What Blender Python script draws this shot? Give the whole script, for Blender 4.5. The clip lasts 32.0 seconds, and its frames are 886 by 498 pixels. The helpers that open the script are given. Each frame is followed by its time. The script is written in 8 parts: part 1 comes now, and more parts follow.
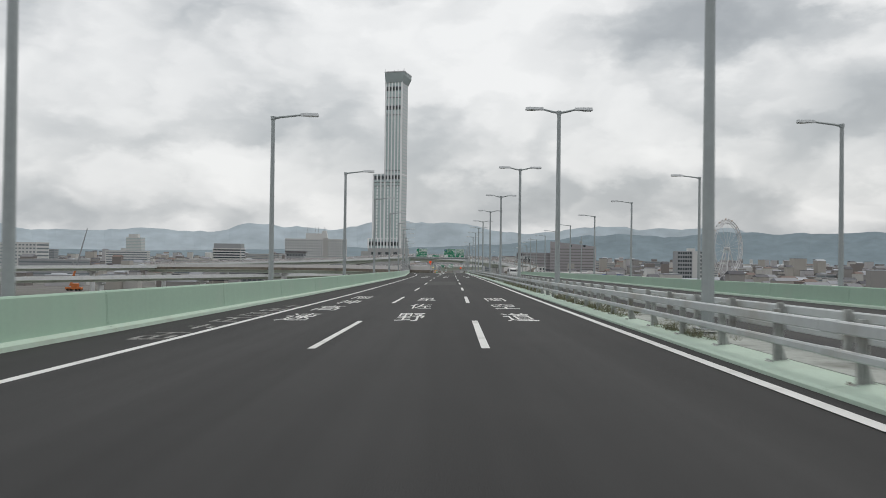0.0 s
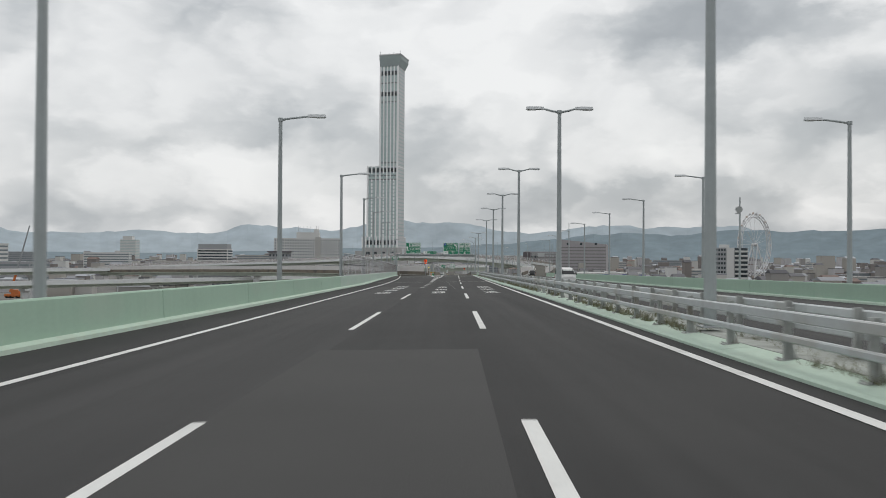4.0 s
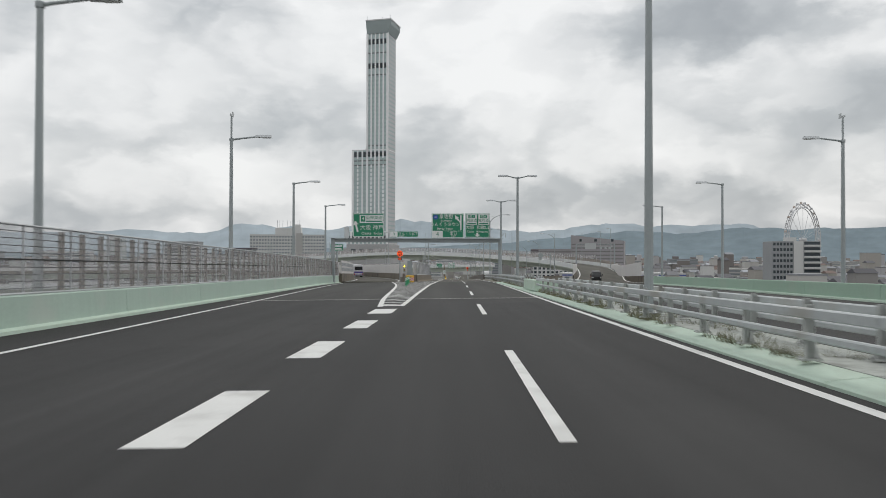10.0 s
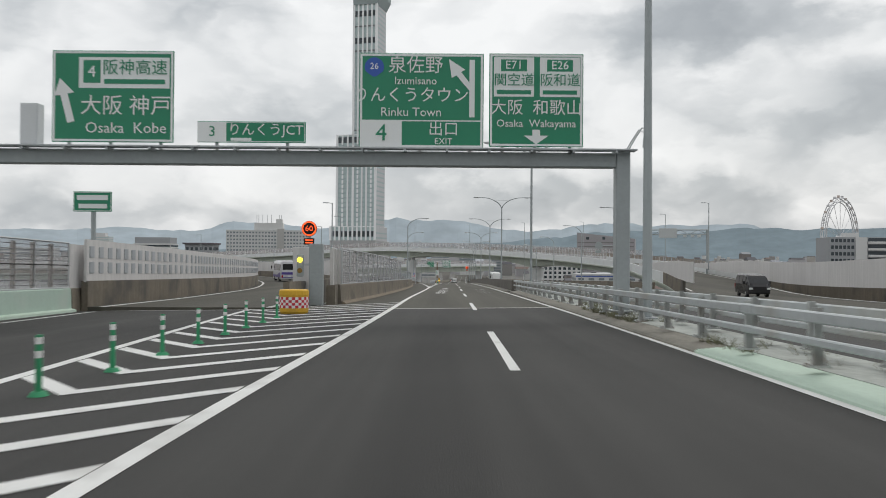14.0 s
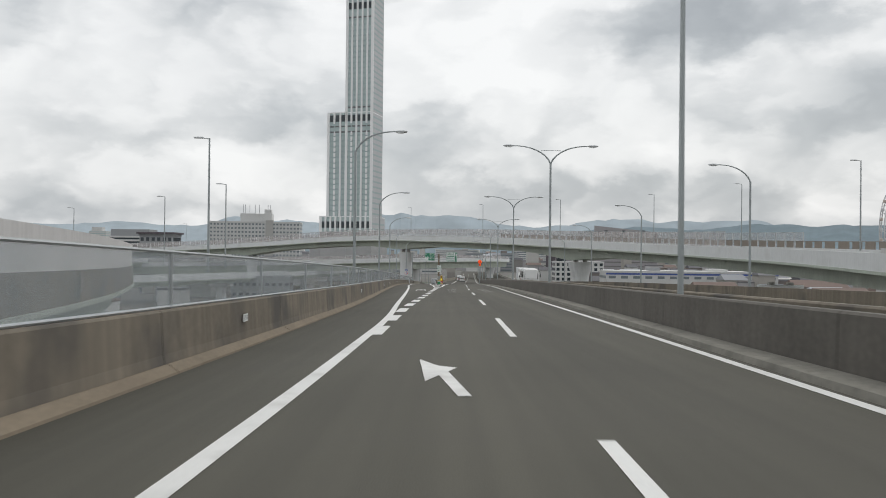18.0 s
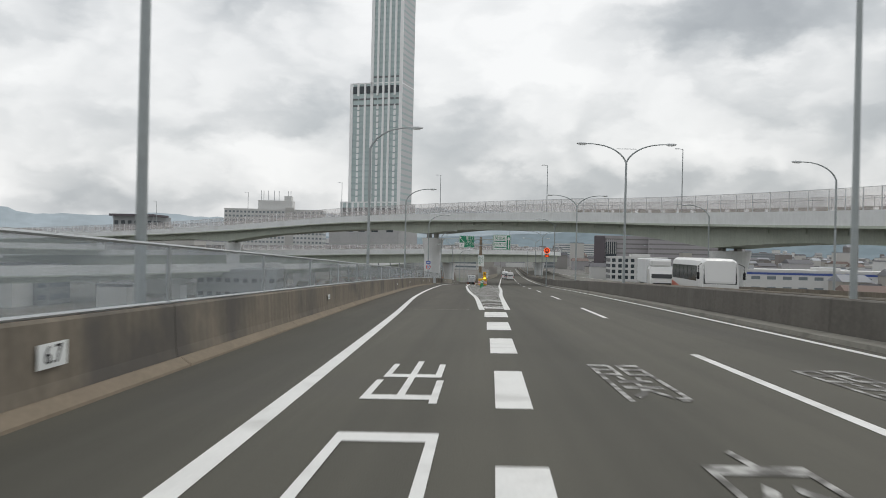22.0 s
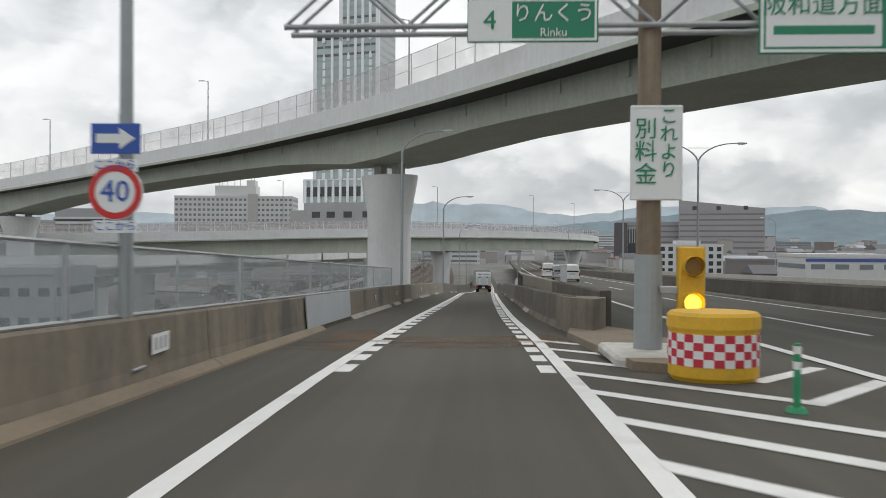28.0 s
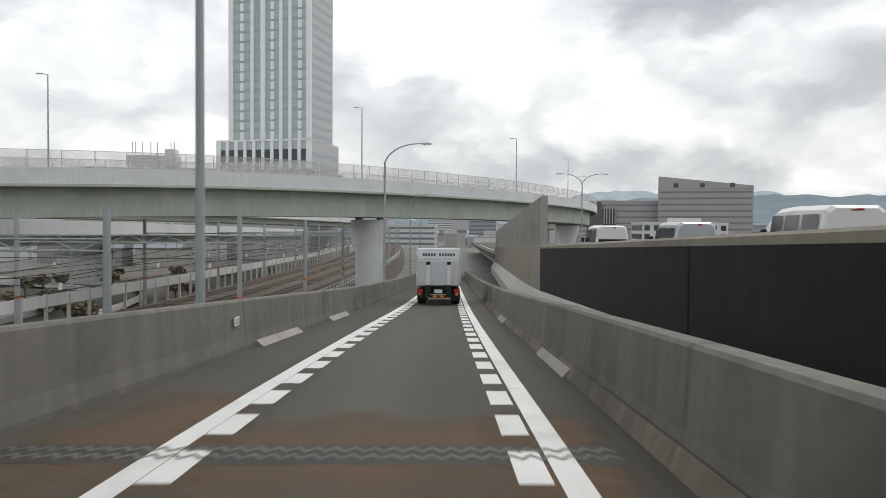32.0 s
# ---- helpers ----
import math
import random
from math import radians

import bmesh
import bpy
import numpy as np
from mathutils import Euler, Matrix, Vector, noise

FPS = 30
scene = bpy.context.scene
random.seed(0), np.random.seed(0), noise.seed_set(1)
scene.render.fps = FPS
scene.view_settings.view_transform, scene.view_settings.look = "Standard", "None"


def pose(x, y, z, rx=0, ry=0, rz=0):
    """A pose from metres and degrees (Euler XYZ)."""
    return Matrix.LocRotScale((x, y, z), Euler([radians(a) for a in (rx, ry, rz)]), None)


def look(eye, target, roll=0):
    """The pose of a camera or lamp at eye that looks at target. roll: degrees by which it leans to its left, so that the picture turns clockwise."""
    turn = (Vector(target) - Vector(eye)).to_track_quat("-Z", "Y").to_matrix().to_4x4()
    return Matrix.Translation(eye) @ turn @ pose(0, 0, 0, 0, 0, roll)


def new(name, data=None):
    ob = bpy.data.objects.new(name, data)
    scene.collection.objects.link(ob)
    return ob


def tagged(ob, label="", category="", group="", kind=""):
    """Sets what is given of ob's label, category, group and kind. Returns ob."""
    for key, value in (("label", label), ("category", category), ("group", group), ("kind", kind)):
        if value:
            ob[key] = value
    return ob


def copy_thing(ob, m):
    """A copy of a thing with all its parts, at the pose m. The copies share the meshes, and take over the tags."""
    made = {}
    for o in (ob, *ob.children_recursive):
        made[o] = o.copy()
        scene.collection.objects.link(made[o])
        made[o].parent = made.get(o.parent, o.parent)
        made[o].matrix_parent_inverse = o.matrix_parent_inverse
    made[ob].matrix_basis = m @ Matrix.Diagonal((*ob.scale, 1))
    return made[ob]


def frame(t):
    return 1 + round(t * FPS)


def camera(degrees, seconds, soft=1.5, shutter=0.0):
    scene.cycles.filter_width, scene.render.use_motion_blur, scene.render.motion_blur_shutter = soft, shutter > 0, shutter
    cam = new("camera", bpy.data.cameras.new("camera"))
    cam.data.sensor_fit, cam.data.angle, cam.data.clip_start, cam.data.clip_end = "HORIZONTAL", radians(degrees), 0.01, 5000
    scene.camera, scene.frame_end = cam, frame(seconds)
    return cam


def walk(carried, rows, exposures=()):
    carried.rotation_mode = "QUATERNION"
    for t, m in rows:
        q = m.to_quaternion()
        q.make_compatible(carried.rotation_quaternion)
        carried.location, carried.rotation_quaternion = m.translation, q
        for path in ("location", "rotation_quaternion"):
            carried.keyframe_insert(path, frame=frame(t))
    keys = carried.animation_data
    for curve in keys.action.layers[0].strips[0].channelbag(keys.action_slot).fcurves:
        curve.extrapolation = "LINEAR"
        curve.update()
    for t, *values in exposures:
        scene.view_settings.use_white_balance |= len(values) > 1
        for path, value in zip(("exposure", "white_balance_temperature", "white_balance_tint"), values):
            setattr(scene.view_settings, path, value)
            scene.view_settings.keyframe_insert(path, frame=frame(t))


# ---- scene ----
# ---------- camera ----------
cam = camera(60.0, 32.0, soft=0.9, shutter=0.2)
PATH = [
    (0, pose(0.000, 0.000, 1.550, 90.578, -0.719, -0.173)),
    (0.5, pose(0.134, 9.389, 1.417, 90.591, -0.748, -0.118)),
    (1, pose(0.277, 18.775, 1.281, 90.593, -0.719, -0.080)),
    (1.5, pose(0.437, 28.157, 1.142, 90.604, -0.579, -0.073)),
    (2, pose(0.602, 37.527, 1.001, 90.612, -0.424, -0.088)),
    (2.5, pose(0.757, 46.879, 0.860, 90.624, -0.360, -0.091)),
    (3, pose(0.899, 56.216, 0.721, 90.631, -0.307, -0.057)),
    (3.5, pose(1.025, 65.561, 0.586, 90.632, -0.284, -0.031)),
    (4, pose(1.127, 74.910, 0.458, 90.626, -0.321, -0.021)),
    (4.5, pose(1.212, 84.265, 0.335, 90.627, -0.373, -0.017)),
    (5, pose(1.287, 93.632, 0.213, 90.638, -0.422, -0.012)),
    (5.5, pose(1.358, 103.013, 0.089, 90.650, -0.470, 0.005)),
    (6, pose(1.434, 112.412, -0.041, 90.643, -0.539, 0.041)),
    (6.5, pose(1.522, 121.832, -0.178, 90.620, -0.600, 0.073)),
    (7, pose(1.633, 131.269, -0.320, 90.605, -0.615, 0.065)),
    (7.5, pose(1.764, 140.718, -0.462, 90.620, -0.644, 0.079)),
    (8, pose(1.905, 150.173, -0.606, 90.638, -0.645, 0.113)),
    (8.5, pose(2.054, 159.627, -0.753, 90.622, -0.557, 0.139)),
    (9, pose(2.217, 169.070, -0.902, 90.661, -0.414, 0.105)),
    (9.5, pose(2.396, 178.497, -1.058, 90.607, -0.252, 0.005)),
    (10, pose(2.574, 187.902, -1.212, 90.612, -0.160, -0.087)),
    (10.5, pose(2.767, 197.303, -1.361, 90.616, -0.130, -0.185)),
    (11, pose(2.965, 206.702, -1.506, 90.609, -0.141, -0.275)),
    (11.5, pose(3.156, 216.093, -1.643, 90.615, -0.136, -0.310)),
    (12, pose(3.341, 225.464, -1.780, 90.638, -0.182, -0.347)),
    (12.5, pose(3.521, 234.809, -1.923, 90.636, -0.212, -0.366)),
    (13, pose(3.685, 244.125, -2.074, 90.525, -0.287, -0.378)),
    (13.5, pose(3.823, 253.399, -2.221, 90.563, -0.384, -0.357)),
    (14, pose(3.946, 262.652, -2.372, 90.589, -0.409, -0.368)),
    (14.5, pose(4.064, 271.879, -2.535, 90.569, -0.405, -0.389)),
    (15, pose(4.178, 281.079, -2.711, 90.518, -0.426, -0.359)),
    (15.5, pose(4.288, 290.250, -2.898, 90.459, -0.450, -0.291)),
    (16, pose(4.394, 299.391, -3.096, 90.406, -0.469, -0.201)),
    (16.5, pose(4.498, 308.502, -3.304, 90.366, -0.491, -0.103)),
    (17, pose(4.600, 317.580, -3.520, 90.341, -0.536, -0.012)),
    (17.5, pose(4.699, 326.625, -3.744, 90.328, -0.579, -0.020)),
    (18, pose(4.770, 335.647, -3.974, 90.316, -0.596, 0.023)),
    (18.5, pose(4.794, 344.651, -4.207, 90.287, -0.626, 0.101)),
    (19, pose(4.763, 353.641, -4.446, 90.239, -0.710, 0.279)),
    (19.5, pose(4.659, 362.624, -4.692, 90.162, -0.801, 0.581)),
    (20, pose(4.499, 371.605, -4.944, 90.096, -0.889, 0.944)),
    (20.5, pose(4.273, 380.587, -5.199, 90.052, -0.985, 1.362)),
    (21, pose(4.001, 389.576, -5.459, 90.015, -1.114, 1.774)),
    (21.5, pose(3.700, 398.577, -5.723, 89.978, -1.217, 2.242)),
    (22, pose(3.371, 407.589, -5.995, 89.922, -1.246, 2.686)),
    (22.5, pose(3.033, 416.598, -6.271, 89.910, -1.364, 3.021)),
    (23, pose(2.690, 425.602, -6.551, 89.903, -1.515, 3.272)),
    (23.5, pose(2.354, 434.591, -6.835, 89.866, -1.560, 3.396)),
    (24, pose(2.025, 443.561, -7.119, 89.861, -1.542, 3.481)),
    (24.5, pose(1.708, 452.509, -7.402, 89.844, -1.460, 3.569)),
    (25, pose(1.414, 461.440, -7.686, 89.835, -1.368, 3.591)),
    (25.5, pose(1.145, 470.363, -7.978, 89.886, -1.218, 3.587)),
    (26, pose(0.907, 479.287, -8.284, 89.885, -0.982, 3.534)),
    (26.5, pose(0.705, 488.209, -8.603, 89.839, -0.738, 3.416)),
    (27, pose(0.548, 497.123, -8.932, 89.763, -0.521, 3.212)),
    (27.5, pose(0.442, 506.026, -9.269, 89.683, -0.358, 2.906)),
    (28, pose(0.394, 514.912, -9.610, 89.638, -0.279, 2.478)),
    (28.5, pose(0.398, 523.781, -9.956, 89.595, -0.213, 1.966)),
    (29, pose(0.445, 532.636, -10.305, 89.567, -0.170, 1.473)),
    (29.5, pose(0.529, 541.474, -10.662, 89.502, -0.099, 1.050)),
    (30, pose(0.649, 550.289, -11.028, 89.401, -0.045, 0.579)),
    (30.5, pose(0.787, 559.087, -11.404, 89.259, -0.076, 0.142)),
    (31, pose(0.929, 567.878, -11.791, 89.079, -0.074, -0.168)),
    (31.5, pose(1.080, 576.676, -12.187, 88.813, -0.134, -0.421)),
    (32, pose(1.239, 585.470, -12.588, 88.540, -0.353, -0.632)),
]
walk(cam, PATH, ((0, -0.04), (4, -0.06), (14, 0.03), (22, 0.06), (26, 0.1), (28, 0.19), (29, 0.18), (30, 0.26), (31, 0.24), (32, 0.29)))

# ---------- sky and sun ----------
SUN_EL, SUN_AZ = radians(52), radians(35)
world = bpy.data.worlds.new("overcast_sky")
scene.world = world
world.use_nodes = True


def overcast(w):
    nt = w.node_tree
    nt.nodes.clear()
    N, L = nt.nodes.new, nt.links.new
    out, bg, sky = N("ShaderNodeOutputWorld"), N("ShaderNodeBackground"), N("ShaderNodeTexSky")
    sky.sky_type = "NISHITA"
    sky.sun_disc = False
    sky.sun_elevation, sky.sun_rotation = SUN_EL, SUN_AZ
    sky.air_density, sky.dust_density = 1.5, 3.0
    def op(kind, *ins):
        m = N("ShaderNodeMath")
        m.operation = kind
        for i, v in enumerate(ins):
            if isinstance(v, (int, float)):
                m.inputs[i].default_value = v
            else:
                L(v, m.inputs[i])
        return m.outputs[0]

    tc, mp, sep = N("ShaderNodeTexCoord"), N("ShaderNodeMapping"), N("ShaderNodeSeparateXYZ")
    mp.inputs["Scale"].default_value = (1.0, 1.0, 1.9)
    mp.inputs["Location"].default_value = CLOUD_SHIFT
    L(tc.outputs["Generated"], mp.inputs["Vector"])
    L(tc.outputs["Generated"], sep.inputs[0])

    def fog(scale, detail, rough, twist):
        n = N("ShaderNodeTexNoise")
        n.inputs["Scale"].default_value, n.inputs["Detail"].default_value = scale, detail
        n.inputs["Roughness"].default_value, n.inputs["Distortion"].default_value = rough, twist
        L(mp.outputs[0], n.inputs["Vector"])
        return op("SUBTRACT", n.outputs["Fac"], 0.5)

    big, mid, wob = fog(2.6, 3.0, 0.4, 0.0), fog(6.0, 8.0, 0.5, 0.1), fog(8.0, 6.0, 0.55, 0.0)
    ahead = op("MAXIMUM", op("ABSOLUTE", sep.outputs[1]), 0.05)
    u = op("ADD", op("DIVIDE", sep.outputs[0], ahead), op("MULTIPLY", mid, 0.30))
    v = op("ADD", op("DIVIDE", sep.outputs[2], ahead), op("MULTIPLY", wob, 0.16))
    puff = N("ShaderNodeTexVoronoi")
    puff.feature = "SMOOTH_F1"
    puff.inputs["Scale"].default_value, puff.inputs["Detail"].default_value, puff.inputs["Roughness"].default_value = 5.5, 2.5, 0.55
    puff.inputs["Smoothness"].default_value = 0.9
    flat = N("ShaderNodeCombineXYZ")
    L(u, flat.inputs[0])
    L(op("MULTIPLY", v, 1.7), flat.inputs[1])
    L(flat.outputs[0], puff.inputs["Vector"])
    lump = op("SUBTRACT", 0.42, puff.outputs["Distance"])
    val = op("ADD", op("ADD", op("ADD", op("MULTIPLY", big, 0.45), op("MULTIPLY", mid, 0.55)), op("MULTIPLY", lump, 0.55)), 0.90)
    for cu, cv, su, sv, k in CLOUDS:
        p, q = op("DIVIDE", op("SUBTRACT", u, cu), su), op("DIVIDE", op("SUBTRACT", v, cv), sv)
        d = op("ADD", op("MULTIPLY", p, p), op("MULTIPLY", q, q))
        val = op("ADD", val, op("MULTIPLY", op("EXPONENT", op("MULTIPLY", d, -1.0)), k))
    ramp = N("ShaderNodeValToRGB")
    e = ramp.color_ramp.elements
    e[0].position, e[0].color = 0.12, (0.37, 0.40, 0.43, 1)
    e[1].position, e[1].color = 0.88, (0.975, 0.983, 0.985, 1)
    for at, c in ((0.40, (0.53, 0.56, 0.585)), (0.56, (0.71, 0.73, 0.745)), (0.70, (0.86, 0.872, 0.88))):
        m = e.new(at)
        m.color = (*c, 1)
    L(val, ramp.inputs[0])
    skys = N("ShaderNodeMix")
    skys.data_type = "RGBA"
    skys.blend_type = "MULTIPLY"
    skys.inputs["Factor"].default_value = 1.0
    skys.inputs[7].default_value = (0.10, 0.10, 0.10, 1)
    L(sky.outputs[0], skys.inputs[6])
    mix = N("ShaderNodeMix")
    mix.data_type = "RGBA"
    mix.inputs["Factor"].default_value = 0.93
    L(skys.outputs[2], mix.inputs[6])
    L(ramp.outputs[0], mix.inputs[7])
    L(mix.outputs[2], bg.inputs["Color"])
    bg.inputs["Strength"].default_value = SKY_STRENGTH
    L(bg.outputs[0], out.inputs["Surface"])


CLOUD_SHIFT = (0.35, 0.1, 0.2)
# cloud masses ahead: sideways, up, half width, half height, lighter or darker
CLOUDS = ((0.34, 0.29, 0.15, 0.055, -0.40), (0.56, 0.21, 0.16, 0.05, -0.26), (0.50, 0.31, 0.16, 0.03, -0.16), (0.14, 0.22, 0.15, 0.10, 0.16), (-0.26, 0.30, 0.12, 0.035, -0.12), (-0.04, 0.25, 0.12, 0.07, 0.14), (-0.46, 0.24, 0.10, 0.04, 0.04), (-0.22, 0.165, 0.12, 0.035, -0.08), (-0.32, 0.10, 0.11, 0.03, 0.16), (-0.36, 0.045, 0.22, 0.03, -0.18), (0.10, 0.07, 0.14, 0.04, -0.08), (0.32, 0.055, 0.30, 0.05, -0.14), (0.02, 0.35, 0.25, 0.06, 0.14), (0.50, 0.10, 0.16, 0.06, -0.20), (-0.40, 0.13, 0.16, 0.04, -0.10), (-0.14, 0.30, 0.14, 0.06, 0.10))
SKY_STRENGTH = 0.95
overcast(world)
sun = new("sun", bpy.data.lights.new("sun", "SUN"))
sun.data.energy, sun.data.angle, sun.data.color = 0.7, radians(25), (1.0, 0.97, 0.92)
sun.matrix_world = look((0, 0, 100), (0 - math.sin(SUN_AZ) * math.cos(SUN_EL) * 100, -math.cos(SUN_AZ) * math.cos(SUN_EL) * 100, 100 - math.sin(SUN_EL) * 100))

# ---------- materials ----------
MATS = {}


def mat(name, color, rough=0.7, metal=0.0, var=0.12, scale=1.5, fine=18.0, bump=0.0, streak=0.0, rnd=0.0, stain=None, tracks=0.0):
    """A surface with large and fine variation; streak: vertical run marks; rnd: piece to piece difference."""
    if name in MATS:
        return MATS[name]
    m = bpy.data.materials.new(name)
    m.use_nodes = True
    MATS[name] = m
    nt = m.node_tree
    N, L = nt.nodes.new, nt.links.new
    b = nt.nodes["Principled BSDF"]
    b.inputs["Roughness"].default_value, b.inputs["Metallic"].default_value = rough, metal
    g = N("ShaderNodeNewGeometry")
    n1, n2 = N("ShaderNodeTexNoise"), N("ShaderNodeTexNoise")
    n1.inputs["Scale"].default_value, n1.inputs["Detail"].default_value = 1.0 / scale, 5.0
    n2.inputs["Scale"].default_value, n2.inputs["Detail"].default_value = fine, 3.0
    L(g.outputs["Position"], n1.inputs["Vector"])
    L(g.outputs["Position"], n2.inputs["Vector"])
    s = N("ShaderNodeMath")
    s.operation = "ADD"
    L(n1.outputs["Fac"], s.inputs[0])
    if rnd:
        oi = N("ShaderNodeObjectInfo")
        k = N("ShaderNodeMath")
        k.operation = "MULTIPLY_ADD"
        k.inputs[1].default_value = rnd / max(var, 0.01)
        L(oi.outputs["Random"], k.inputs[0])
        L(n2.outputs["Fac"], k.inputs[2])
        L(k.outputs[0], s.inputs[1])
    else:
        L(n2.outputs["Fac"], s.inputs[1])
    mr = N("ShaderNodeMapRange")
    mr.inputs["From Min"].default_value, mr.inputs["From Max"].default_value = 0.6, 1.4
    mr.inputs["To Min"].default_value, mr.inputs["To Max"].default_value = 1 - var, 1 + var
    L(s.outputs[0], mr.inputs["Value"])
    val = mr.outputs[0]
    if streak:
        mp, n3 = N("ShaderNodeMapping"), N("ShaderNodeTexNoise")
        mp.inputs["Scale"].default_value = (2.2, 2.2, 0.12)
        L(g.outputs["Position"], mp.inputs["Vector"])
        L(mp.outputs[0], n3.inputs["Vector"])
        n3.inputs["Scale"].default_value, n3.inputs["Detail"].default_value = 2.0, 4.0
        r3 = N("ShaderNodeMapRange")
        r3.inputs["From Min"].default_value, r3.inputs["From Max"].default_value = 0.38, 0.66
        r3.inputs["To Min"].default_value, r3.inputs["To Max"].default_value = 1 - streak, 1 + streak * 0.4
        L(n3.outputs["Fac"], r3.inputs["Value"])
        mu = N("ShaderNodeMath")
        mu.operation = "MULTIPLY"
        L(val, mu.inputs[0])
        L(r3.outputs[0], mu.inputs[1])
        val = mu.outputs[0]
    if tracks:
        for sc, k in (((0.62, 0.013, 0.0), 1.15), ((3.0, 0.04, 0.0), 0.4)):
            mp, n3 = N("ShaderNodeMapping"), N("ShaderNodeTexNoise")
            mp.inputs["Scale"].default_value = sc
            L(g.outputs["Position"], mp.inputs["Vector"])
            L(mp.outputs[0], n3.inputs["Vector"])
            n3.inputs["Scale"].default_value, n3.inputs["Detail"].default_value = 1.0, 4.0
            r3 = N("ShaderNodeMapRange")
            r3.inputs["From Min"].default_value, r3.inputs["From Max"].default_value = 0.3, 0.7
            r3.inputs["To Min"].default_value, r3.inputs["To Max"].default_value = 1 - tracks * k, 1 + tracks * k
            L(n3.outputs["Fac"], r3.inputs["Value"])
            mu = N("ShaderNodeMath")
            mu.operation = "MULTIPLY"
            L(val, mu.inputs[0])
            L(r3.outputs[0], mu.inputs[1])
            val = mu.outputs[0]
    col = N("ShaderNodeMix")
    col.data_type, col.blend_type = "RGBA", "MULTIPLY"
    col.inputs["Factor"].default_value = 1.0
    col.inputs[6].default_value = (*color, 1)
    L(val, col.inputs[7])
    res = col.outputs[2]
    if stain:
        n4 = N("ShaderNodeTexNoise")
        n4.inputs["Scale"].default_value, n4.inputs["Detail"].default_value = 1 / stain[1], 6.0
        L(g.outputs["Position"], n4.inputs["Vector"])
        r4 = N("ShaderNodeMapRange")
        lo = stain[3] if len(stain) > 3 else 0.54
        r4.inputs["From Min"].default_value, r4.inputs["From Max"].default_value = lo, lo + 0.16
        r4.inputs["To Max"].default_value = stain[2]
        L(n4.outputs["Fac"], r4.inputs["Value"])
        c2 = N("ShaderNodeMix")
        c2.data_type = "RGBA"
        L(r4.outputs[0], c2.inputs["Factor"])
        L(res, c2.inputs[6])
        c2.inputs[7].default_value = (*stain[0], 1)
        res = c2.outputs[2]
    L(res, b.inputs["Base Color"])
    if bump:
        bp = N("ShaderNodeBump")
        bp.inputs["Strength"].default_value, bp.inputs["Distance"].default_value = bump, 0.02
        L(n2.outputs["Fac"], bp.inputs["Height"])
        L(bp.outputs[0], b.inputs["Normal"])
    return m


def glow(name, color, strength):
    m = bpy.data.materials.new(name)
    m.use_nodes = True
    b = m.node_tree.nodes["Principled BSDF"]
    b.inputs["Base Color"].default_value = (*color, 1)
    b.inputs["Emission Color"].default_value = (*color, 1)
    b.inputs["Emission Strength"].default_value = strength
    return m


ASPHALT_DARK = mat("asphalt_black", (0.0198, 0.0194, 0.0194), 0.85, var=0.22, scale=4.0, fine=60, bump=0.25, stain=((0.036, 0.035, 0.034), 6.0, 0.4), tracks=0.45)
ASPHALT_NEW = mat("asphalt_dark", (0.037, 0.0358, 0.0335), 0.85, var=0.22, scale=4.0, fine=60, bump=0.25, stain=((0.045, 0.044, 0.043), 6.0, 0.4), tracks=0.30)
ASPHALT_OLD = mat("asphalt_brown_grey", (0.073, 0.069, 0.054), 0.85, var=0.18, scale=5.0, fine=60, bump=0.25, stain=((0.06, 0.056, 0.05), 5.0, 0.4), tracks=0.20)
ASPHALT_RAMP = mat("asphalt_ramp", (0.069, 0.063, 0.049), 0.85, var=0.18, scale=5.0, fine=60, bump=0.25, stain=((0.05, 0.046, 0.04), 5.0, 0.45), tracks=0.22)
MEDIAN_CONC = mat("concrete_median", (0.40, 0.42, 0.39), 0.9, var=0.25, scale=1.2, fine=6, stain=((0.15, 0.15, 0.13), 0.9, 0.75))
PATCH = mat("asphalt_patch", (0.044, 0.043, 0.042), 0.85, var=0.2, scale=3.0, fine=60, bump=0.2)
PAINT = mat("road_paint", (0.72, 0.72, 0.70), 0.6, var=0.10, scale=1.0, fine=30, stain=((0.40, 0.39, 0.37), 0.8, 0.45))
PAINT_WORN = mat("road_paint_worn", (0.42, 0.42, 0.40), 0.7, var=0.3, scale=0.5, fine=12, stain=((0.08, 0.076, 0.068), 0.30, 1.0, 0.40))
GREEN = mat("parapet_green", (0.335, 0.475, 0.375), 0.65, var=0.06, scale=4.0, fine=10, streak=0.025, rnd=0.02, stain=((0.40, 0.47, 0.40), 2.5, 0.35))
GREEN_PALE = mat("parapet_green_faded", (0.40, 0.51, 0.44), 0.65, var=0.07, scale=4.0, fine=10, streak=0.03, rnd=0.03, stain=((0.48, 0.52, 0.47), 2.2, 0.5))
GREEN_LIP = mat("kerb_green", (0.50, 0.62, 0.52), 0.7, var=0.10, scale=1.5, fine=14, stain=((0.40, 0.45, 0.38), 1.5, 0.5))
CONC = mat("concrete_weathered", (0.19, 0.164, 0.128), 0.9, var=0.18, scale=3.5, fine=7, bump=0.15, streak=0.17, rnd=0.06, stain=((0.085, 0.080, 0.074), 2.4, 0.85, 0.50))
CONC_RAMP = mat("concrete_ramp", (0.285, 0.262, 0.215), 0.9, var=0.14, scale=4.0, fine=3, bump=0.12, streak=0.10, rnd=0.03, stain=((0.22, 0.20, 0.165), 3.2, 0.6))
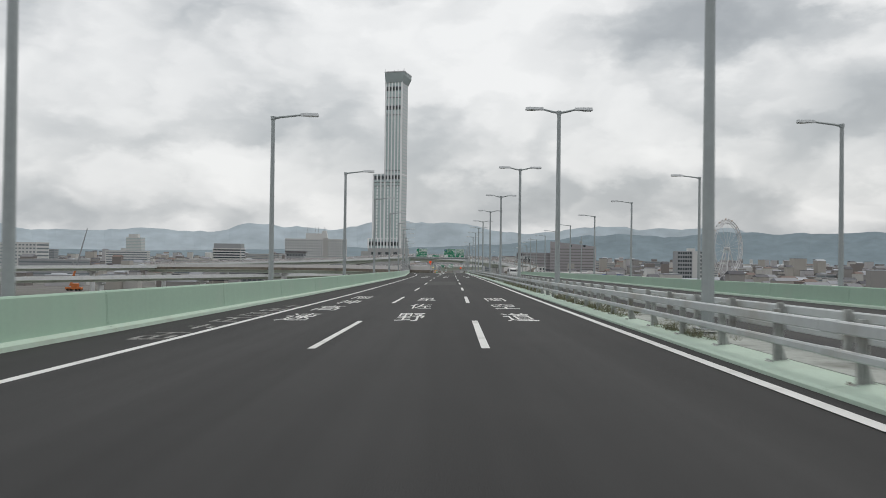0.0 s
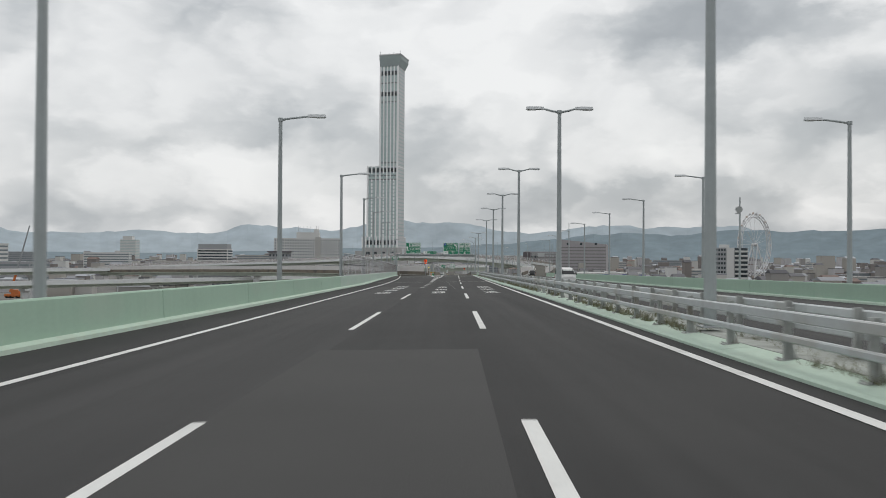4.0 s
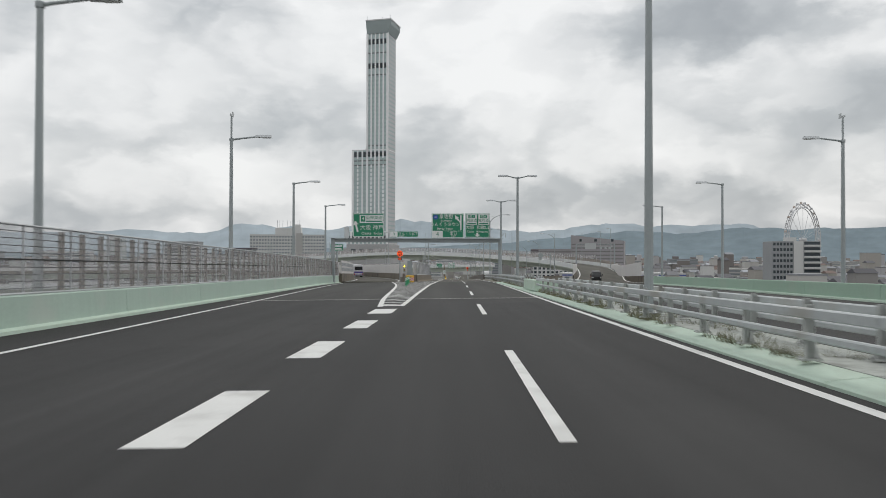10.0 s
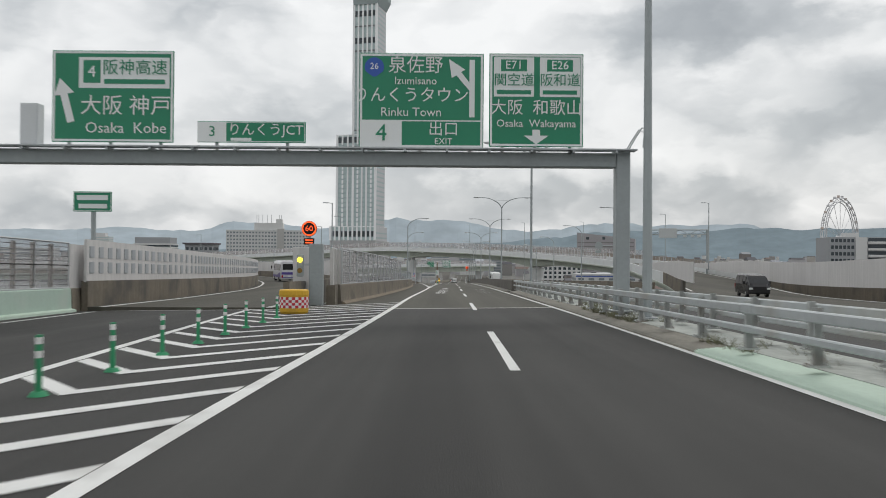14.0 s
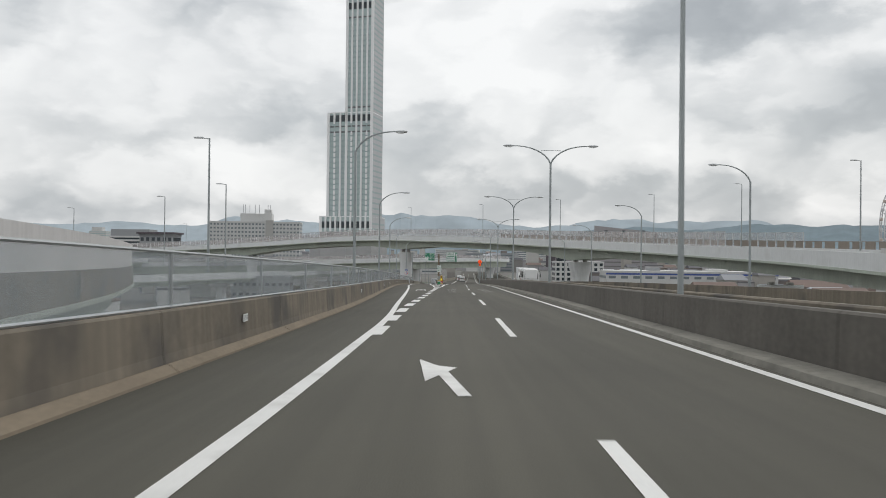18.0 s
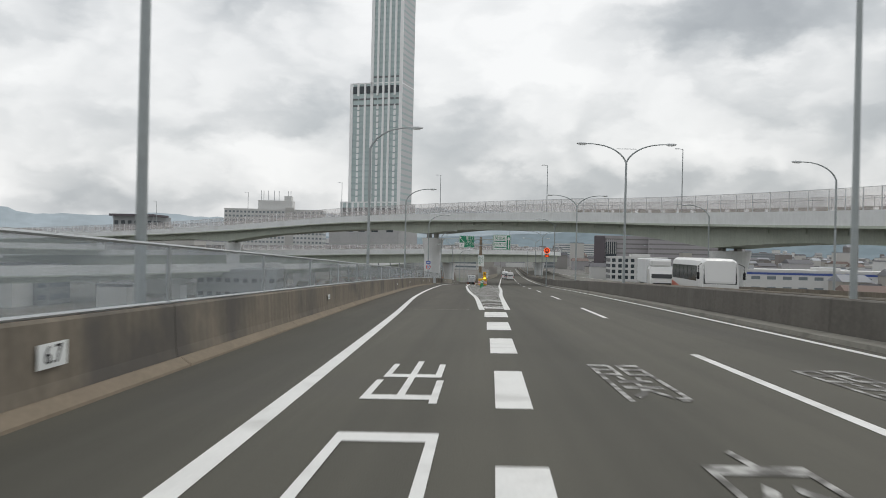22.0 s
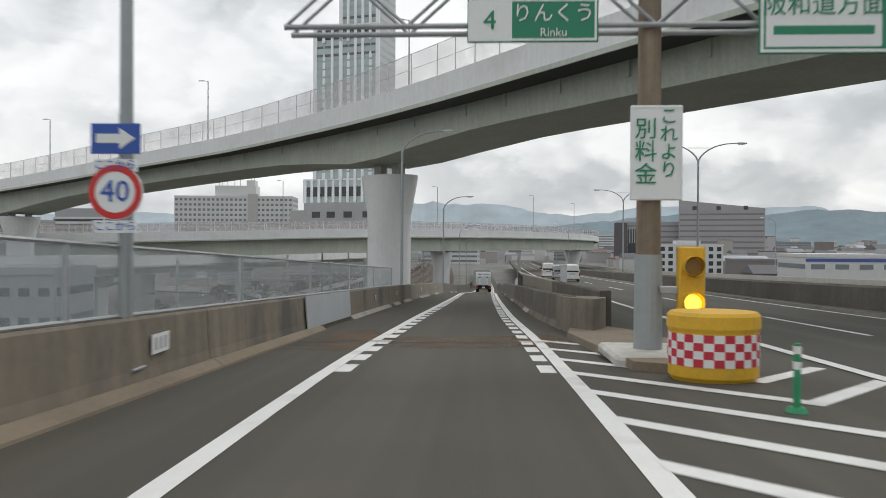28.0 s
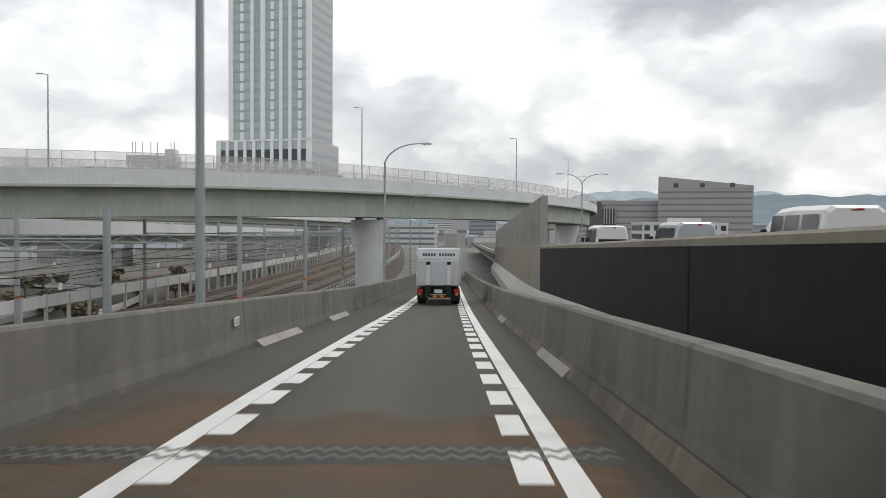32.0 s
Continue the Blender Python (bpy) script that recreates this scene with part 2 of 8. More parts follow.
CONC_BLACKENED = mat("concrete_blackened", (0.125, 0.110, 0.090), 0.9, var=0.22, scale=2.5, fine=7, bump=0.15, streak=0.18, stain=((0.21, 0.185, 0.15), 2.2, 0.6))
CONC_GREY = mat("concrete_grey", (0.185, 0.175, 0.152), 0.9, var=0.16, scale=2.5, fine=7, bump=0.15, streak=0.16, stain=((0.075, 0.072, 0.066), 2.4, 0.7))
CONC_PALE = mat("concrete_pale", (0.52, 0.50, 0.46), 0.9, var=0.12, scale=2.5, fine=9, streak=0.12, rnd=0.03)
CONC_DARK = mat("concrete_dark", (0.135, 0.125, 0.110), 0.9, var=0.25, scale=2.0, fine=9, streak=0.10, stain=((0.2, 0.19, 0.17), 2.6, 0.4))
KERB = mat("kerb_sand", (0.215, 0.176, 0.128), 0.9, var=0.2, scale=1.2, fine=12, stain=((0.2, 0.16, 0.12), 1.0, 0.5))
STEEL = mat("galvanised_steel", (0.42, 0.44, 0.45), 0.45, 0.55, var=0.12, scale=0.8, fine=8, rnd=0.04)
STEEL_OLD = mat("weathered_steel", (0.40, 0.39, 0.37), 0.6, 0.35, var=0.22, scale=0.6, fine=9, stain=((0.30, 0.24, 0.18), 0.7, 0.5))
POLE = mat("pole_grey_paint", (0.34, 0.37, 0.375), 0.5, 0.2, var=0.10, scale=2.0, fine=6, rnd=0.04)
LAMPHEAD = mat("lamp_head_grey", (0.62, 0.64, 0.65), 0.4, 0.1, var=0.06)
LENS = mat("lamp_lens", (0.75, 0.77, 0.76), 0.2, var=0.03)
GIRDER = mat("girder_pale_green", (0.47, 0.51, 0.44), 0.6, var=0.14, scale=3.0, fine=5, streak=0.07, stain=((0.33, 0.35, 0.29), 5.0, 0.5))
DECK_EDGE = mat("deck_edge_grey", (0.72, 0.735, 0.735), 0.7, var=0.06, scale=5.0, fine=2.5, streak=0.035, stain=((0.55, 0.55, 0.53), 3.0, 0.4))
WHITE_CONC = mat("pier_white", (0.72, 0.73, 0.73), 0.7, var=0.06, scale=5.0, fine=2.5, streak=0.008, stain=((0.60, 0.60, 0.59), 2.5, 0.35))
# soffit colour with the shade below the overhanging deck painted in
UNDER = mat("deck_underside_shaded", (0.07, 0.072, 0.066), 0.8, var=0.15, scale=3.0)
BLACK = mat("black_panel", (0.012, 0.012, 0.013), 0.9, var=0.25, scale=1.0, fine=6, stain=((0.035, 0.035, 0.037), 0.9, 0.35))
RUBBER = mat("rubber_black", (0.02, 0.02, 0.02), 0.8, var=0.1)
SIGN_GREEN = mat("sign_green", (0.018, 0.235, 0.125), 0.45, var=0.05, scale=1.0)
SIGN_WHITE = mat("sign_white", (0.80, 0.82, 0.81), 0.45, var=0.03)
SIGN_BLUE = mat("sign_blue", (0.03, 0.10, 0.42), 0.45, var=0.04)
SIGN_RED = mat("sign_red", (0.60, 0.03, 0.03), 0.45, var=0.04)
SIGN_BACK = mat("sign_back_grey", (0.5, 0.52, 0.52), 0.5, 0.3, var=0.05)
NOISE_WALL = mat("noise_wall_pale", (0.62, 0.605, 0.595), 0.75, var=0.05, scale=3.0, fine=6, streak=0.08, rnd=0.02)
PANEL_BROWN = mat("noise_panel_taupe", (0.27, 0.235, 0.20), 0.75, var=0.10, scale=1.5, rnd=0.05)


def glassy(name, color, clear, rough=0.25):
    """Weathered clear sheet: part see-through, part milky."""
    m = bpy.data.materials.new(name)
    m.use_nodes = True
    nt = m.node_tree
    N, L = nt.nodes.new, nt.links.new
    b, out = nt.nodes["Principled BSDF"], nt.nodes["Material Output"]
    b.inputs["Base Color"].default_value = (*color, 1)
    b.inputs["Roughness"].default_value = rough
    tr, mx, nz, g, mr = N("ShaderNodeBsdfTransparent"), N("ShaderNodeMixShader"), N("ShaderNodeTexNoise"), N("ShaderNodeNewGeometry"), N("ShaderNodeMapRange")
    nz.inputs["Scale"].default_value = 0.6
    L(g.outputs["Position"], nz.inputs["Vector"])
    mr.inputs["To Min"].default_value, mr.inputs["To Max"].default_value = clear - 0.10, clear + 0.10
    L(nz.outputs["Fac"], mr.inputs["Value"])
    L(mr.outputs[0], mx.inputs[0])
    L(b.outputs[0], mx.inputs[1])
    L(tr.outputs[0], mx.inputs[2])
    L(mx.outputs[0], out.inputs["Surface"])
    return m


SHEET = glassy("clear_screen_sheet", (0.42, 0.47, 0.50), 0.70)
MESH_CLEAR = glassy("expanded_mesh_sheet", (0.44, 0.44, 0.45), 0.72, 0.6)
WIN_DARK = mat("window_dark_glass", (0.035, 0.045, 0.052), 0.12, var=0.25, scale=6.0, rnd=0.3)
WIN_GREEN = mat("window_green_glass", (0.22, 0.30, 0.30), 0.10, var=0.2, scale=9.0)


# ---------- builders ----------
def part(name, bm, material, parent=None, label=""):
    me = bpy.data.meshes.new(name)
    bmesh.ops.recalc_face_normals(bm, faces=bm.faces) if len(bm.faces) < 4000 else None
    bm.to_mesh(me)
    bm.free()
    me.materials.append(material)
    ob = new(name, me)
    ob.parent = parent
    if label:
        ob["label"] = label
    return ob


def share(name, me, m, parent):
    ob = new(name, me)
    ob.parent = parent
    ob.matrix_basis = m
    return ob


def thing(name, label, category, group="", at=(0, 0, 0), kind="", rz=0):
    ob = new(name)
    ob.empty_display_size = 0.3
    ob.matrix_basis = pose(*at, 0, 0, rz)
    return tagged(ob, label, category, group, kind)


def box(bm, x0, x1, y0, y1, z0, z1, bev=0.0):
    v = [bm.verts.new((x, y, z)) for z in (z0, z1) for y in (y0, y1) for x in (x0, x1)]
    f = [bm.faces.new([v[i] for i in q]) for q in ((0, 2, 3, 1), (4, 5, 7, 6), (0, 1, 5, 4), (2, 6, 7, 3), (0, 4, 6, 2), (1, 3, 7, 5))]
    if bev:
        es = list({e for a in f for e in a.edges})
        bmesh.ops.bevel(bm, geom=es, offset=bev, segments=1, affect="EDGES")
    return bm


def boxes(*bs, bev=0.0):
    bm = bmesh.new()
    for b in bs:
        box(bm, *b, bev=bev)
    return bm


def tube(bm, pts, r0, r1=None, seg=10, cap=True):
    """A round bar through the points, tapering from r0 to r1."""
    r1 = r0 if r1 is None else r1
    pts = [Vector(p) for p in pts]
    rings = []
    for i, p in enumerate(pts):
        d = (pts[min(i + 1, len(pts) - 1)] - pts[max(i - 1, 0)]).normalized()
        a = d.cross(Vector((0, 0, 1)) if abs(d.z) < 0.9 else Vector((0, 1, 0))).normalized()
        b = d.cross(a)
        r = r0 + (r1 - r0) * i / max(len(pts) - 1, 1)
        rings.append([bm.verts.new(p + (a * math.cos(q) + b * math.sin(q)) * r) for q in (2 * math.pi * k / seg for k in range(seg))])
    for ra, rb in zip(rings, rings[1:]):
        for k in range(seg):
            bm.faces.new((ra[k], ra[(k + 1) % seg], rb[(k + 1) % seg], rb[k]))
    if cap:
        bm.faces.new(rings[0][::-1])
        bm.faces.new(rings[-1])
    return bm


def spl(*nodes):
    """A smooth monotone curve through (y, value) pairs."""
    X, Y = np.array([n[0] for n in nodes], float), np.array([n[1] for n in nodes], float)
    h, d = np.diff(X), np.diff(Y) / np.diff(X)
    m = np.zeros(len(X))
    m[0], m[-1] = d[0], d[-1]
    for i in range(1, len(X) - 1):
        if d[i - 1] * d[i] > 0:
            m[i] = (h[i - 1] + h[i]) / (h[i - 1] / d[i] + h[i] / d[i - 1]) if len(X) > 2 else d[i]

    def f(y):
        i = int(min(max(np.searchsorted(X, y) - 1, 0), len(X) - 2))
        if y < X[0]:
            return float(Y[0] + m[0] * (y - X[0]))
        if y > X[-1]:
            return float(Y[-1] + m[-1] * (y - X[-1]))
        t = (y - X[i]) / h[i]
        return float((1 + 2 * t) * (1 - t) ** 2 * Y[i] + t * (1 - t) ** 2 * h[i] * m[i] + t * t * (3 - 2 * t) * Y[i + 1] + t * t * (t - 1) * h[i] * m[i + 1])

    return f


def steps(a, b, d):
    n = max(1, int(round((b - a) / d)))
    return [a + (b - a) * i / n for i in range(n + 1)]


def sweep(bm, stations, profile, closed=True, caps=True):
    """Profile (side, up) swept along stations (point, side vector)."""
    rings = [[bm.verts.new(Vector(p) + Vector(s) * a + Vector((0, 0, b))) for a, b in profile] for p, s in stations]
    n = len(profile)
    for ra, rb in zip(rings, rings[1:]):
        for k in range(n if closed else n - 1):
            bm.faces.new((ra[k], rb[k], rb[(k + 1) % n], ra[(k + 1) % n]))
    if closed and caps:
        bm.faces.new(rings[0])
        bm.faces.new(rings[-1][::-1])
    return bm


def line_of(fx, fz, ys):
    """Stations along the road: fx(y) sideways, fz(x, y) height."""
    return [((fx(y), y, fz(fx(y), y)), (1, 0, 0)) for y in ys]


def path_of(pts, d=3.0):
    """Even stations on a smooth curve through plan points (x, y, z), with side vectors to the right."""
    P = [Vector(p) for p in pts]
    P = [2 * P[0] - P[1]] + P + [2 * P[-1] - P[-2]]
    dense = []
    for i in range(1, len(P) - 2):
        n = max(2, int((P[i + 1] - P[i]).length / d))
        for k in range(n):
            t = k / n
            dense.append(0.5 * (2 * P[i] + (P[i + 1] - P[i - 1]) * t + (2 * P[i - 1] - 5 * P[i] + 4 * P[i + 1] - P[i + 2]) * t * t + (3 * P[i] - P[i - 1] - 3 * P[i + 1] + P[i + 2]) * t ** 3))
    dense.append(P[-2])
    out = []
    for i, p in enumerate(dense):
        t = dense[min(i + 1, len(dense) - 1)] - dense[max(i - 1, 0)]
        out.append((p, Vector((t.y, -t.x, 0)).normalized()))
    return out


def shifted(st, a, b=0.0):
    return [(Vector(p) + Vector(s) * a + Vector((0, 0, b)), s) for p, s in st]


def piece_of(bm, name, material):
    """A mesh to be shared by alike pieces."""
    me = bpy.data.meshes.new(name)
    bm.to_mesh(me)
    bm.free()
    me.materials.append(material)
    return me


def words(name, text, size, material, parent, m, sx=1.0, align="CENTER", depth=0.004):
    """Lettering as a thin mesh; m is its pose on the parent."""
    cu = bpy.data.curves.new(name, "FONT")
    cu.body, cu.size, cu.align_x, cu.align_y, cu.extrude, cu.resolution_u = text, size, align, "CENTER", depth, 2
    tmp = bpy.data.objects.new("tmp", cu)
    scene.collection.objects.link(tmp)
    me = bpy.data.meshes.new_from_object(tmp.evaluated_get(bpy.context.evaluated_depsgraph_get()))
    bpy.data.objects.remove(tmp)
    bpy.data.curves.remove(cu)
    me.transform(Matrix.Diagonal((sx, 1, 1, 1)))
    me.materials.clear()
    me.materials.append(material)
    ob = new(name, me)
    ob.parent = parent
    ob.matrix_basis = m
    return ob

# ---------- the alignment: sideways places and heights by distance along the road ----------
ZR = spl((-60, 0.9), (0, 0), (56, -0.88), (112, -1.65), (169, -2.52), (225, -3.40), (281, -4.32), (308, -4.92), (345, -5.82), (381, -6.81), (417, -7.88), (453, -9.01), (488, -10.21), (515, -11.22), (541, -12.27), (568, -13.40), (585.5, -14.20), (624, -16.40), (680, -19.0), (760, -21.6), (900, -22.6))
ZM_FAR = spl((440, -8.60), (488, -10.20), (515, -11.18), (544, -12.20), (577, -13.15), (620, -14.30), (700, -16.20), (800, -17.8), (1000, -19.5))
XC = spl((-60, -1.0), (0, 0), (56, 0.92), (112, 1.45), (169, 2.23), (225, 3.35), (281, 4.18), (308, 4.50), (345, 4.79), (381, 4.27), (417, 3.03), (453, 1.70), (488, 0.69), (515, 0.38), (541, 0.51), (568, 0.91), (585.5, 1.22), (624, 1.9), (680, 2.8), (760, 3.5), (900, 3.5))
MED = spl((-60, 4.6), (0, 5.62), (67, 6.82), (93, 7.2), (165, 8.1), (211, 8.88), (260, 9.68), (285, 10.05), (340, 11.35), (393, 12.75), (428, 13.2), (463, 13.83), (510, 15.1), (573, 16.95), (608, 18.12), (689, 21.2), (800, 25.5), (1000, 32))
PAR_L = spl((-60, -9.5), (0, -8.5), (55, -7.85), (120, -7.2), (150, -7.2), (186, -8.35), (211, -9.1), (260, -10.75), (290, -11.7))
PAR_R = spl((-60, 19.6), (0, 20.6), (91, 22.3), (186, 24.7), (211, 25.7), (260, 28.35), (290, 30.2), (330, 33.5))
EDGE_L = spl((-60, -7.2), (0, -6.2), (55, -5.4), (120, -4.95), (147, -5.0), (186, -5.75), (226, -7.4), (283, -10.3), (310, -11.6))
LANE_L = spl((-60, -3.6), (15, -2.5), (55, -1.8), (123, -0.88), (176, 0.02), (215, 0.35))
DASH = spl((-60, -0.25), (15, 0.9), (55, 1.63), (140, 2.8), (215, 4.1), (275, 5.2), (335, 6.2), (380, 7.0), (420, 7.6), (463, 8.6), (510, 9.75), (573, 11.7), (689, 16.0), (1000, 27))
EDGE_R = spl((-60, 3.5), (10, 4.35), (55, 5.1), (140, 6.27), (215, 7.6), (275, 8.8), (317, 9.4), (354, 9.97), (382, 10.4), (402, 10.75), (428, 11.35), (463, 12.1), (510, 13.3), (573, 15.3), (689, 19.5), (1000, 30.5))
LINE_M = spl((222, 0.8), (240, 0.95), (256, 1.15), (267, 1.25), (282, 1.62), (294, 1.85), (314, 2.1), (328, 2.42), (350, 2.8), (359, 2.82), (379, 2.27), (414, 1.15), (435, 0.36), (459, -0.74), (476, -1.2), (511, -1.8), (529, -2.08), (541, -1.93), (559, -1.5), (582, -1.15), (592, -1.1), (604, -0.85), (624, -0.2), (680, 1.0), (760, 1.7), (900, 1.7))
WALL_L = spl((303, -1.1), (317, -0.32), (324, -0.1), (352, 0.33), (372, 0.18), (386, -0.22), (414, -1.3), (459, -2.97), (513, -4.2), (545, -4.1), (579, -3.35), (600, -2.6), (640, -1.6), (680, -1.0), (760, -0.3), (900, -0.3))
LINE_R = spl((440, 3.55), (458, 3.2), (465, 2.9), (490, 2.2), (513, 1.84), (532, 1.9), (545, 1.77), (565, 1.9), (577, 2.07), (590, 2.3), (600, 2.42), (640, 3.2), (700, 4.4), (800, 5.2), (900, 5.2))
WALL_R = spl((537, 3.0), (545, 2.74), (565, 2.84), (577, 2.9), (585, 3.1), (610, 3.6), (640, 4.4), (700, 5.7), (800, 6.5), (900, 6.5))
LINE_MAIN = spl((440, 4.62), (459, 4.92), (479, 5.5), (510, 6.15), (535, 6.9), (573, 8.1), (620, 9.6), (689, 12.4), (1000, 23.5))
WALL_MAIN = spl((535, 3.95), (545, 4.25), (560, 4.5), (590, 5.0), (620, 6.2), (689, 9.8), (1000, 21))
GORE_L = spl((221, -0.1), (232, -0.72), (240, -1.0), (264, -1.95), (271, -2.35), (286, -3.55), (297, -4.45), (315, -5.5), (335, -8.0))


def bank(y):
    return 0.014 * min(1.0, max(0.0, (560 - y) / 80))


def zl(x, y):
    """Road height on our side, before the roads part."""
    return ZR(y) + bank(y) * (min(x, MED(y)) - XC(y)) - (0.014 * (x - MED(y)) if x > MED(y) else 0)


def zmain(x, y):
    a = zl(x, y)
    if y <= 440:
        return a
    k = min(1.0, (y - 440) / 90)
    return a * (1 - k) + (ZM_FAR(y) + (0.012 * (x - DASH(y)) if x < MED(y) else 0.012 * (MED(y) - DASH(y)) - 0.014 * (x - MED(y)))) * k


def zramp(x, y):
    return ZR(y) + bank(y) * (x - XC(y))


def surface(name, fl, fr, fz, ys, n, material, label, category="road"):
    bm = bmesh.new()
    rows = [[bm.verts.new((fl(y) + (fr(y) - fl(y)) * k / n, y, fz(fl(y) + (fr(y) - fl(y)) * k / n, y))) for k in range(n + 1)] for y in ys]
    low = [[bm.verts.new((v.co.x, v.co.y, v.co.z - 0.9)) for v in (r[0], r[-1])] for r in rows]
    for a, b, c, d in zip(rows, rows[1:], low, low[1:]):
        for k in range(n):
            bm.faces.new((a[k], a[k + 1], b[k + 1], b[k]))
        bm.faces.new((c[0], a[0], b[0], d[0]))
        bm.faces.new((a[n], c[1], d[1], b[n]))
        bm.faces.new((c[1], c[0], d[0], d[1]))
    ob = part(name, bm, material)
    return tagged(ob, label, category, kind="structure")


surface("road_bridge", lambda y: PAR_L(y) - 0.3, lambda y: PAR_R(y) + 0.3, zl, steps(-60, 230, 4), 8, ASPHALT_DARK, "dark new asphalt carriageways of the bridge", "road")
surface("road_bridge_end", lambda y: PAR_L(y) - 0.3, lambda y: PAR_R(y) + 0.3, zl, steps(230.02, 297, 4), 8, ASPHALT_NEW, "dark brownish asphalt at the bridge end", "road")
surface("road_junction", lambda y: min(WALL_L(max(y, 303)) - 0.3, -12.5 + (y - 297) * 2.2 if y < 303 else 99), MED, zl, steps(297.02, 440, 4), 6, ASPHALT_OLD, "worn brown-grey asphalt carriageway", "road")
surface("road_exit", lambda y: WALL_L(y) - 0.3, lambda y: LINE_MAIN(max(y, 440)) if y < 530 else LINE_MAIN(530) + (3.2 - LINE_MAIN(530)) * min(1, (y - 530) / 7.0) if y < 537 else WALL_R(y) + 0.3, lambda x, y: zramp(x, y) if x < 1e9 else 0, steps(440.02, 900, 4), 5, ASPHALT_RAMP, "worn brown-grey asphalt of the descending exit ramp", "road")
surface("road_through", lambda y: LINE_MAIN(max(y, 440)) if y < 530 else WALL_MAIN(max(y, 535)) + 0.1, MED, zmain, steps(440.02, 1000, 5), 5, ASPHALT_OLD, "worn brown-grey asphalt of the through carriageway", "road")
surface("road_opposite", MED, lambda y: MED(y) + 15.8, zmain, steps(297.02, 1000, 5), 4, ASPHALT_OLD, "worn asphalt of the opposite carriageway", "road")

# ---------- road markings ----------
ROAD_LIFT = 0.006
markings = thing("road_markings", "white painted lane lines and chevrons on the asphalt", "road marking", kind="structure")


def stripe(name, fx, w, y0, y1, fz=zl, material=PAINT, lift=ROAD_LIFT, d=3.0, parent=None):
    bm = bmesh.new()
    ys = steps(y0, y1, d)
    a = [[bm.verts.new((fx(y) + s * w / 2, y, fz(fx(y) + s * w / 2, y) + lift)) for s in (-1, 1)] for y in ys]
    for p, q in zip(a, a[1:]):
        bm.faces.new((p[0], p[1], q[1], q[0]))
    return part(name, bm, material, markings if parent is None else parent)


stripe("edge_line", EDGE_L, 0.20, -60, 296)
stripe("edge_line", EDGE_R, 0.20, -60, 440)
stripe("edge_line", EDGE_R, 0.20, 440, 900, zmain)
for k in range(-3, 6):
    stripe("lane_dash", LANE_L, 0.15, 14.96 + 20 * k, 22.96 + 20 * k)
for k in range(-3, 21):
    stripe("lane_dash", DASH, 0.17, 14.96 + 20 * k, 22.96 + 20 * k)
for k in range(21, 44):
    stripe("lane_dash", DASH, 0.17, 14.96 + 20 * k, 22.96 + 20 * k, zmain)
for y in (137.8, 144.6, 151.4, 158.2):
    stripe("lane_block_worn", LANE_L, 0.35, y, y + 3.8, material=PAINT_WORN)
BLOCK_X, BLOCK_W = spl((160, -0.22), (175, -0.2), (200, 0.0), (213, 0.23), (218, 0.285)), spl((160, 0.45), (175, 0.48), (200, 0.62), (213, 0.70), (218, 0.91))
for i in range(8):
    y = 166.5 + 7.1 * i
    stripe("lane_block", BLOCK_X, BLOCK_W(y + 1.6), y, y + 3.3)
stripe("zebra_head", lambda y: 0.25, 1.05, 222.1, 222.9)
stripe("solid_line", LINE_M, 0.24, 222, 440)
stripe("solid_line", LINE_M, 0.24, 440, 880, zramp)
stripe("solid_line", GORE_L, 0.24, 221.5, 322)
stripe("solid_line", LINE_R, 0.24, 440, 880, zramp)
stripe("solid_line", LINE_MAIN, 0.25, 440, 900, lambda x, y: max(zmain(x, y), zramp(x, y)) if y < 530 else zmain(x, y), lift=0.018)
EXIT_X, EXIT_W = spl((355, 2.96), (366, 2.98), (373, 3.02), (380, 3.14), (383, 3.2), (389, 3.35), (412, 3.72), (418, 3.85), (425, 3.93), (436, 4.05)), spl((350, 0.44), (420, 0.44), (425, 0.55), (435, 0.8), (438, 0.9))
for i in range(14):
    y = 355.76 + 6.08 * i
    stripe("lane_block", EXIT_X, EXIT_W(y + 1.7), y, y + 3.4)
stripe("zebra_head", lambda y: 4.08, 1.05, 441.3, 442.3)


def chevrons(fl, fr, fc, ya, yb, pitch, fz, width=0.55, left=1.0, right=1.4):
    """Bars pointing at the traffic: the point runs along fc, the arms trail back to both lines."""
    y = ya
    while y < yb:
        c, l, r = fc(y), fl(y + left) + 0.1, fr(y + right) - 0.1
        bm = bmesh.new()
        vs = []
        for x, dy in ((l, left * (c - l)), (c, 0.0), (r, right * (r - c))):
            for w in (0.0, width):
                q = y + dy + w
                vs.append(bm.verts.new((x, q, fz(x, q) + ROAD_LIFT + 0.004)))
        bm.faces.new((vs[0], vs[2], vs[3], vs[1]))
        bm.faces.new((vs[2], vs[4], vs[5], vs[3]))
        part("chevron", bm, PAINT, markings)
        y += pitch


chevrons(GORE_L, LINE_M, lambda y: GORE_L(y) + 0.38 * (LINE_M(y) - GORE_L(y)), 223.1, 300, 2.07, zl, 0.48, 1.2, 1.05)
chevrons(LINE_R, LINE_MAIN, spl((442, 3.95), (469, 3.82), (521, 4.55), (536, 4.9)), 442.4, 531, 2.0, zl, 0.44, 1.1, 1.1)
for i in range(120):
    y = 527.5 + 1.72 * i
    stripe("rumble_block", lambda q: LINE_M(q) + 0.265, 0.27, y, y + 1.05, zramp, d=1.0)
    stripe("rumble_block", lambda q: LINE_R(q) - 0.30, 0.27, y, y + 1.05, zramp, d=1.0)


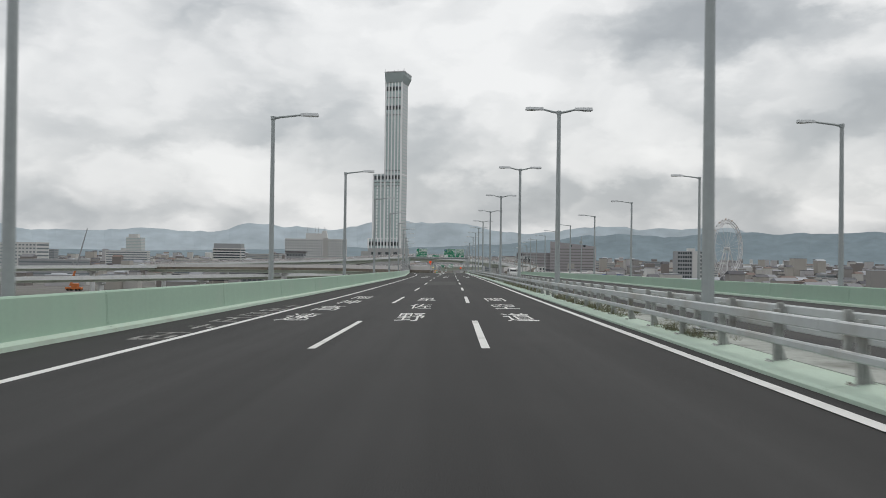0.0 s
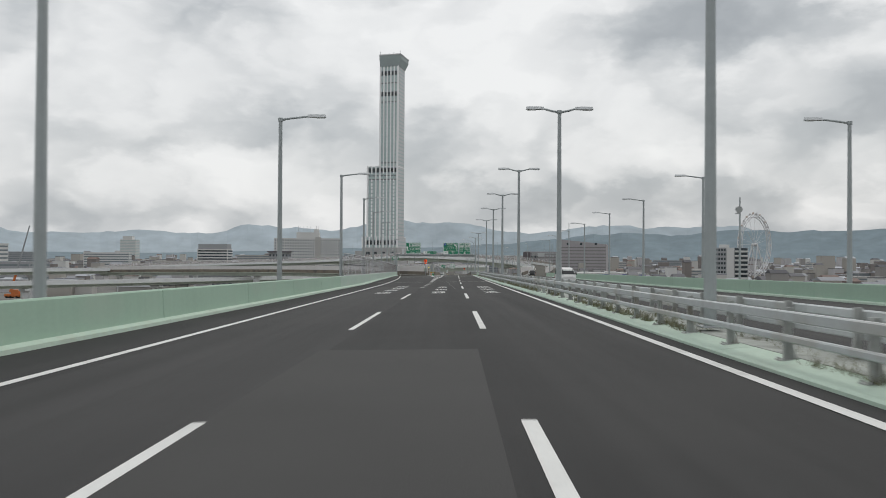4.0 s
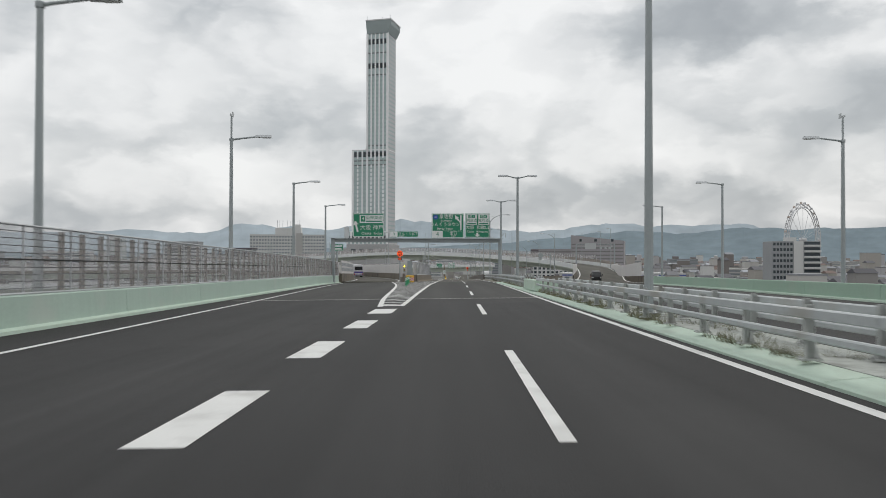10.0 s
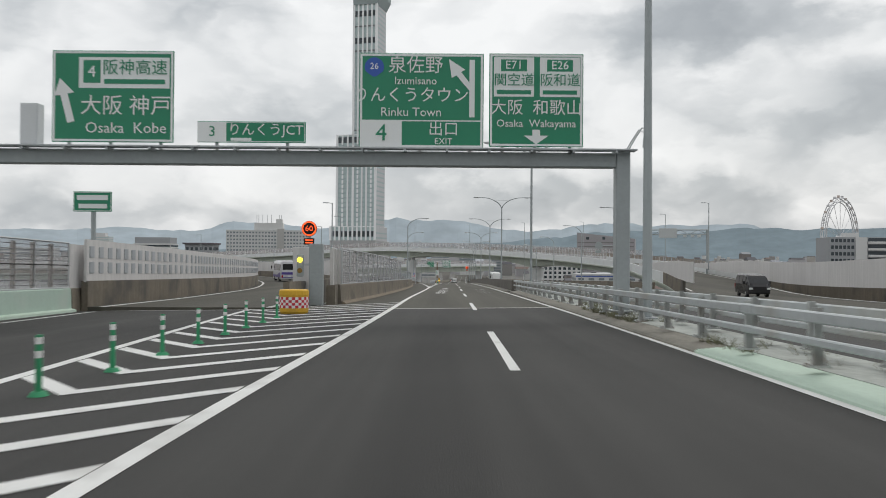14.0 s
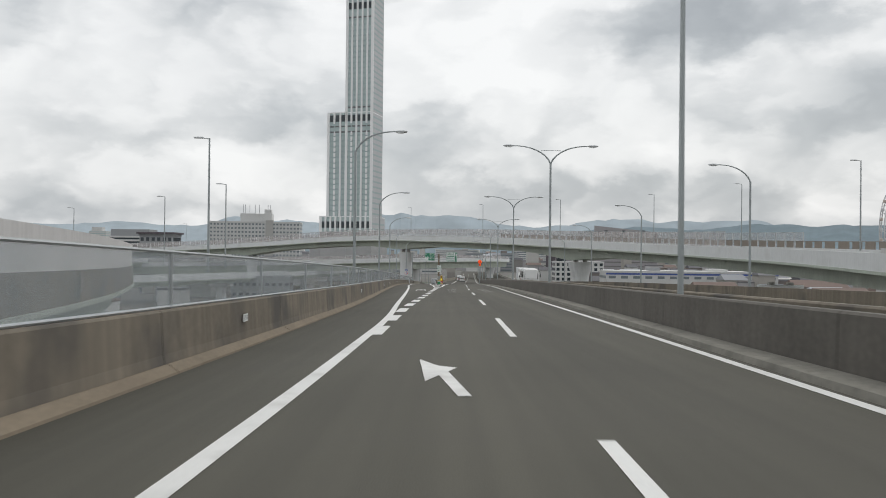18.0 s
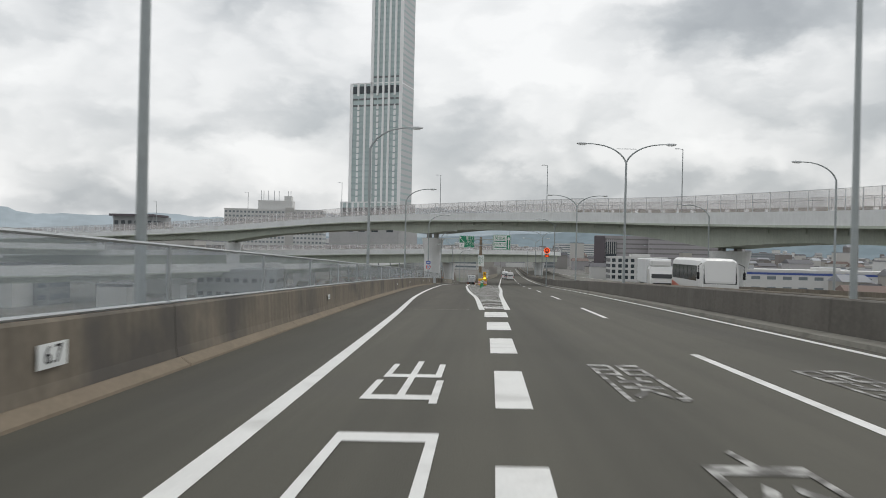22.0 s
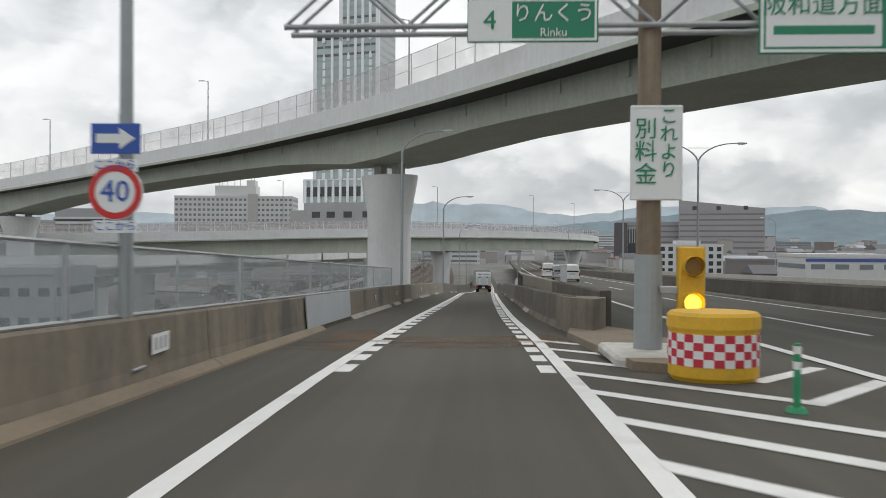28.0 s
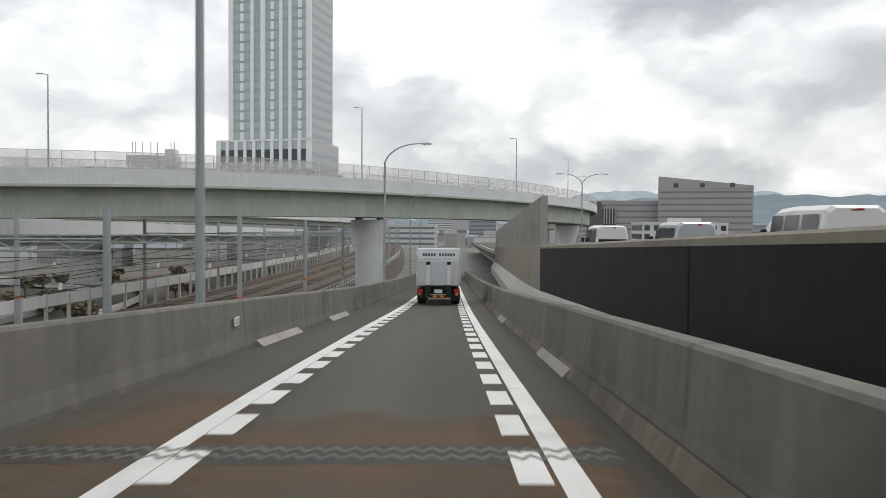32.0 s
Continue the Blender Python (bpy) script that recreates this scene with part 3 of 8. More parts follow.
def glyph(text, xa, xb, ya, yb, fz, material=PAINT):
    """One tall painted character lying on the road."""
    ob = words("painted_character", text, 1.0, material, markings, Matrix.Identity(4), depth=0.0)
    me = ob.data
    co = np.array([v.co[:] for v in me.vertices])
    lo, hi = co.min(0), co.max(0)
    for v in me.vertices:
        x = xa + (v.co.x - lo[0]) / (hi[0] - lo[0]) * (xb - xa)
        y = ya + (v.co.y - lo[1]) / (hi[1] - lo[1]) * (yb - ya)
        v.co = (x, y, fz(x, y) + ROAD_LIFT + 0.003)


for off in (0.0, -100.6):
    for i, ch in enumerate(("\u91ce", "\u4f50", "\u6cc9")):
        d = 0.13 * i + 0.018 * off
        glyph(ch, 0.42 + d, 1.33 + d, 123.4 + 7.2 * i + off, 127.5 + 7.2 * i + off, zl)
    for i, ch in enumerate(("\u9053", "\u7a7a", "\u95a2")):
        d = 0.12 * i + 0.018 * off
        glyph(ch, 3.85 + d, 4.80 + d, 123.3 + 7.0 * i + off, 127.3 + 7.0 * i + off, zl)
    for i, ch in enumerate(("\u901f", "\u9ad8", "\u795e", "\u962a")):
        d = 0.13 * i + 0.018 * off
        glyph(ch, -3.25 + d, -2.25 + d, 123.8 + 5.6 * i + off, 127.6 + 5.6 * i + off, zl)
for i, ch in enumerate(("\u91ce", "\u4f50", "\u6cc9")):
    glyph(ch, 3.74 + 0.13 * i, 4.66 + 0.15 * i, 323.7 + 6.2 * i, 327.9 + 6.2 * i, zl)
for i, ch in enumerate(("\u9053", "\u7a7a", "\u95a2")):
    glyph(ch, 7.4 + 0.1 * i, 8.3 + 0.1 * i, 323.4 + 6.2 * i, 327.4 + 6.2 * i, zl, PAINT_WORN)
    glyph(ch, 5.22 + 0.03 * i, 6.06 + 0.03 * i, 404.4 + 6.4 * i, 408.2 + 6.4 * i, zl, PAINT_WORN)
    glyph(ch, 8.52 + 0.03 * i, 9.38 + 0.03 * i, 404.0 + 6.4 * i, 407.8 + 6.4 * i, zl, PAINT_WORN)
for i in range(6):
    xc, ya = EDGE_L(18 + 2.9 * i) - 0.62, 17.0 + 2.9 * i
    for a, b, c, d in ((-0.42, 0.42, 1.75, 1.95), (-0.36, 0.36, 1.0, 1.16), (-0.42, 0.42, 0.0, 0.22), (-0.07, 0.07, 0.22, 1.75), (-0.42, -0.29, 0.25, 0.95), (0.28, 0.42, 0.3, 0.95)):
        if (i + int(a * 50)) % 4:
            stripe("worn_character_bar", lambda q: xc + (a + b) / 2, b - a, ya + c, ya + d, material=PAINT_WORN, d=1.0)
glyph("\u53e3", 2.02, 3.02, 411.0, 415.1, zl)
glyph("\u51fa", 1.92, 2.90, 416.8, 421.1, zl)
bm = bmesh.new()
for quad in (((4.98, 345.6), (5.16, 345.6), (4.86, 348.2), (4.68, 348.0)), ((4.35, 349.9), (4.52, 347.0), (5.02, 348.6), (4.7, 348.9))):
    bm.faces.new([bm.verts.new((x, y, zl(x, y) + 0.01)) for x, y in quad])
part("painted_arrow", bm, PAINT, markings)
for y, ya in ((168.2, 168.6), (230.0, 230.3), (296.6, 297.1)):
    stripe("expansion_joint", lambda q: (PAR_L(min(q, 290)) + MED(q)) / 2, MED(y) - PAR_L(min(y, 290)) - 1.5, y, ya, material=STEEL_OLD, lift=0.004, d=0.2)


def rust_stain():
    """Rust-brown wash with a ragged outline that fades out towards its rim."""
    m = bpy.data.materials.new("rust_wash")
    m.use_nodes = True
    nt = m.node_tree
    N, L = nt.nodes.new, nt.links.new
    b, out = nt.nodes["Principled BSDF"], nt.nodes["Material Output"]
    b.inputs["Base Color"].default_value, b.inputs["Roughness"].default_value = (0.17, 0.105, 0.058, 1), 0.9
    tc, sep, nz, g = N("ShaderNodeTexCoord"), N("ShaderNodeSeparateXYZ"), N("ShaderNodeTexNoise"), N("ShaderNodeNewGeometry")
    L(tc.outputs["Generated"], sep.inputs[0])
    L(g.outputs["Position"], nz.inputs["Vector"])
    nz.inputs["Scale"].default_value, nz.inputs["Detail"].default_value = 1.1, 6.0

    def op(kind, a, c):
        q = N("ShaderNodeMath")
        q.operation = kind
        for i, val in enumerate((a, c)):
            if isinstance(val, (int, float)):
                q.inputs[i].default_value = val
            else:
                L(val, q.inputs[i])
        return q.outputs[0]

    hump = lambda c: op("MULTIPLY", op("MULTIPLY", c, op("SUBTRACT", 1.0, c)), 4.0)
    k = op("MULTIPLY", hump(sep.outputs[0]), hump(sep.outputs[1]))
    k = op("MULTIPLY", op("ADD", k, op("MULTIPLY", op("SUBTRACT", nz.outputs["Fac"], 0.62), 1.6)), 0.9)
    k = op("MINIMUM", op("MAXIMUM", k, 0.0), 0.6)
    tr, mx = N("ShaderNodeBsdfTransparent"), N("ShaderNodeMixShader")
    L(k, mx.inputs[0])
    L(tr.outputs[0], mx.inputs[1])
    L(b.outputs[0], mx.inputs[2])
    L(mx.outputs[0], out.inputs["Surface"])
    return m


RUST = rust_stain()
JOINT = mat("joint_worn_steel", (0.17, 0.16, 0.145), 0.7, 0.2, var=0.3, scale=0.4, fine=12)
for y in (533.0, 591.7):
    xa, xb = WALL_L(y) + 0.3, WALL_R(max(y, 537)) - 0.3
    stripe("joint_plate", lambda q: (xa + xb) / 2, xb - xa, y, y + 0.72, zramp, material=mat("joint_dark", (0.055, 0.05, 0.046), 0.8, 0.2, var=0.3, scale=0.6), lift=0.005, d=0.4)
    bm = bmesh.new()
    n = int((xb - xa) / 0.17)
    for e in (0.16, 0.42):
        for s in range(n):
            x = xa + 0.17 * s
            vs = []
            for k, dy in ((0, 0.0), (0.5, 0.14), (1, 0.0)):
                for w in (0.0, 0.07):
                    q = y + e + dy + w
                    vs.append(bm.verts.new((x + 0.17 * k, q, zramp(x, q) + 0.011)))
            bm.faces.new((vs[0], vs[2], vs[3], vs[1]))
            bm.faces.new((vs[2], vs[4], vs[5], vs[3]))
    part("joint_teeth", bm, JOINT, markings)
    for xa_, xb_, ya_, yb_ in ((WALL_L(y) + 0.25, LINE_M(y) + 0.6, y - 2.6, y + 4.4), (LINE_M(y) - 0.3, LINE_R(y) + 0.6, y - 1.6, y + 2.4), (LINE_R(y) - 0.7, WALL_R(max(y, 537)) - 0.25, y - 1.8, y + 3.2)):
        stripe("rust_stain", lambda q: (xa_ + xb_) / 2, xb_ - xa_, ya_, yb_, zramp, material=RUST, lift=0.0045, d=0.7)
stripe("repair_patch", lambda q: 0.1 + 0.018 * (q - 80), 3.1, 73.6, 90, material=PATCH, lift=0.003)
stripe("repair_patch", lambda q: (EDGE_L(q) + LANE_L(q)) / 2 + 0.3, 3.6, 80, 143, material=mat("asphalt_greyed_lane", (0.034, 0.033, 0.033), 0.85, var=0.22, scale=4.0, fine=60, bump=0.25, tracks=0.25), lift=0.002)
TRAIL = mat("removed_line_trace", (0.12, 0.117, 0.112), 0.8, var=0.35, scale=0.5, fine=10, stain=((0.03, 0.03, 0.03), 0.5, 0.9, 0.46))
for ya, yb, fx in ((134, 165, spl((134, 2.1), (146, 1.97), (150, 1.80), (157, 1.88), (165, 1.82))), (172, 190, spl((172, 0.86), (179, 0.76), (185, 0.60), (204, 0.30)))):
    y = ya
    while y < yb:
        stripe("worn_trace", fx, 0.09, y, y + 1.6 + (y * 7 % 3) * 0.7, material=TRAIL, lift=0.004, d=1.0)
        y += 4.1

# ---------- walls along the road ----------


def panel_wall(name, label, fx, fz, ya, yb, profile, material, step=10.0, gap=0.03, lip=None, lip_material=None, kind="structure", category="wall"):
    """A wall in cast lengths with open joints; profile (side, up) looks along the road."""
    wall = thing(name, label, category, kind=kind)
    ys = steps(ya, yb, step)
    for a, b in zip(ys, ys[1:]):
        part("panel", sweep(bmesh.new(), line_of(fx, fz, steps(a + gap / 2, b - gap / 2, 3.4)), profile), material(a) if callable(material) else material, wall)
        if lip:
            part("kerb", sweep(bmesh.new(), line_of(fx, fz, steps(a + gap / 2, b - gap / 2, 3.4)), lip), lip_material, wall)
    return wall


LEFT_GREEN = [(-0.30, -0.9), (0.0, -0.9), (0.0, 0.12), (-0.05, 0.98), (-0.08, 1.02), (-0.26, 1.02), (-0.30, 0.98)]
panel_wall("parapet_link", "stained concrete parapet joining the bridge to the branch road", PAR_L, zl, 296.05, 297.6, LEFT_GREEN, CONC, step=5.0, category="parapet")
RIGHT_GREEN = [(-a, b) for a, b in LEFT_GREEN]
LIP_L = [(0.0, -0.05), (0.22, -0.05), (0.20, 0.10), (0.0, 0.16)]
panel_wall("parapet_left", "pale green painted concrete parapet along the bridge edge", PAR_L, zl, -60, 296, LEFT_GREEN, lambda y: GREEN if y < 136 else GREEN_PALE, lip=LIP_L, lip_material=GREEN_LIP, category="parapet")
panel_wall("parapet_right", "pale green painted concrete parapet along the far bridge edge", PAR_R, zl, -60, 290, RIGHT_GREEN, GREEN, lip=[(-a, b) for a, b in LIP_L], lip_material=GREEN_LIP, category="parapet")
MEDIAN_TAN = mat("concrete_median_tan", (0.25, 0.235, 0.20), 0.9, var=0.25, scale=1.5, fine=8, stain=((0.12, 0.115, 0.10), 1.2, 0.7))
panel_wall("median_base", "low pale green painted kerb strip beside the guard rails", MED, zl, -60, 327, [(-1.05, -0.3), (-0.36, -0.3), (-0.36, 0.12), (-0.50, 0.11), (-1.0, 0.06), (-1.05, 0.03)], lambda y: GREEN_LIP if y < 268 else MEDIAN_TAN, category="median")
panel_wall("median_slab", "grey stained concrete slab between the guard rails", MED, zl, -60, 327, [(-0.36, -0.3), (1.05, -0.3), (1.05, 0.10), (0.98, 0.13), (-0.36, 0.13)], MEDIAN_CONC, category="median")

CONC_L = [(-0.35, -0.9), (0.0, -0.9), (0.0, 0.08), (-0.04, 0.30), (-0.08, 0.98), (-0.11, 1.02), (-0.32, 1.02), (-0.35, 0.98)]
LIP_CL = [(0.0, -0.05), (0.23, -0.05), (0.21, 0.04), (0.05, 0.15), (0.0, 0.15)]
panel_wall("ramp_wall_left", "stained concrete parapet with sandy kerb beside the exit lane", WALL_L, lambda x, y: zl(x, y) if y < 440 else zramp(x, y), 303, 537, CONC_L, CONC, step=9.0, lip=LIP_CL, lip_material=KERB, category="parapet")
panel_wall("ramp_wall_left_lower", "stained concrete parapet along the descending ramp", WALL_L, zramp, 537.05, 720, CONC_L, lambda y: CONC if y < 563 else CONC_RAMP if y < 587 else CONC_GREY, step=9.0, category="parapet")
KERB_GREY = mat("kerb_grey", (0.36, 0.345, 0.31), 0.9, var=0.2, scale=1.0, fine=12, stain=((0.2, 0.185, 0.16), 0.8, 0.6))
kerbs = thing("drain_kerb", "pale broken concrete kerb lengths at the foot of the ramp wall", "kerb", kind="structure")
for ya, yb in ((542.3, 553.6), (555.2, 557.6), (559.8, 563.6), (569.0, 576.3), (581.6, 585.4), (601.8, 606.0), (611, 615)):
    part("kerb", sweep(bmesh.new(), line_of(WALL_L, zramp, steps(ya, yb, 2.5)), [(0.0, 0.0), (0.16, 0.0), (0.15, 0.02), (0.0, 0.14)]), KERB_GREY, kerbs)
for ya, yb in ((548.0, 551.5), (563.0, 566.8), (579.6, 584.1), (597, 600.5), (610, 613)):
    part("kerb", sweep(bmesh.new(), line_of(WALL_R, zramp, steps(ya, yb, 2.5)), [(0.0, 0.0), (-0.16, 0.0), (-0.15, 0.02), (0.0, 0.19)]), KERB_GREY, kerbs)
panel_wall("ramp_wall_right", "stained concrete parapet between exit ramp and through road", WALL_R, zramp, 537.5, 700, [(-a, b) for a, b in CONC_L], lambda y: CONC_BLACKENED if y < 563 else CONC_GREY, step=9.0, lip=[(0.0, 0.0), (-0.10, 0.0), (-0.09, 0.02), (-0.02, 0.20)], lip_material=CONC, category="parapet")
panel_wall("through_wall_left", "concrete parapet of the through carriageway above the ramp", WALL_MAIN, zmain, 537.5, 700, [(-0.02, -2.6), (0.32, -2.6), (0.32, 1.08), (0.29, 1.12), (0.02, 1.12), (-0.02, 1.08)], lambda y: CONC_BLACKENED if y < 555 else CONC_RAMP, step=9.0, category="parapet")
panel_wall("median_wall", "dark stained concrete median barrier", lambda y: MED(y) - 0.72, zmain, 327, 900, [(-0.18, -0.2), (0.18, -0.2), (0.14, 0.98), (0.10, 1.02), (-0.10, 1.02), (-0.14, 0.98)], CONC_DARK, step=10.0, lip=[(-0.75, -0.1), (-0.18, -0.1), (-0.18, 0.14), (-0.68, 0.10)], lip_material=mat("concrete_strip", (0.23, 0.22, 0.19), 0.9, var=0.25, scale=1.5, fine=8, stain=((0.12, 0.115, 0.10), 1.2, 0.7)), category="barrier")
panel_wall("opposite_median_wall", "concrete barrier on the far side of the median", lambda y: MED(y) + 0.72, zmain, 327, 900, [(-0.18, -0.2), (0.18, -0.2), (0.14, 0.98), (0.10, 1.02), (-0.10, 1.02), (-0.14, 0.98)], CONC, step=12.0, category="barrier")
panel_wall("opposite_parapet", "concrete parapet on the outer edge of the opposite carriageway", lambda y: MED(y) + 15.6, zmain, 345, 900, [(-0.2, -0.9), (0.2, -0.9), (0.2, 1.0), (-0.16, 1.0)], lambda y: CONC if y < 500 else CONC_PALE, step=12.0, category="parapet")
black = thing("dark_panel", "black weathered cladding panel on the through road parapet", "panel", kind="structure")
PANEL_FOOT = lambda y: -1.3 if y < 597.2 else -0.48 - 0.022 * (y - 597.2)
for a, b in zip((591.3, 597.22, 603.2, 609.2, 615.2), (597.17, 603.2, 609.2, 615.2, 621.3)):
    bm = bmesh.new()
    vs = [[bm.verts.new((WALL_MAIN(y) - 0.04 - t, y, zmain(WALL_MAIN(y), y) + z)) for z in (PANEL_FOOT(y), 0.97) for t in (0.0, 0.03)] for y in steps(a + 0.01, b - 0.01, 3)]
    for p, q in zip(vs, vs[1:]):
        for k, l in ((0, 1), (1, 3), (3, 2), (2, 0)):
            bm.faces.new((p[k], p[l], q[l], q[k]))
    for e in (vs[0], vs[-1]):
        bm.faces.new((e[0], e[1], e[3], e[2]))
    part("sheet", bm, BLACK, black)
fascia = thing("beam_fascia", "smooth pale sloping concrete beam side below the parapet", "fascia", kind="structure")
for a, b in zip(steps(597.3, 700, 10), steps(597.3, 700, 10)[1:]):
    part("beam", sweep(bmesh.new(), line_of(lambda y: WALL_MAIN(y) - 0.03, lambda x, y: zmain(x, y) + max(PANEL_FOOT(y), -1.1), steps(a, b, 5)), [(0.0, -1.6), (0.0, 0.0), (-0.06, 0.0), (-0.60, -0.75), (-0.60, -1.6)]), CONC_PALE, fascia)

# ---------- guard rails on the median ----------


RAIL = mat("rail_pale_grey", (0.50, 0.525, 0.53), 0.5, 0.25, var=0.12, scale=3.0, fine=9, rnd=0.03, stain=((0.36, 0.33, 0.28), 1.6, 0.6, 0.52))
RAIL_POST = mat("rail_post_grey", (0.40, 0.41, 0.40), 0.6, 0.3, var=0.2, scale=0.6, fine=9, rnd=0.08, stain=((0.20, 0.15, 0.10), 0.5, 0.6))


RAIL_UP = spl((-60, 0.06), (60, 0.08), (170, 0.13), (240, 0.2), (330, 0.2))


def rail_post_mesh():
    """A post of a flanged section with a base plate, a slanting brace and two beam brackets."""
    bm = bmesh.new()
    box(bm, -0.012, 0.012, -0.05, 0.05, 0.0, 0.84)
    box(bm, -0.055, -0.04, -0.05, 0.05, 0.0, 0.84)
    box(bm, 0.04, 0.055, -0.05, 0.05, 0.0, 0.84)
    box(bm, -0.055, 0.055, -0.006, 0.006, 0.0, 0.84)
    box(bm, -0.16, 0.16, -0.10, 0.10, 0.0, 0.025)
    for x in (-0.12, 0.12):
        for y in (-0.07, 0.07):
            box(bm, x - 0.018, x + 0.018, y - 0.018, y + 0.018, 0.025, 0.05)
    v = [bm.verts.new(p) for p in ((0.055, -0.02, 0.03), (0.15, -0.02, 0.03), (0.055, -0.02, 0.30), (0.055, 0.02, 0.03), (0.15, 0.02, 0.03), (0.055, 0.02, 0.30))]
    for q in ((0, 1, 2), (5, 4, 3), (0, 3, 4, 1), (1, 4, 5, 2), (2, 5, 3, 0)):
        bm.faces.new([v[i] for i in q])
    box(bm, -0.13, -0.055, -0.045, 0.045, 0.34, 0.42)
    box(bm, -0.13, -0.055, -0.045, 0.045, 0.67, 0.77)
    return piece_of(bm, "post", RAIL_POST)


POST_ME = rail_post_mesh()


def guard_rail(side, ya, yb, label):
    rail = thing("guard_rail", label, "guard rail", "median guard rails")
    fx = lambda y: MED(y) + side * 0.55
    fz = lambda x, y: zl(MED(y), y) + RAIL_UP(y)
    n = int((yb - ya) / 2.5)
    for i in range(n + 1):
        y = ya + 2.5 * i
        share("post", POST_ME, pose(fx(y), y, fz(0, y), 0, 0, 0 if side < 0 else 180), rail)
    for up, hh in ((0.38, 0.11), (0.72, 0.16)):
        a = side * 0.15
        prof = [(a - 0.055, up - hh / 2 + 0.02), (a - 0.03, up - hh / 2), (a + 0.03, up - hh / 2), (a + 0.055, up - hh / 2 + 0.02), (a + 0.055, up + hh / 2 - 0.02), (a + 0.03, up + hh / 2), (a - 0.03, up + hh / 2), (a - 0.055, up + hh / 2 - 0.02)]
        ys = steps(ya - 0.6, yb + 0.6, 10)
        for p, q in zip(ys, ys[1:]):
            part("beam", sweep(bmesh.new(), line_of(fx, fz, steps(p + 0.01, q - 0.01, 5)), prof), RAIL, rail)
            jy = q - 0.3
            if side < 0:
                part("sleeve", sweep(bmesh.new(), line_of(fx, fz, [jy - 0.22, jy + 0.22]), [(a + (e - a) * 1.12, up + (f - up) * 1.12) for e, f in prof]), RAIL, rail)
    return rail


def weeds(name, label, x0, x1, ya, yb, n, seed):
    """Tufts of dry grass in the cracks of the median."""
    r = random.Random(seed)
    bm = bmesh.new()
    for _ in range(n):
        y0 = r.uniform(ya, yb)
        if noise.noise(Vector((y0 * 0.13, seed, 0))) < -0.05:
            continue
        xo = r.uniform(x0, x1)
        for _ in range(r.randint(5, 12)):
            x, y = MED(y0) + xo + r.gauss(0, 0.05), y0 + r.gauss(0, 0.12)
            z, h = zl(MED(y), y) + 0.11, r.uniform(0.06, 0.26)
            dx, dy, w = r.gauss(0, 0.10), r.gauss(0, 0.10), r.uniform(0.006, 0.014)
            bm.faces.new([bm.verts.new(q) for q in ((x - w, y - w, z), (x + w, y + w, z), (x + dx, y + dy, z + h))])
    t = part(name, bm, mat("dry_grass", (0.17, 0.17, 0.10), 0.9, var=0.5, scale=1.0, fine=5.0))
    return tagged(t, label, "weeds", kind="stuff")


weeds("weeds", "dry grass tufts growing in the median cracks", -0.62, -0.30, -20, 300, 2600, 3)
weeds("weeds_far", "dry grass tufts growing in the median cracks", -0.1, 0.9, -20, 300, 1200, 4)
guard_rail(-1, -58, 236, "weathered grey two-beam steel guard rail on the median")
guard_rail(1, -58, 236, "weathered grey two-beam steel guard rail on the median")
guard_rail(-1, 246, 326, "weathered grey two-beam steel guard rail on the median")
guard_rail(1, 246, 326, "weathered grey two-beam steel guard rail on the median")
for s, label in ((-1, "pale green concrete block closing the median gap"), (1, "pale green concrete block closing the median gap")):
    blk = panel_wall("median_block", label, lambda y: MED(y) + s * 0.55, zl, 237.2, 245.2, [(-0.22, 0.15), (0.22, 0.15), (0.18, 0.80), (0.14, 0.85), (-0.14, 0.85), (-0.18, 0.80)], GREEN_LIP, step=4.0, category="barrier")

# ---------- screens ----------


def screen(name, label, fx, fz, ya, yb, base, top, post_step, sheet, wires=(), post=STEEL, pw=0.05, rail_r=0.03, shift=-0.18):
    """Posts, a top rail, wires and a sheet standing on a wall."""
    fence = thing(name, label, "screen", kind="structure")
    g = lambda y: fx(y) + shift
    bm = bmesh.new()
    box(bm, -pw, pw, -pw * 0.8, pw * 0.8, 0, top - base)
    me = bpy.data.meshes.new("post")
    bm.to_mesh(me)
    bm.free()
    me.materials.append(post)
    ys = steps(ya, yb, post_step)
    for y in ys:
        share("post", me, pose(g(y), y, fz(fx(y), y) + base), fence)
    for a, b in zip(ys, ys[1:]):
        if sheet:
            part("sheet", sweep(bmesh.new(), line_of(g, lambda x, y: fz(fx(y), y), steps(a + 0.06, b - 0.06, 2.0)), [(-0.008, base + 0.06), (0.008, base + 0.06), (0.008, top - 0.03), (-0.008, top - 0.03)]), sheet, fence)
    for zz in wires:
        st = [Vector((g(y), y, fz(fx(y), y) + zz)) for y in steps(ya, yb, 6)]
        part("wire", tube(bmesh.new(), st, 0.013, seg=5), WIRE, fence)
    for zz in (base + 0.05, top):
        st = [Vector((g(y), y, fz(fx(y), y) + zz)) for y in steps(ya, yb, 4)]
        part("rail", tube(bmesh.new(), st, rail_r, seg=6), post, fence)
    return fence


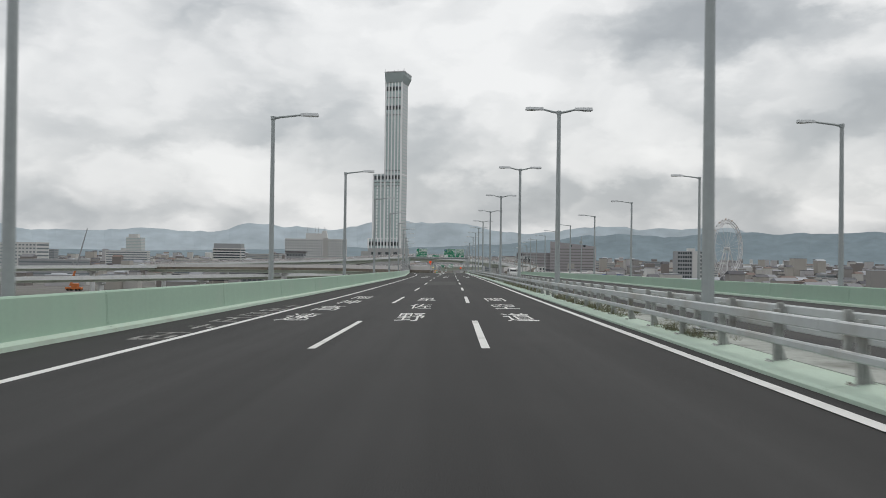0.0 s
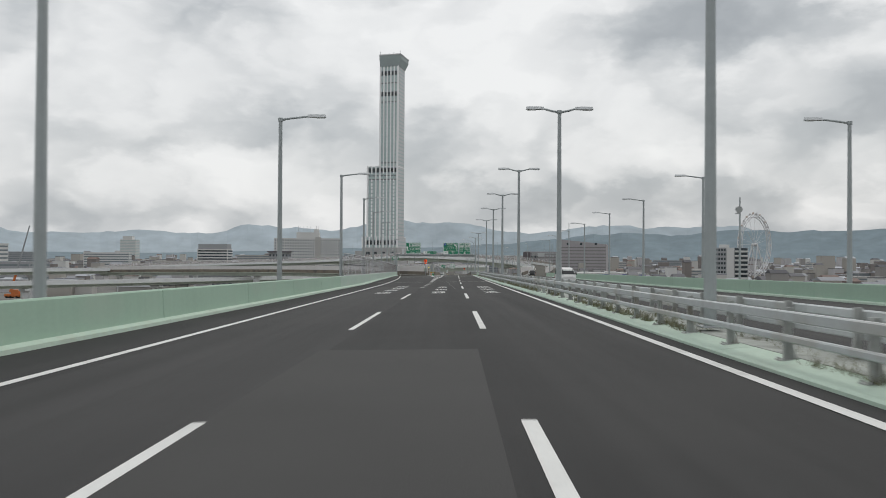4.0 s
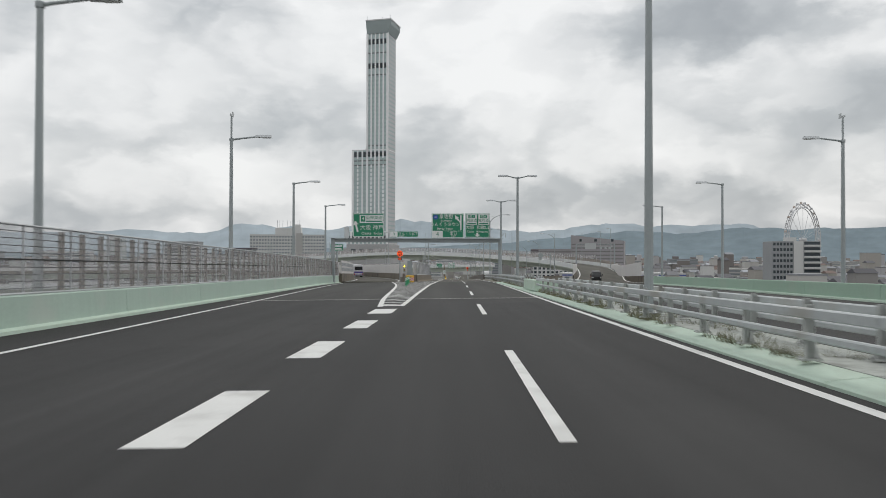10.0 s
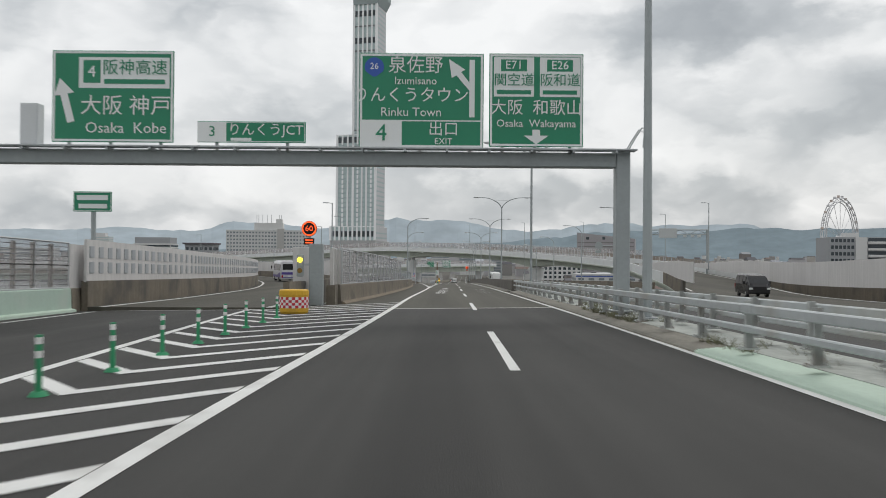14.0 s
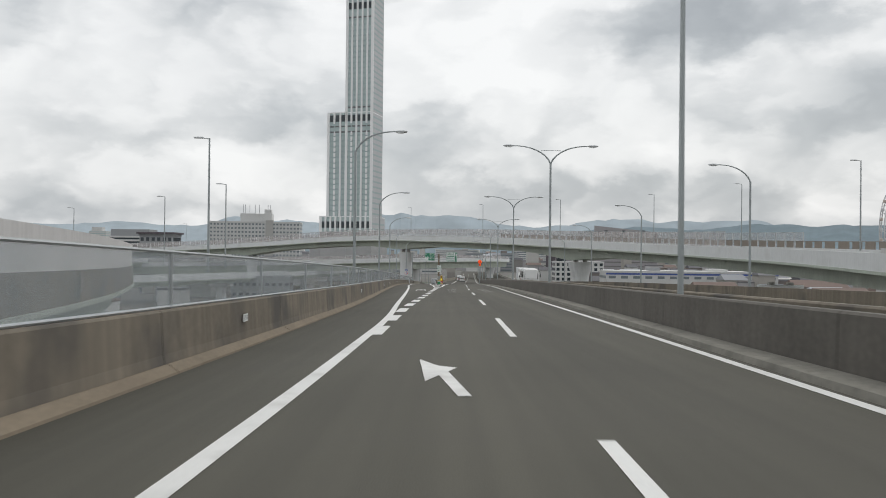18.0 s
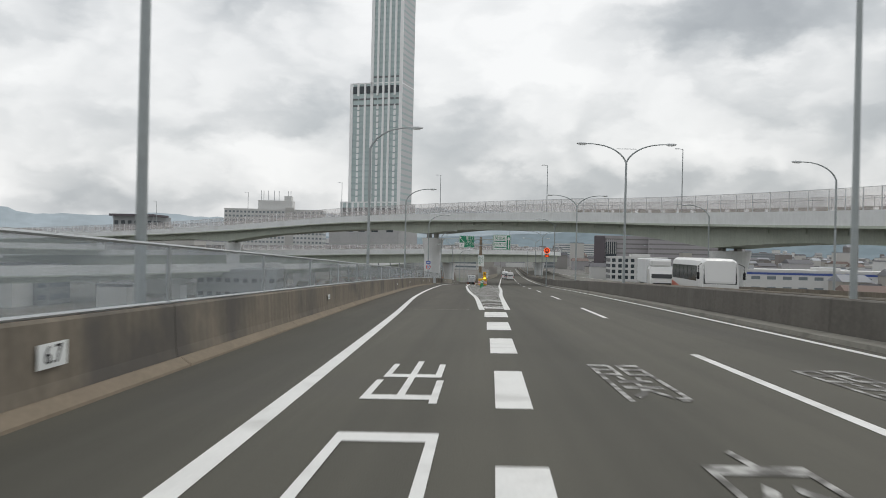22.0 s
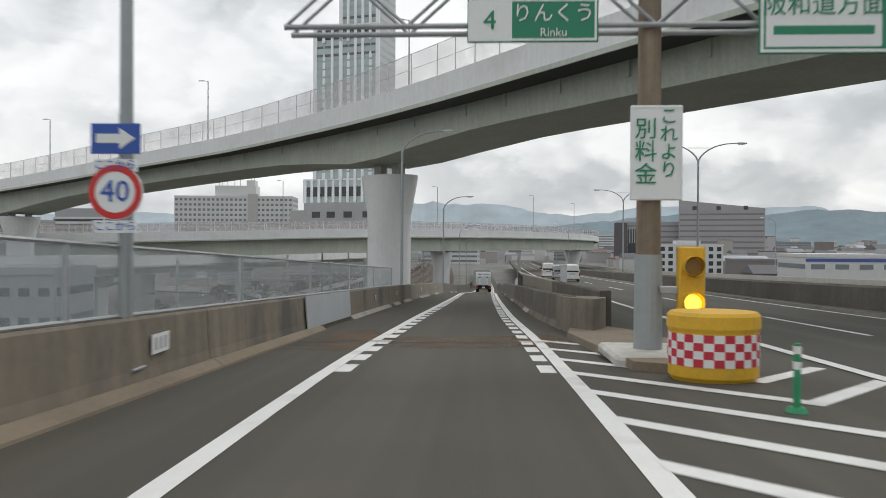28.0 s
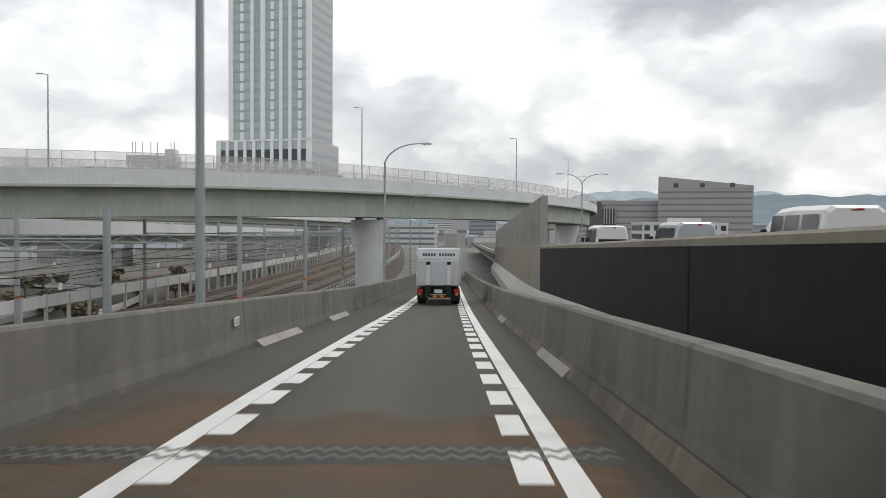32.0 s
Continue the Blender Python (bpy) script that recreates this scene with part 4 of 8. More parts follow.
POST_TAUPE = mat("screen_post_taupe", (0.43, 0.44, 0.45), 0.6, 0.3, var=0.12, rnd=0.05)
WIRE = mat("screen_wire_dark", (0.10, 0.10, 0.105), 0.6, 0.4, var=0.1)
screen("fall_screen", "tall see-through mesh screen with grey posts on the green parapet", PAR_L, zl, 141, 296, 1.0, 2.98, 3.0, MESH_CLEAR, post=POST_TAUPE, wires=(1.2, 1.4, 1.6, 1.8, 2.2, 2.4, 2.6, 2.8), pw=0.024, rail_r=0.04)
bars = thing("post_screen", "row of taupe posts closing the screen near the gantry", "screen", kind="structure")
for i in range(56):
    y = 212.0 + 1.5 * i
    x = PAR_L(y) - 0.24
    part("post", boxes((x - 0.05, x + 0.05, y - 0.11, y + 0.11, zl(x, y) + 1.0, zl(x, y) + 2.9)), PANEL_BROWN, bars)
part("dark_wire", tube(bmesh.new(), [(PAR_L(y) - 0.15, y, zl(PAR_L(y), y) + 2.02) for y in steps(141, 296, 6)], 0.022, seg=5), RUBBER, bars)
ZWL = lambda x, y: zl(x, y) if y < 440 else zramp(x, y)
screen("fall_screen", "tall see-through mesh screen with grey posts on the concrete wall", WALL_L, ZWL, 304, 342, 1.0, 2.95, 2.4, MESH_CLEAR, post=POST_TAUPE, wires=(1.2, 1.4, 1.6, 1.8, 2.0, 2.2, 2.4, 2.6, 2.8), pw=0.04)
part_panel = thing("end_panel", "pale panel closing the end of the dividing wall", "panel", kind="structure")
part("sheet", boxes((-3.6, -2.55, 302.6, 302.75, zl(-3, 303) + 0.7, zl(-3, 303) + 3.0), bev=0.02), NOISE_WALL, part_panel)
screen("clear_screen", "hazy clear plastic screen on the concrete wall", WALL_L, ZWL, 342.2, 556, 1.0, 1.98, 6.5, SHEET, pw=0.03)
nose = panel_wall("divider_wall", "stained concrete wall dividing the two roads", spl((303, -1.5), (315, -1.3), (345, -1.2)), zl, 302, 345, [(-0.25, -0.9), (0.2, -0.9), (0.2, 1.0), (-0.25, 1.0)], CONC, category="wall")
louvre = thing("louvre_screen", "taupe louvred noise screen on the dividing wall", "screen", kind="structure")
for i in range(12):
    y = 303 + i * 1.15
    x = -1.65 - 0.004 * i
    part("slat", boxes((x - 0.08, x + 0.1, y, y + 0.28, zl(x, y) + 1.0, zl(x, y) + 2.95)), mat("louvre_pale_taupe", (0.56, 0.545, 0.53), 0.75, var=0.08, rnd=0.04), louvre)
part("rail", tube(bmesh.new(), [(-1.68, y, zl(-1.68, y) + 2.95) for y in steps(303, 316, 5)], 0.05, seg=6), STEEL, louvre)

fins = thing("finned_screen", "tall grey noise screen of closely set fins on the through road parapet", "screen", kind="structure")
FIN = mat("fin_taupe_grey", (0.33, 0.31, 0.29), 0.7, var=0.08, rnd=0.05)
for i in range(44):
    y = 621.6 + 1.75 * i
    x, zz = WALL_MAIN(y) + 0.12, zmain(WALL_MAIN(y), y) + 1.1
    part("post", boxes((x - 0.16, x + 0.16, y - 0.08, y + 0.08, zz, zz + 2.35)), FIN, fins)
    part("pane", sweep(bmesh.new(), line_of(lambda q: WALL_MAIN(q) + 0.14, zmain, [y + 0.1, y + 1.65]), [(-0.02, 1.15), (0.02, 1.15), (0.02, 3.35), (-0.02, 3.35)]), SHEET, fins)
for up in (1.15, 2.3, 3.42):
    part("rail", sweep(bmesh.new(), line_of(lambda q: WALL_MAIN(q) + 0.12, zmain, steps(621.6, 697, 6)), [(-0.06, up - 0.04), (0.06, up - 0.04), (0.06, up + 0.04), (-0.06, up + 0.04)]), FIN, fins)
plate = thing("steel_plate", "grey-blue steel plate fixed to the ramp wall", "plate", kind="structure")
for a, b in ((535.3, 542.2),):
    part("sheet", sweep(bmesh.new(), line_of(lambda y: WALL_L(y) + 0.02, zramp, steps(a, b, 1.7)), [(0.0, 0.14), (0.03, 0.14), (-0.03, 1.03), (-0.06, 1.03)]), mat("plate_grey_blue", (0.42, 0.455, 0.475), 0.6, 0.1, var=0.08, streak=0.05), plate)

# ---------- street lamps ----------


def lamp_straight(arms, height=9.75, reach=2.3):
    lamp = thing("street_lamp", "grey painted steel street lamp with %s flat head%s" % (("two", "s") if arms == 2 else ("one", "")), "street lamp", "bridge street lamps")
    bm = tube(bmesh.new(), [(0, 0, 0), (0, 0, height * 0.5), (0, 0, height)], 0.15, 0.10, seg=10)
    part("pole", bm, POLE, lamp)
    part("base_plate", boxes((-0.25, 0.25, -0.25, 0.25, 0, 0.04), bev=0.01), STEEL, lamp)
    part("collar", tube(bmesh.new(), [(0, 0, height - 0.12), (0, 0, height + 0.06)], 0.14, seg=10), POLE, lamp)
    for s in ((1,) if arms == 1 else (1, -1)):
        part("arm", tube(bmesh.new(), [(0, 0, height - 0.05), (s * 0.4, 0, height + 0.02), (s * (reach - 0.7), 0, height + 0.16)], 0.07, 0.05, seg=8), POLE, lamp)
        bm = bmesh.new()
        pr = [(0, -0.10), (0, 0.10), (0.5, 0.19), (0.95, 0.17), (1.0, 0.08), (1.0, -0.08), (0.95, -0.17), (0.5, -0.19)]
        lo = [bm.verts.new((s * (reach - 0.8 + a), b, height + 0.10)) for a, b in pr]
        hi = [bm.verts.new((s * (reach - 0.8 + a * 0.96 + 0.02), b * 0.75, height + 0.25)) for a, b in pr]
        bm.faces.new(lo), bm.faces.new(hi)
        for k in range(8):
            bm.faces.new((lo[k], lo[(k + 1) % 8], hi[(k + 1) % 8], hi[k]))
        head = part("head", bm, LAMPHEAD, lamp)
        part("lens", boxes(tuple(sorted((s * (reach - 0.35), s * (reach + 0.12)))) + (-0.13, 0.13, height + 0.07, height + 0.11)), LENS, head)
    return lamp


def lamp_curved(arms, height=10.9, reach=2.9):
    lamp = thing("street_lamp", "slender grey street lamp with %s" % ("two curved arms" if arms == 2 else "one curved arm"), "street lamp", "junction street lamps")
    part("pole", tube(bmesh.new(), [(0, 0, 0), (0, 0, height - 1.2)], 0.10, 0.075, seg=10), POLE, lamp)
    part("base_plate", boxes((-0.2, 0.2, -0.2, 0.2, 0, 0.04), bev=0.01), STEEL, lamp)
    for s in ((1,) if arms == 1 else (1, -1)):
        pts = []
        for k in range(9):
            u = k / 8
            pts.append((s * reach * (u ** 1.35), 0, height - 1.25 + 1.35 * (1 - (1 - u) ** 2.2)))
        part("arm", tube(bmesh.new(), pts, 0.065, 0.035, seg=8), POLE, lamp)
        bm = bmesh.new()
        rings = []
        for k, (a, w, hgt) in enumerate(((0.0, 0.05, 0.05), (0.18, 0.14, 0.09), (0.5, 0.16, 0.10), (0.72, 0.10, 0.06), (0.78, 0.03, 0.02))):
            rings.append([bm.verts.new((s * (reach - 0.1 + a), w * math.cos(q), height + 0.10 + hgt * math.sin(q))) for q in (2 * math.pi * j / 8 for j in range(8))])
        for ra, rb in zip(rings, rings[1:]):
            for j in range(8):
                bm.faces.new((ra[j], ra[(j + 1) % 8], rb[(j + 1) % 8], rb[j]))
        bm.faces.new(rings[0]), bm.faces.new(rings[-1])
        head = part("head", bm, LAMPHEAD, lamp)
        part("lens", boxes(tuple(sorted((s * (reach + 0.06), s * (reach + 0.45)))) + (-0.10, 0.10, height - 0.01, height + 0.03)), LENS, head)
    if arms == 2:
        part("tie_bar", tube(bmesh.new(), [(-0.75, 0, height - 0.25), (0.75, 0, height - 0.25)], 0.02, seg=6), POLE, lamp)
    return lamp


def lamp_plain(height=9.0):
    lamp = thing("street_lamp", "thin grey lamp pole with a short head on the viaduct", "street lamp", "viaduct street lamps")
    part("pole", tube(bmesh.new(), [(0, 0, 0), (0, 0, height)], 0.10, 0.06, seg=8), POLE, lamp)
    part("arm", tube(bmesh.new(), [(0, 0, height - 0.05), (-0.6, 0, height + 0.03)], 0.035, seg=6), POLE, lamp)
    part("head", boxes((-1.15, -0.45, -0.12, 0.12, height - 0.02, height + 0.10), bev=0.03), LAMPHEAD, lamp)
    return lamp


LAMP_Y = [-33, -8, 17.0, 42.0, 66.5, 92.3, 117, 142.4, 164.7, 186.2, 211.3, 235.6, 260, 285]
A1, A2 = lamp_straight(1), lamp_straight(2, 9.95, 1.65)
first = True
for y in LAMP_Y:
    if True:
        for src, m in ((A1, pose(PAR_L(y) - (1.28 if y < 60 else 0.62), y, zl(PAR_L(y), y) + 0.1)), (A2, pose(MED(y), y, zl(MED(y), y) + 0.2)), (A1, pose(PAR_R(y) + 0.6, y, zl(PAR_R(y), y) + 0.1, 0, 0, 180))):
            if not (src is A2 and y == 235.6):
                copy_thing(src, m)
B1, B2 = lamp_curved(1, 10.3, 2.65), lamp_curved(2)
for y in (319.3, 358.6, 393.2, 428.2, 463.5, 498.4, 535, 573.1, 608.6, 689.5, 730, 775):
    copy_thing(B2, pose(MED(y), y, zmain(MED(y), y) + (0.2 if y < 400 else 0.0)))
    if 330 < y < 530:
        copy_thing(B1, pose(MED(y) + 16.2, y + 3, zmain(MED(y) + 15.6, y) + 0.1, 0, 0, 180))
copy_thing(B1, pose(65.5, 685, -13.9, 0, 0, 180))
for y, off in ((384.4, 0.72), (420.2, 0.75), (455.8, 0.75), (490.6, 0.75), (525.2, 0.2), (563.2, 0.5), (600.2, 0.65), (640, 0.7), (679, 0.7), (718, 0.7)):
    copy_thing(B1, pose(WALL_L(y) - off, y, ZWL(WALL_L(y), y) + 0.3))
for gx in (PAR_L(235.6) - 0.62, PAR_R(235.6) + 0.6):
    gauge = thing("wind_gauge", "small wind gauge on a thin pole above the lamp", "wind gauge", at=(gx, 235.6, zl(gx, 235.6)))
    part("pole", tube(bmesh.new(), [(0, 0, 9.8), (0, 0, 11.3)], 0.06, seg=8), POLE, gauge)
    part("vane", boxes((-0.03, 0.03, -0.25, 0.28, 11.3, 11.42)), SIGN_BACK, gauge)
    part("tail", boxes((-0.02, 0.02, 0.2, 0.45, 11.3, 11.6)), SIGN_BACK, gauge)
cm = thing("camera_mast", "thin grey mast with a small round camera housing", "mast", at=(25.05, 136.7, zl(24, 136.7)))
part("pole", tube(bmesh.new(), [(0, 0, 0), (0, 0, 7.6)], 0.11, 0.06, seg=8), POLE, cm)
part("housing", tube(bmesh.new(), [(-0.1, -0.15, 6.6), (-0.1, 0.25, 6.7)], 0.28, 0.2, seg=12), SIGN_BACK, cm)
part("bracket", boxes((-0.35, 0.05, -0.05, 0.05, 6.25, 6.35)), STEEL, cm)
for src in (A1, A2, B1, B2):
    for o in (*src.children_recursive, src):
        bpy.data.objects.remove(o)

# ---------- overpasses ----------


def viaduct(name, label, pts, half, girder=2.4, fence=0.0, piers=(), pier_round=False, ground=-25.0, edge=1.15, edge_material=None, inset=1.4, fence_from=None, conc_until=None, left_from=None, supports=(), haunch=0.0, far_rail=None, outer=None):
    """A road on girders: deck, parapets, box girder, fence, piers. pts follow the road surface; the girder deepens by haunch over supports."""
    v = thing(name, label, "viaduct", "viaducts")
    outer = outer or half
    side = {-1: -half, 1: outer}
    st = path_of(pts, 5.0)

    def after(y):
        return next((i for i, e in enumerate(st) if y and e[0].y > y), 0)

    part("deck", sweep(bmesh.new(), st, [(-half, -0.30), (outer, -0.30), (outer, 0.0), (-half, 0.0)]), ASPHALT_OLD, v)
    fenced = st[after(fence_from):]
    cut = after(conc_until)
    for s in (-1, 1):
        begin = after(left_from) if s < 0 else 0
        for sec, m_ in ((st[begin:cut + 1], CONC), (st[max(cut, begin):], edge_material or DECK_EDGE)):
            if len(sec) > 1:
                for a in range(0, len(sec) - 1, 3):
                    part("parapet", sweep(bmesh.new(), sec[a:a + 4], [(side[s], -0.55), (side[s] + s * 0.28, -0.55), (side[s] + s * 0.28, edge), (side[s], edge)]), m_, v)
        part("cornice", sweep(bmesh.new(), st[begin:], [(side[s] + s * 0.28, -0.66), (side[s] + s * 0.36, -0.66), (side[s] + s * 0.36, -0.40), (side[s] + s * 0.28, -0.40)]), GIRDER, v)
        part("edge_line", sweep(bmesh.new(), st[begin:], [(side[s] - s * 0.75, 0.0), (side[s] - s * 0.5, 0.0), (side[s] - s * 0.5, 0.012), (side[s] - s * 0.75, 0.012)]), PAINT, v)
    g, go = half - inset, outer - inset
    bm = bmesh.new()
    prev = None
    for p, q in st:
        d = min([math.hypot(p.x - a, p.y - b) for a, b in supports] or [1e3])
        dep = girder + haunch * max(0.0, 1 - d / 19.0) ** 1.4
        row = [bm.verts.new(Vector(p) + Vector(q) * a + Vector((0, 0, b))) for a, b in ((-g, -0.32), (-g + 0.12, -0.32 - dep), (go - 0.12, -0.32 - dep), (go, -0.32))]
        if prev:
            for k in range(4):
                bm.faces.new((prev[k], row[k], row[(k + 1) % 4], prev[(k + 1) % 4]))
        else:
            bm.faces.new(row)
        prev = row
    bm.faces.new(prev[::-1])
    part("girder", bm, GIRDER, v)
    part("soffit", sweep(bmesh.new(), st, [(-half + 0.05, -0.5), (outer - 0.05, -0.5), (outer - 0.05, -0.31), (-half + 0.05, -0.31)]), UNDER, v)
    if haunch:
        rib = piece_of(boxes((-0.04, 0.04, -0.12, 0.12, -1.3, -0.5)), "bracket", GIRDER)
        for p, q in st[after(440)::1]:
            for s in (-1, 1):
                a = Vector(p) + Vector(q) * (go + 0.02 if s > 0 else -g - 0.02)
                share("bracket", rib, pose(a.x, a.y, a.z, 0, 0, math.degrees(math.atan2(q.y, q.x))), v)
    if fence:
        for s in (-1, 1):
            top = [Vector(p) + Vector(q) * (side[s] + s * 0.14) for p, q in fenced]
            part("fence_rail", tube(bmesh.new(), [p + Vector((0, 0, edge + fence)) for p in top], 0.022, seg=5), STEEL, v)
            part("fence_rail", tube(bmesh.new(), [p + Vector((0, 0, edge + fence * 0.5)) for p in top], 0.016, seg=5), STEEL, v)
            me = piece_of(boxes((-0.035, 0.035, -0.035, 0.035, 0, fence)), "fence_post", LAMPHEAD)
            for a, b in zip(top, top[1:]):
                for k in (0.0, 0.5):
                    q = a.lerp(b, k)
                    share("fence_post", me, pose(q.x, q.y, q.z + edge), v)
            part("fence_mesh", sweep(bmesh.new(), [(p, q) for p, (_, q) in zip(top, fenced)], [(-0.01, edge + 0.05), (0.01, edge + 0.05), (0.01, edge + fence - 0.02), (-0.01, edge + fence - 0.02)]), MESH_THIN, v)
    if far_rail:
        top = [Vector(p) + Vector(q) * (outer + 0.14) for p, q in st[after(far_rail[0]):after(far_rail[1])]]
        for a, b in zip(top, top[1:]):
            for k in (0.0, 0.5):
                u, w = a.lerp(b, k + 0.03), a.lerp(b, k + 0.40)
                n = Vector((w.y - u.y, u.x - w.x, 0)).normalized()
                part("rail_panel", sweep(bmesh.new(), [(u, n), (w, n)], [(-0.03, edge), (0.03, edge), (0.03, edge + 0.85), (-0.03, edge + 0.85)]), PANEL_BROWN, v)
        part("rail_top", sweep(bmesh.new(), [(p, Vector((1, 0, 0))) for p in top], [(-0.05, edge + 0.85), (0.05, edge + 0.85), (0.05, edge + 0.92), (-0.05, edge + 0.92)]), PANEL_BROWN, v)
    for px, py in piers:
        p, q = min(st, key=lambda e: (e[0].x - px) ** 2 + (e[0].y - py) ** 2)
        p = Vector(p) + Vector(q) * (go - g) / 2
        top = p.z - 0.32 - girder - haunch - 0.30
        pier = thing("pier", "pale grey concrete bridge pier with a flared head" if pier_round else "grey concrete bridge pier with a crossbeam", "pier", "bridge piers", at=(p.x, p.y, 0), rz=math.degrees(math.atan2(q.y, q.x)))
        r = 1.86
        if pier_round:
            bm = bmesh.new()
            rings = []
            for z, kx, ky in ((ground, 1, 1), (top - 4.6, 1, 1), (top - 3.4, 1.05, 1.0), (top - 0.8, 1.5, 1.05), (top, 1.58, 1.08)):
                rings.append([bm.verts.new((r * kx * math.cos(a), r * ky * math.sin(a), z)) for a in (2 * math.pi * (j + 0.5) / 24 for j in range(24))])
            for ra, rb in zip(rings, rings[1:]):
                for j in range(24):
                    bm.faces.new((ra[j], ra[(j + 1) % 24], rb[(j + 1) % 24], rb[j]))
            bm.faces.new(rings[-1])
            part("column", bm, WHITE_CONC, pier)
        else:
            part("column", boxes((-1.3, 1.3, -1.2, 1.2, ground, top - 1.4), bev=0.12), WHITE_CONC, pier)
            bm = bmesh.new()
            prof = [(-g, top), (g, top), (g, top - 0.7), (1.3, top - 1.6), (-1.3, top - 1.6), (-g, top - 0.7)]
            a = [bm.verts.new((x, -1.1, z)) for x, z in prof]
            b = [bm.verts.new((x, 1.1, z)) for x, z in prof]
            bm.faces.new(a), bm.faces.new(b[::-1])
            for k in range(6):
                bm.faces.new((a[k], b[k], b[(k + 1) % 6], a[(k + 1) % 6]))
            part("crossbeam", bm, WHITE_CONC, pier)
        for s in (-0.55, 0.55):
            part("bearing", boxes((s * g - 0.35, s * g + 0.35, -0.35, 0.35, top - 0.02, top + 0.36)), STEEL_OLD, pier)
    return v, st


MESH_THIN = glassy("fine_wire_mesh", (0.60, 0.57, 0.56), 0.74, 0.6)
O1 = [(26.5, 297, -4.77), (31.6, 332, -5.6), (37.2, 360, -5.2), (42.3, 390, -4.75), (46.0, 415, -4.25), (47.0, 434, -3.9), (45.6, 460, -3.3), (41.5, 485, -2.6), (34.5, 507, -1.9), (29.0, 520.5, -1.4), (20.3, 535.5, -0.8), (12.1, 549, -0.35), (1.5, 566.5, 0.1), (-5.8, 577.3, 0.35), (-12.4, 585.6, 0.45), (-22.6, 596.4, 0.35), (-36, 606.6, -0.1), (-64.7, 624.0, -1.9), (-104, 646, -3.7), (-180, 672, -6.5), (-260, 680, -9.5)]
viaduct("flyover_near", "curved flyover with pale deck edge and grey-green girder", O1, 4.2, 1.85, 2.1, piers=((34.3, 507.5), (-68, 626), (-110, 649), (46.9, 432)), pier_round=True, inset=2.0, outer=6.2, edge=1.05, fence_from=434, conc_until=356, left_from=332, supports=((34.3, 507.5), (-7.1, 580.8), (-68, 626)), haunch=1.25, far_rail=(352, 545))
O2 = [(-190, 640, -12), (-110, 645, -10), (-60, 652, -8.9), (-25, 670, -7.8), (2, 700, -7.5), (24, 738, -7.6), (36, 775, -8.0), (40, 815, -8.6), (36, 870, -9.6)]
viaduct("flyover_far", "curved flyover with pale deck edge and green girder", O2, 5.0, 3.2, 1.6, piers=((-6, 688), (30, 755), (-60, 652), (-130, 644)), pier_round=True)
BR = [(-7.3, 297, -4.7), (-8.2, 315, -5.1), (-11.5, 345, -5.7), (-21, 385, -6.3), (-38, 425, -6.8), (-70, 468, -7.3), (-120, 505, -8.0), (-200, 530, -9.0)]
viaduct("branch_viaduct", "curving branch road viaduct with pale noise walls", BR, 4.3, 2.0, 0.0, piers=((-52, 445), (-100, 492)), edge_material=CONC)
W1 = [(-420, 330, -9), (-300, 420, -8.5), (-190, 540, -8.0), (-110, 660, -8.5), (-60, 770, -9), (-30, 900, -10)]
viaduct("expressway_viaduct", "long pale expressway viaduct crossing the town", W1, 8.0, 1.8, 0.0, piers=tuple((-420 + 40 * k, 330 + 33 * k) for k in range(11)))
W2 = [(-400, 260, -13), (-270, 330, -12.5), (-150, 440, -12), (-80, 560, -12.5), (-48, 680, -13), (-40, 800, -14)]
viaduct("railway_viaduct", "lower pale viaduct running beside the expressway", W2, 5.5, 1.5, 0.0, piers=tuple((-400 + 38 * k, 260 + 36 * k) for k in range(11)))
pier = thing("pier", "round white concrete pier with flared head beside the ramp", "pier", "bridge piers", at=(-7.1, 580.8, 0), rz=-40)
bm = bmesh.new()
rings = []
for z, kx, ky in ((-25, 1, 1), (-8.0, 1, 1), (-7.0, 1.06, 1.0), (-4.5, 1.46, 1.05), (-3.8, 1.52, 1.08)):
    rings.append([bm.verts.new((1.86 * kx * math.cos(a), 1.86 * ky * math.sin(a), z)) for a in (2 * math.pi * j / 28 for j in range(28))])
for ra, rb in zip(rings, rings[1:]):
    for j in range(28):
        bm.faces.new((ra[j], ra[(j + 1) % 28], rb[(j + 1) % 28], rb[j]))
bm.faces.new(rings[-1])
part("column", bm, WHITE_CONC, pier)
for s in (-1.1, 1.1):
    part("bearing", boxes((s - 0.4, s + 0.4, -0.4, 0.4, -3.82, -2.7)), STEEL_OLD, pier)
P1 = lamp_plain(9.9)
for x, y, z in ((15.8, 551.2, -0.1), (33.2, 522.7, -0.5), (-5.8, 584.7, 0.9), (-33.3, 609.9, 0.8), (-64.2, 628.6, -0.9), (-101, 651, -2.8), (46.8, 489, -1.7), (51.5, 456, -2.5), (50.6, 420, -3.2), (44.0, 376, -4.0)):
    copy_thing(P1, pose(x, y, z))
for x, y, z in ((-37, 662, -7.4), (-8.3, 686, -6.7), (15.6, 721, -6.4), (31, 757, -6.6), (-66, 650, -7.8), (-9.2, 357.7, -5.7), (-20.9, 426, -6.0), (-12.5, 392, -5.6), (-35, 445, -6.2), (-60, 470, -6.6)):
    copy_thing(P1, pose(x, y, z))
for o in (*P1.children_recursive, P1):
    bpy.data.objects.remove(o)
